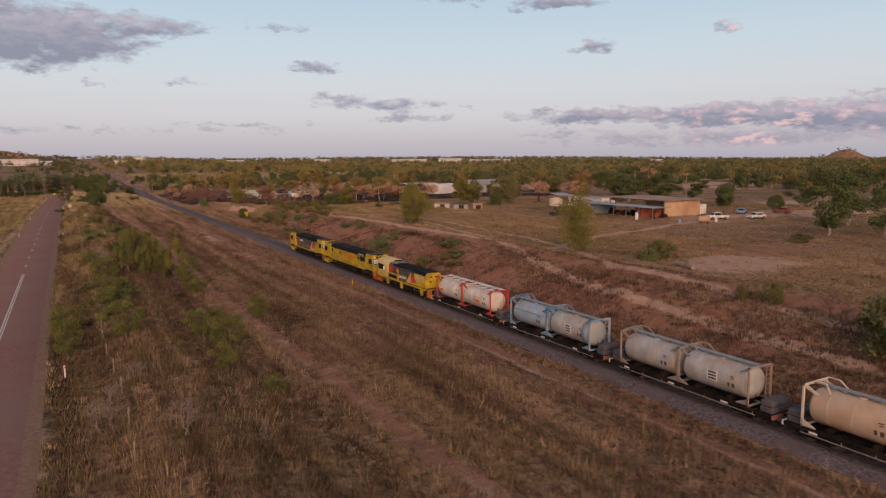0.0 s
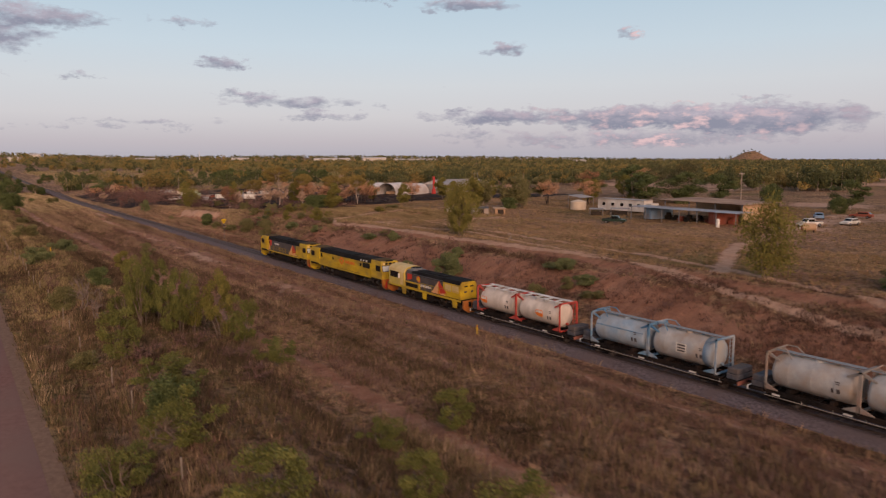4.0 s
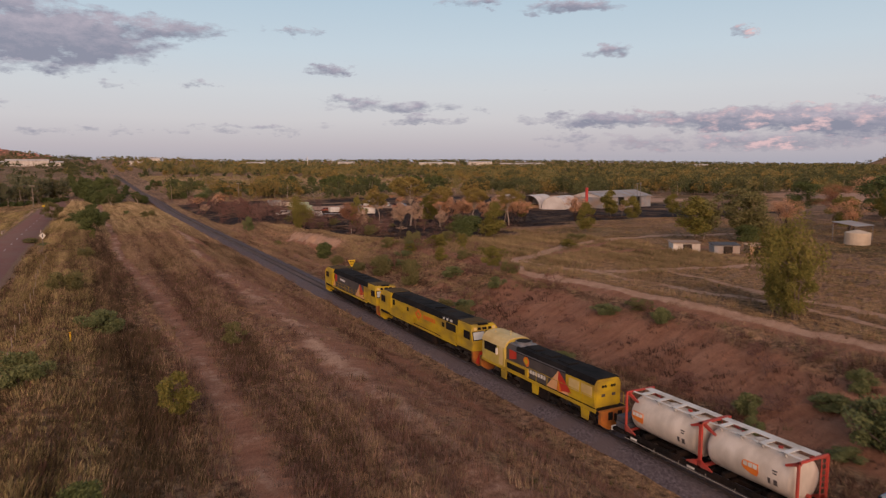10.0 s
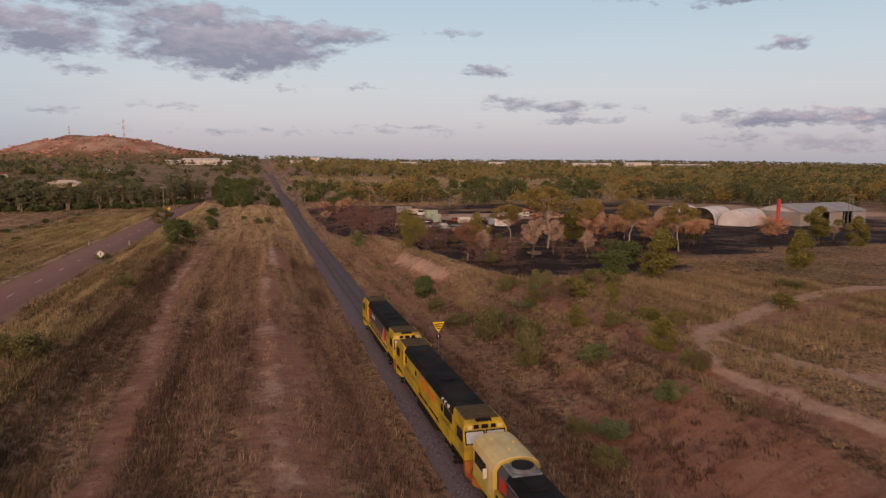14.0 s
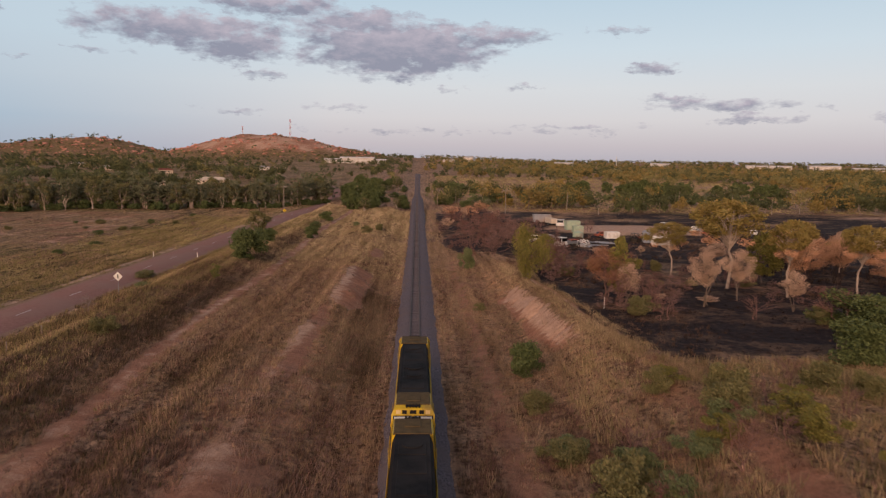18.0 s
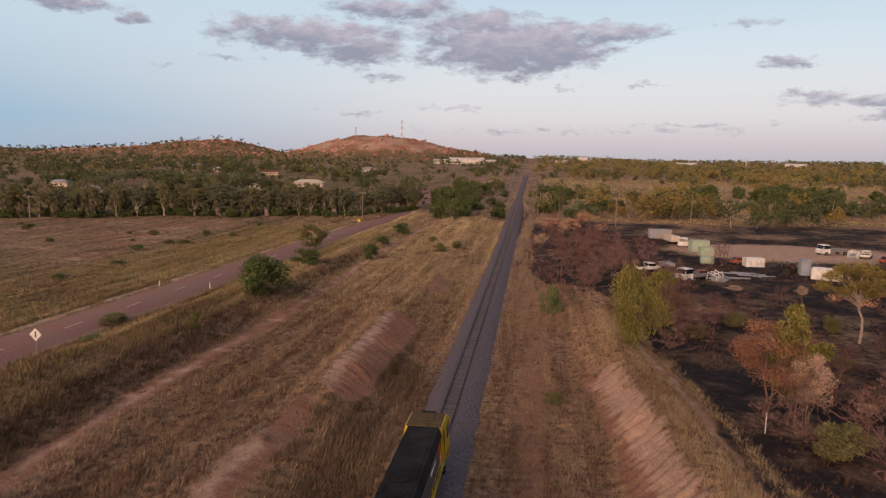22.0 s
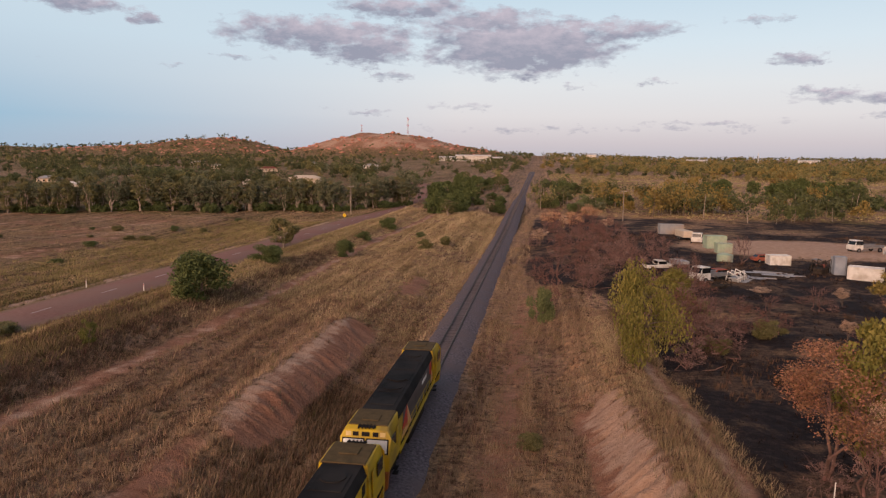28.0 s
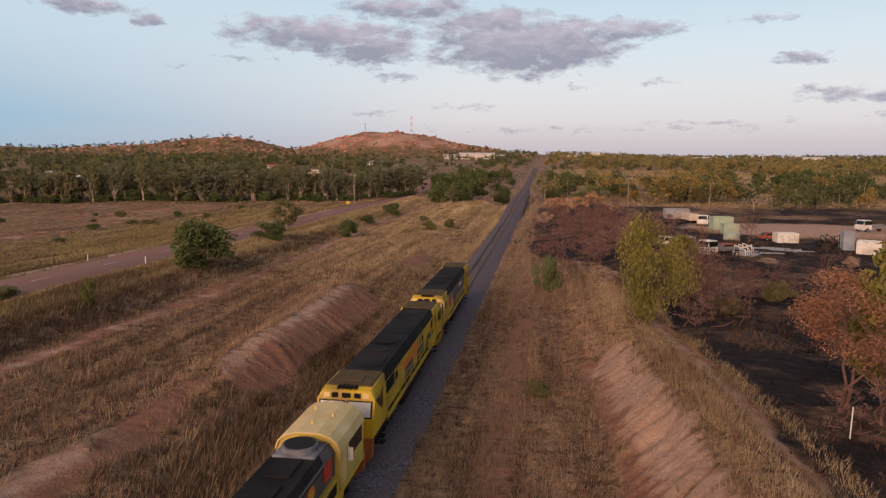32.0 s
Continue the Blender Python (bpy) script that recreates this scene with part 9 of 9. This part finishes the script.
tufts("brown_tussocks", "rounded dark brown tussocks along the line", 15000, (-9.5, 12, 20, 330), 0.35, 0.8, 0.03, 16, (0.075, 0.046, 0.034), (0.19, 0.125, 0.09), lambda x, y: grassy(x, y) * np.clip(np.exp(-((np.abs(x + 0.3) - 5.6) / 1.7) ** 2) * (0.6 + 0.6 * wob(x, y, 6, 4)) * (1 - (x > 0) * ss(190, 220, y)), 0, 1), 0.42)
# weeds coloured darker than their own olive, to carry shading on the left verge
tufts("olive_herbs", "olive weeds and low scrub by the dirt track, darkened for shade", 26000, (-43, -26, 14, 262), 0.35, 0.95, 0.034, 12, (0.062, 0.046, 0.028), (0.145, 0.107, 0.062), lambda x, y: grassy(x, y) * (0.35 + 0.65 * ss(90, 125, y) - 0.55 * ss(160, 185, y)) * np.clip(0.5 + 0.55 * wob(x, y, 9, 5) + 0.35 * np.exp(-((x + 30) / 2.4) ** 2), 0, 1), 0.36)
# real brush, but its dark tone and density also paint the cutting's shade
tufts("face_brush", "reddish-brown grass and brush on the cutting, darkened for shade", 19000, (4.5, 22, 14, 226), 0.3, 0.85, 0.028, 11, (0.070, 0.040, 0.031), (0.175, 0.104, 0.076), lambda x, y: np.clip(0.26 + 0.9 * wob(x, y, 7, 11) + 0.6 * np.exp(-((x - 7.5) / 2.2) ** 2) + 0.6 * (1 - ss(55, 85, y)), 0.05, 1) * (1 - ss(160, 205, y)), 0.34)
tufts("pink_grass", "pinkish-brown seeding grass between the line and the dirt track", 24000, (-25, -4, 55, 225), 0.3, 0.75, 0.024, 10, (0.155, 0.100, 0.083), (0.295, 0.203, 0.168), lambda x, y: grassy(x, y) * np.clip(0.55 + 0.6 * wob(x, y, 10, 7), 0, 1), 0.36)
tufts("scrub_grass", "rank yellow-brown scrub grass above the cutting", 17000, (13, 60, 168, 234), 0.4, 1.15, 0.032, 12, (0.180, 0.138, 0.074), (0.335, 0.262, 0.148), lambda x, y: grassy(x, y) * np.clip(0.45 + 0.7 * wob(x, y, 9, 12), 0, 1), 0.42)
tufts("track_weeds", "dark olive weeds along the inner edge of the dirt track", 9000, (-22.6, -15.4, 70, 240), 0.3, 0.7, 0.030, 12, (0.066, 0.050, 0.030), (0.150, 0.112, 0.066), lambda x, y: grassy(x, y) * np.clip(np.exp(-((x + 18.8) / 2.3) ** 4) * (0.75 + 0.5 * wob(x, y, 6, 3)), 0, 1), 0.36)
# inner row is tussocks; the outer, near x = -30, draws the bank's shadow
tufts("row_tussocks", "rows of dull brown tussocks along the left reserve, the outer as bank shadow", 9000, (-33, -15, 190, 350), 0.3, 0.75, 0.026, 13, (0.085, 0.058, 0.042), (0.19, 0.132, 0.094), lambda x, y: grassy(x, y) * np.clip(np.exp(-((x + 17.2 + 0.5 * np.sin(y / 31)) / 1.3) ** 2) + np.exp(-((x + 30.4) / 1.6) ** 2), 0, 1), 0.40)
tufts("golden_grass", "tall golden dry grass clumps", 36000, NEAR, 0.5, 1.15, 0.022, 14, (0.24, 0.172, 0.102), (0.39, 0.295, 0.185), lambda x, y: grassy(x, y) * np.clip(0.22 + 0.6 * wob(x, y, 8, 6) + 0.3 * ((x > 15) & (x < 24) & (y > 215)), 0, 1), 0.34)
tufts("green_grass", "dull green grass and low herbs", 40000, NEAR, 0.2, 0.55, 0.04, 8, (0.078, 0.078, 0.032), (0.16, 0.145, 0.062), lambda x, y: grassy(x, y) * np.clip(0.10 + 0.55 * zones(x, y)[2] + 0.4 * wob(x, y, 12, 8) + 0.42 * ss(24, 29, -x) * (1 - ss(190, 230, y)), 0, 1))
tufts("side_grass", "dry grass beyond the road", 34000, (-120, -42, 12, 300), 0.2, 0.55, 0.045, 5, (0.21, 0.150, 0.088), (0.36, 0.265, 0.160), lambda x, y: grassy(x, y), 0.36)
tufts("rank_grass", "dull brown grass on the paddock above the cutting", 26000, (24, 62, 12, 300), 0.2, 0.55, 0.045, 6, (0.185, 0.125, 0.068), (0.345, 0.240, 0.135), lambda x, y: grassy(x, y), 0.36)
tufts("bank_grass", "tall brown grass at the foot of the spoil bank", 2300, (-9.8, -3.6, 228, 272), 0.4, 0.95, 0.03, 14, (0.110, 0.083, 0.056), (0.24, 0.182, 0.122), lambda x, y: grassy(x, y) * (0.6 + 0.4 * wob(x, y, 3, 2)), 0.42)
tufts("crest_grass", "tall tan grass along the crest of the cutting", 11000, (14.0, 22.4, 228, 294), 0.30, 0.70, 0.013, 15, (0.25, 0.190, 0.110), (0.44, 0.345, 0.210), lambda x, y: np.clip(np.exp(-((x - crest(y) - 0.3) / 1.2) ** 2) + 0.7 * np.exp(-((x - crest(y) - 3.6) / 0.45) ** 2), 0, 1) * np.clip(0.6 + 0.6 * wob(x, y, 3, 2), 0, 1), 0.50)
tufts("fine_grass", "fine tan grass between the line and the dirt track", 40000, (-37, 15, 222, 345), 0.25, 0.65, 0.020, 9, (0.175, 0.125, 0.085), (0.34, 0.252, 0.178), lambda x, y: grassy(x, y) * np.clip(0.7 + 0.4 * wob(x, y, 7, 5), 0, 1), 0.40)
tufts("weedy_grass", "rank olive-brown grass below the dirt track", 12000, (-43, -13, 14, 118), 0.35, 0.95, 0.028, 11, (0.100, 0.076, 0.042), (0.205, 0.158, 0.086), lambda x, y: grassy(x, y) * np.clip(0.5 + 0.6 * wob(x, y, 8, 4), 0, 1), 0.36)
tufts("far_straw_grass", "dry straw-brown grass further off", 44000, (-120, 80, 290, 460), 0.22, 0.6, 0.055, 5, (0.23, 0.165, 0.100), (0.39, 0.285, 0.175), lambda x, y: grassy(x, y) * (0.9 - 0.6 * ss(-64, -80, x)), 0.4)
tufts("verge_grass", "bright straw and yellow-green grass along the far line", 28000, (-40, -2.6, 286, 450), 0.3, 0.75, 0.045, 7, (0.285, 0.222, 0.122), (0.475, 0.380, 0.228), lambda x, y: grassy(x, y) * np.clip(0.7 + 0.5 * wob(x, y, 9, 3), 0, 1), 0.4)
tufts("olive_verge", "olive-gold grass on the road verges", 26000, (-80, -30.5, 205, 400), 0.3, 0.75, 0.045, 7, (0.190, 0.160, 0.070), (0.330, 0.275, 0.130), lambda x, y: grassy(x, y) * np.clip(ss(-82, -68, x) * (0.75 + 0.5 * wob(x, y, 11, 4)), 0, 1), 0.4)
tufts("bank_gold", "golden grass on the bank above the dirt track", 15000, (-41.5, -31.5, 120, 345), 0.35, 0.85, 0.034, 9, (0.215, 0.172, 0.082), (0.370, 0.300, 0.152), lambda x, y: grassy(x, y) * np.clip(0.6 + 0.7 * wob(x, y, 7, 4), 0.1, 1), 0.4)
# dark tufts put the shade of the bank's slope into colour
tufts("slope_scrub", "scrub on the slope above the dirt track, coloured dark as bank shade", 7500, (-32.5, -26.6, 60, 335), 0.35, 0.9, 0.036, 11, (0.064, 0.046, 0.032), (0.150, 0.108, 0.070), lambda x, y: grassy(x, y) * np.clip(np.exp(-((x + 29.4) / 1.7) ** 2) * (0.8 + 0.6 * wob(x, y, 8, 6)), 0, 1), 0.36)
tufts("field_grass", "pale golden grass on the fields beyond the yard", 38000, (16, 300, 446, 840), 0.3, 0.75, 0.20, 5, (0.250, 0.205, 0.098), (0.420, 0.350, 0.180), lambda x, y: grassy(x, y) * np.clip(0.7 + 0.6 * wob(x, y, 17, 4), 0, 1), 0.5)
tufts("paddock_grass", "dry paddock grass around the sheds", 30000, (58, 150, 60, 300), 0.2, 0.55, 0.06, 5, (0.190, 0.130, 0.070), (0.350, 0.245, 0.138), lambda x, y: grassy(x, y) * 0.8, 0.4)
tufts("burnt_stubble", "charred grass stubble on the burnt ground", 13000, (14, 120, 222, 400), 0.15, 0.5, 0.035, 6, (0.012, 0.010, 0.010), (0.045, 0.030, 0.024), lambda x, y: ss(0.35, 0.6, zones(x, y)[1]))
tufts("scorched_grass", "patches of scorched brown grass left by the fire", 16000, (18, 120, 226, 400), 0.25, 0.7, 0.05, 7, (0.060, 0.038, 0.028), (0.135, 0.088, 0.060), lambda x, y: ss(0.35, 0.6, zones(x, y)[1]) * ss(0.05, 0.5, wob(x, y, 12, 9)))


def train_y(t):
    """Where the leading end of the train is."""
    u = min(max((t - 6) / 14, 0), 1)
    return 1.1 * u * u * (3 - 2 * u) + 136.5 + 6.581 * t - 0.08921 * t ** 2 + 0.0000937 * t ** 3 + 0.00002955 * t ** 4


def motions():
    times = [j * 0.5 for j in range(65)]
    for ob, behind in TRAIN:
        walk(ob, [(t, pose(0, train_y(t) - behind, 0)) for t in times])
    # the wheels roll as far as the train goes
    fine = [j * 0.08 for j in range(401)]
    for axles, radius in SETS:
        for ax in axles:
            x, y, z = ax.location
            walk(ax, [(t, pose(x, y, z, -math.degrees((train_y(t) - train_y(0)) / radius))) for t in fine])


motions()
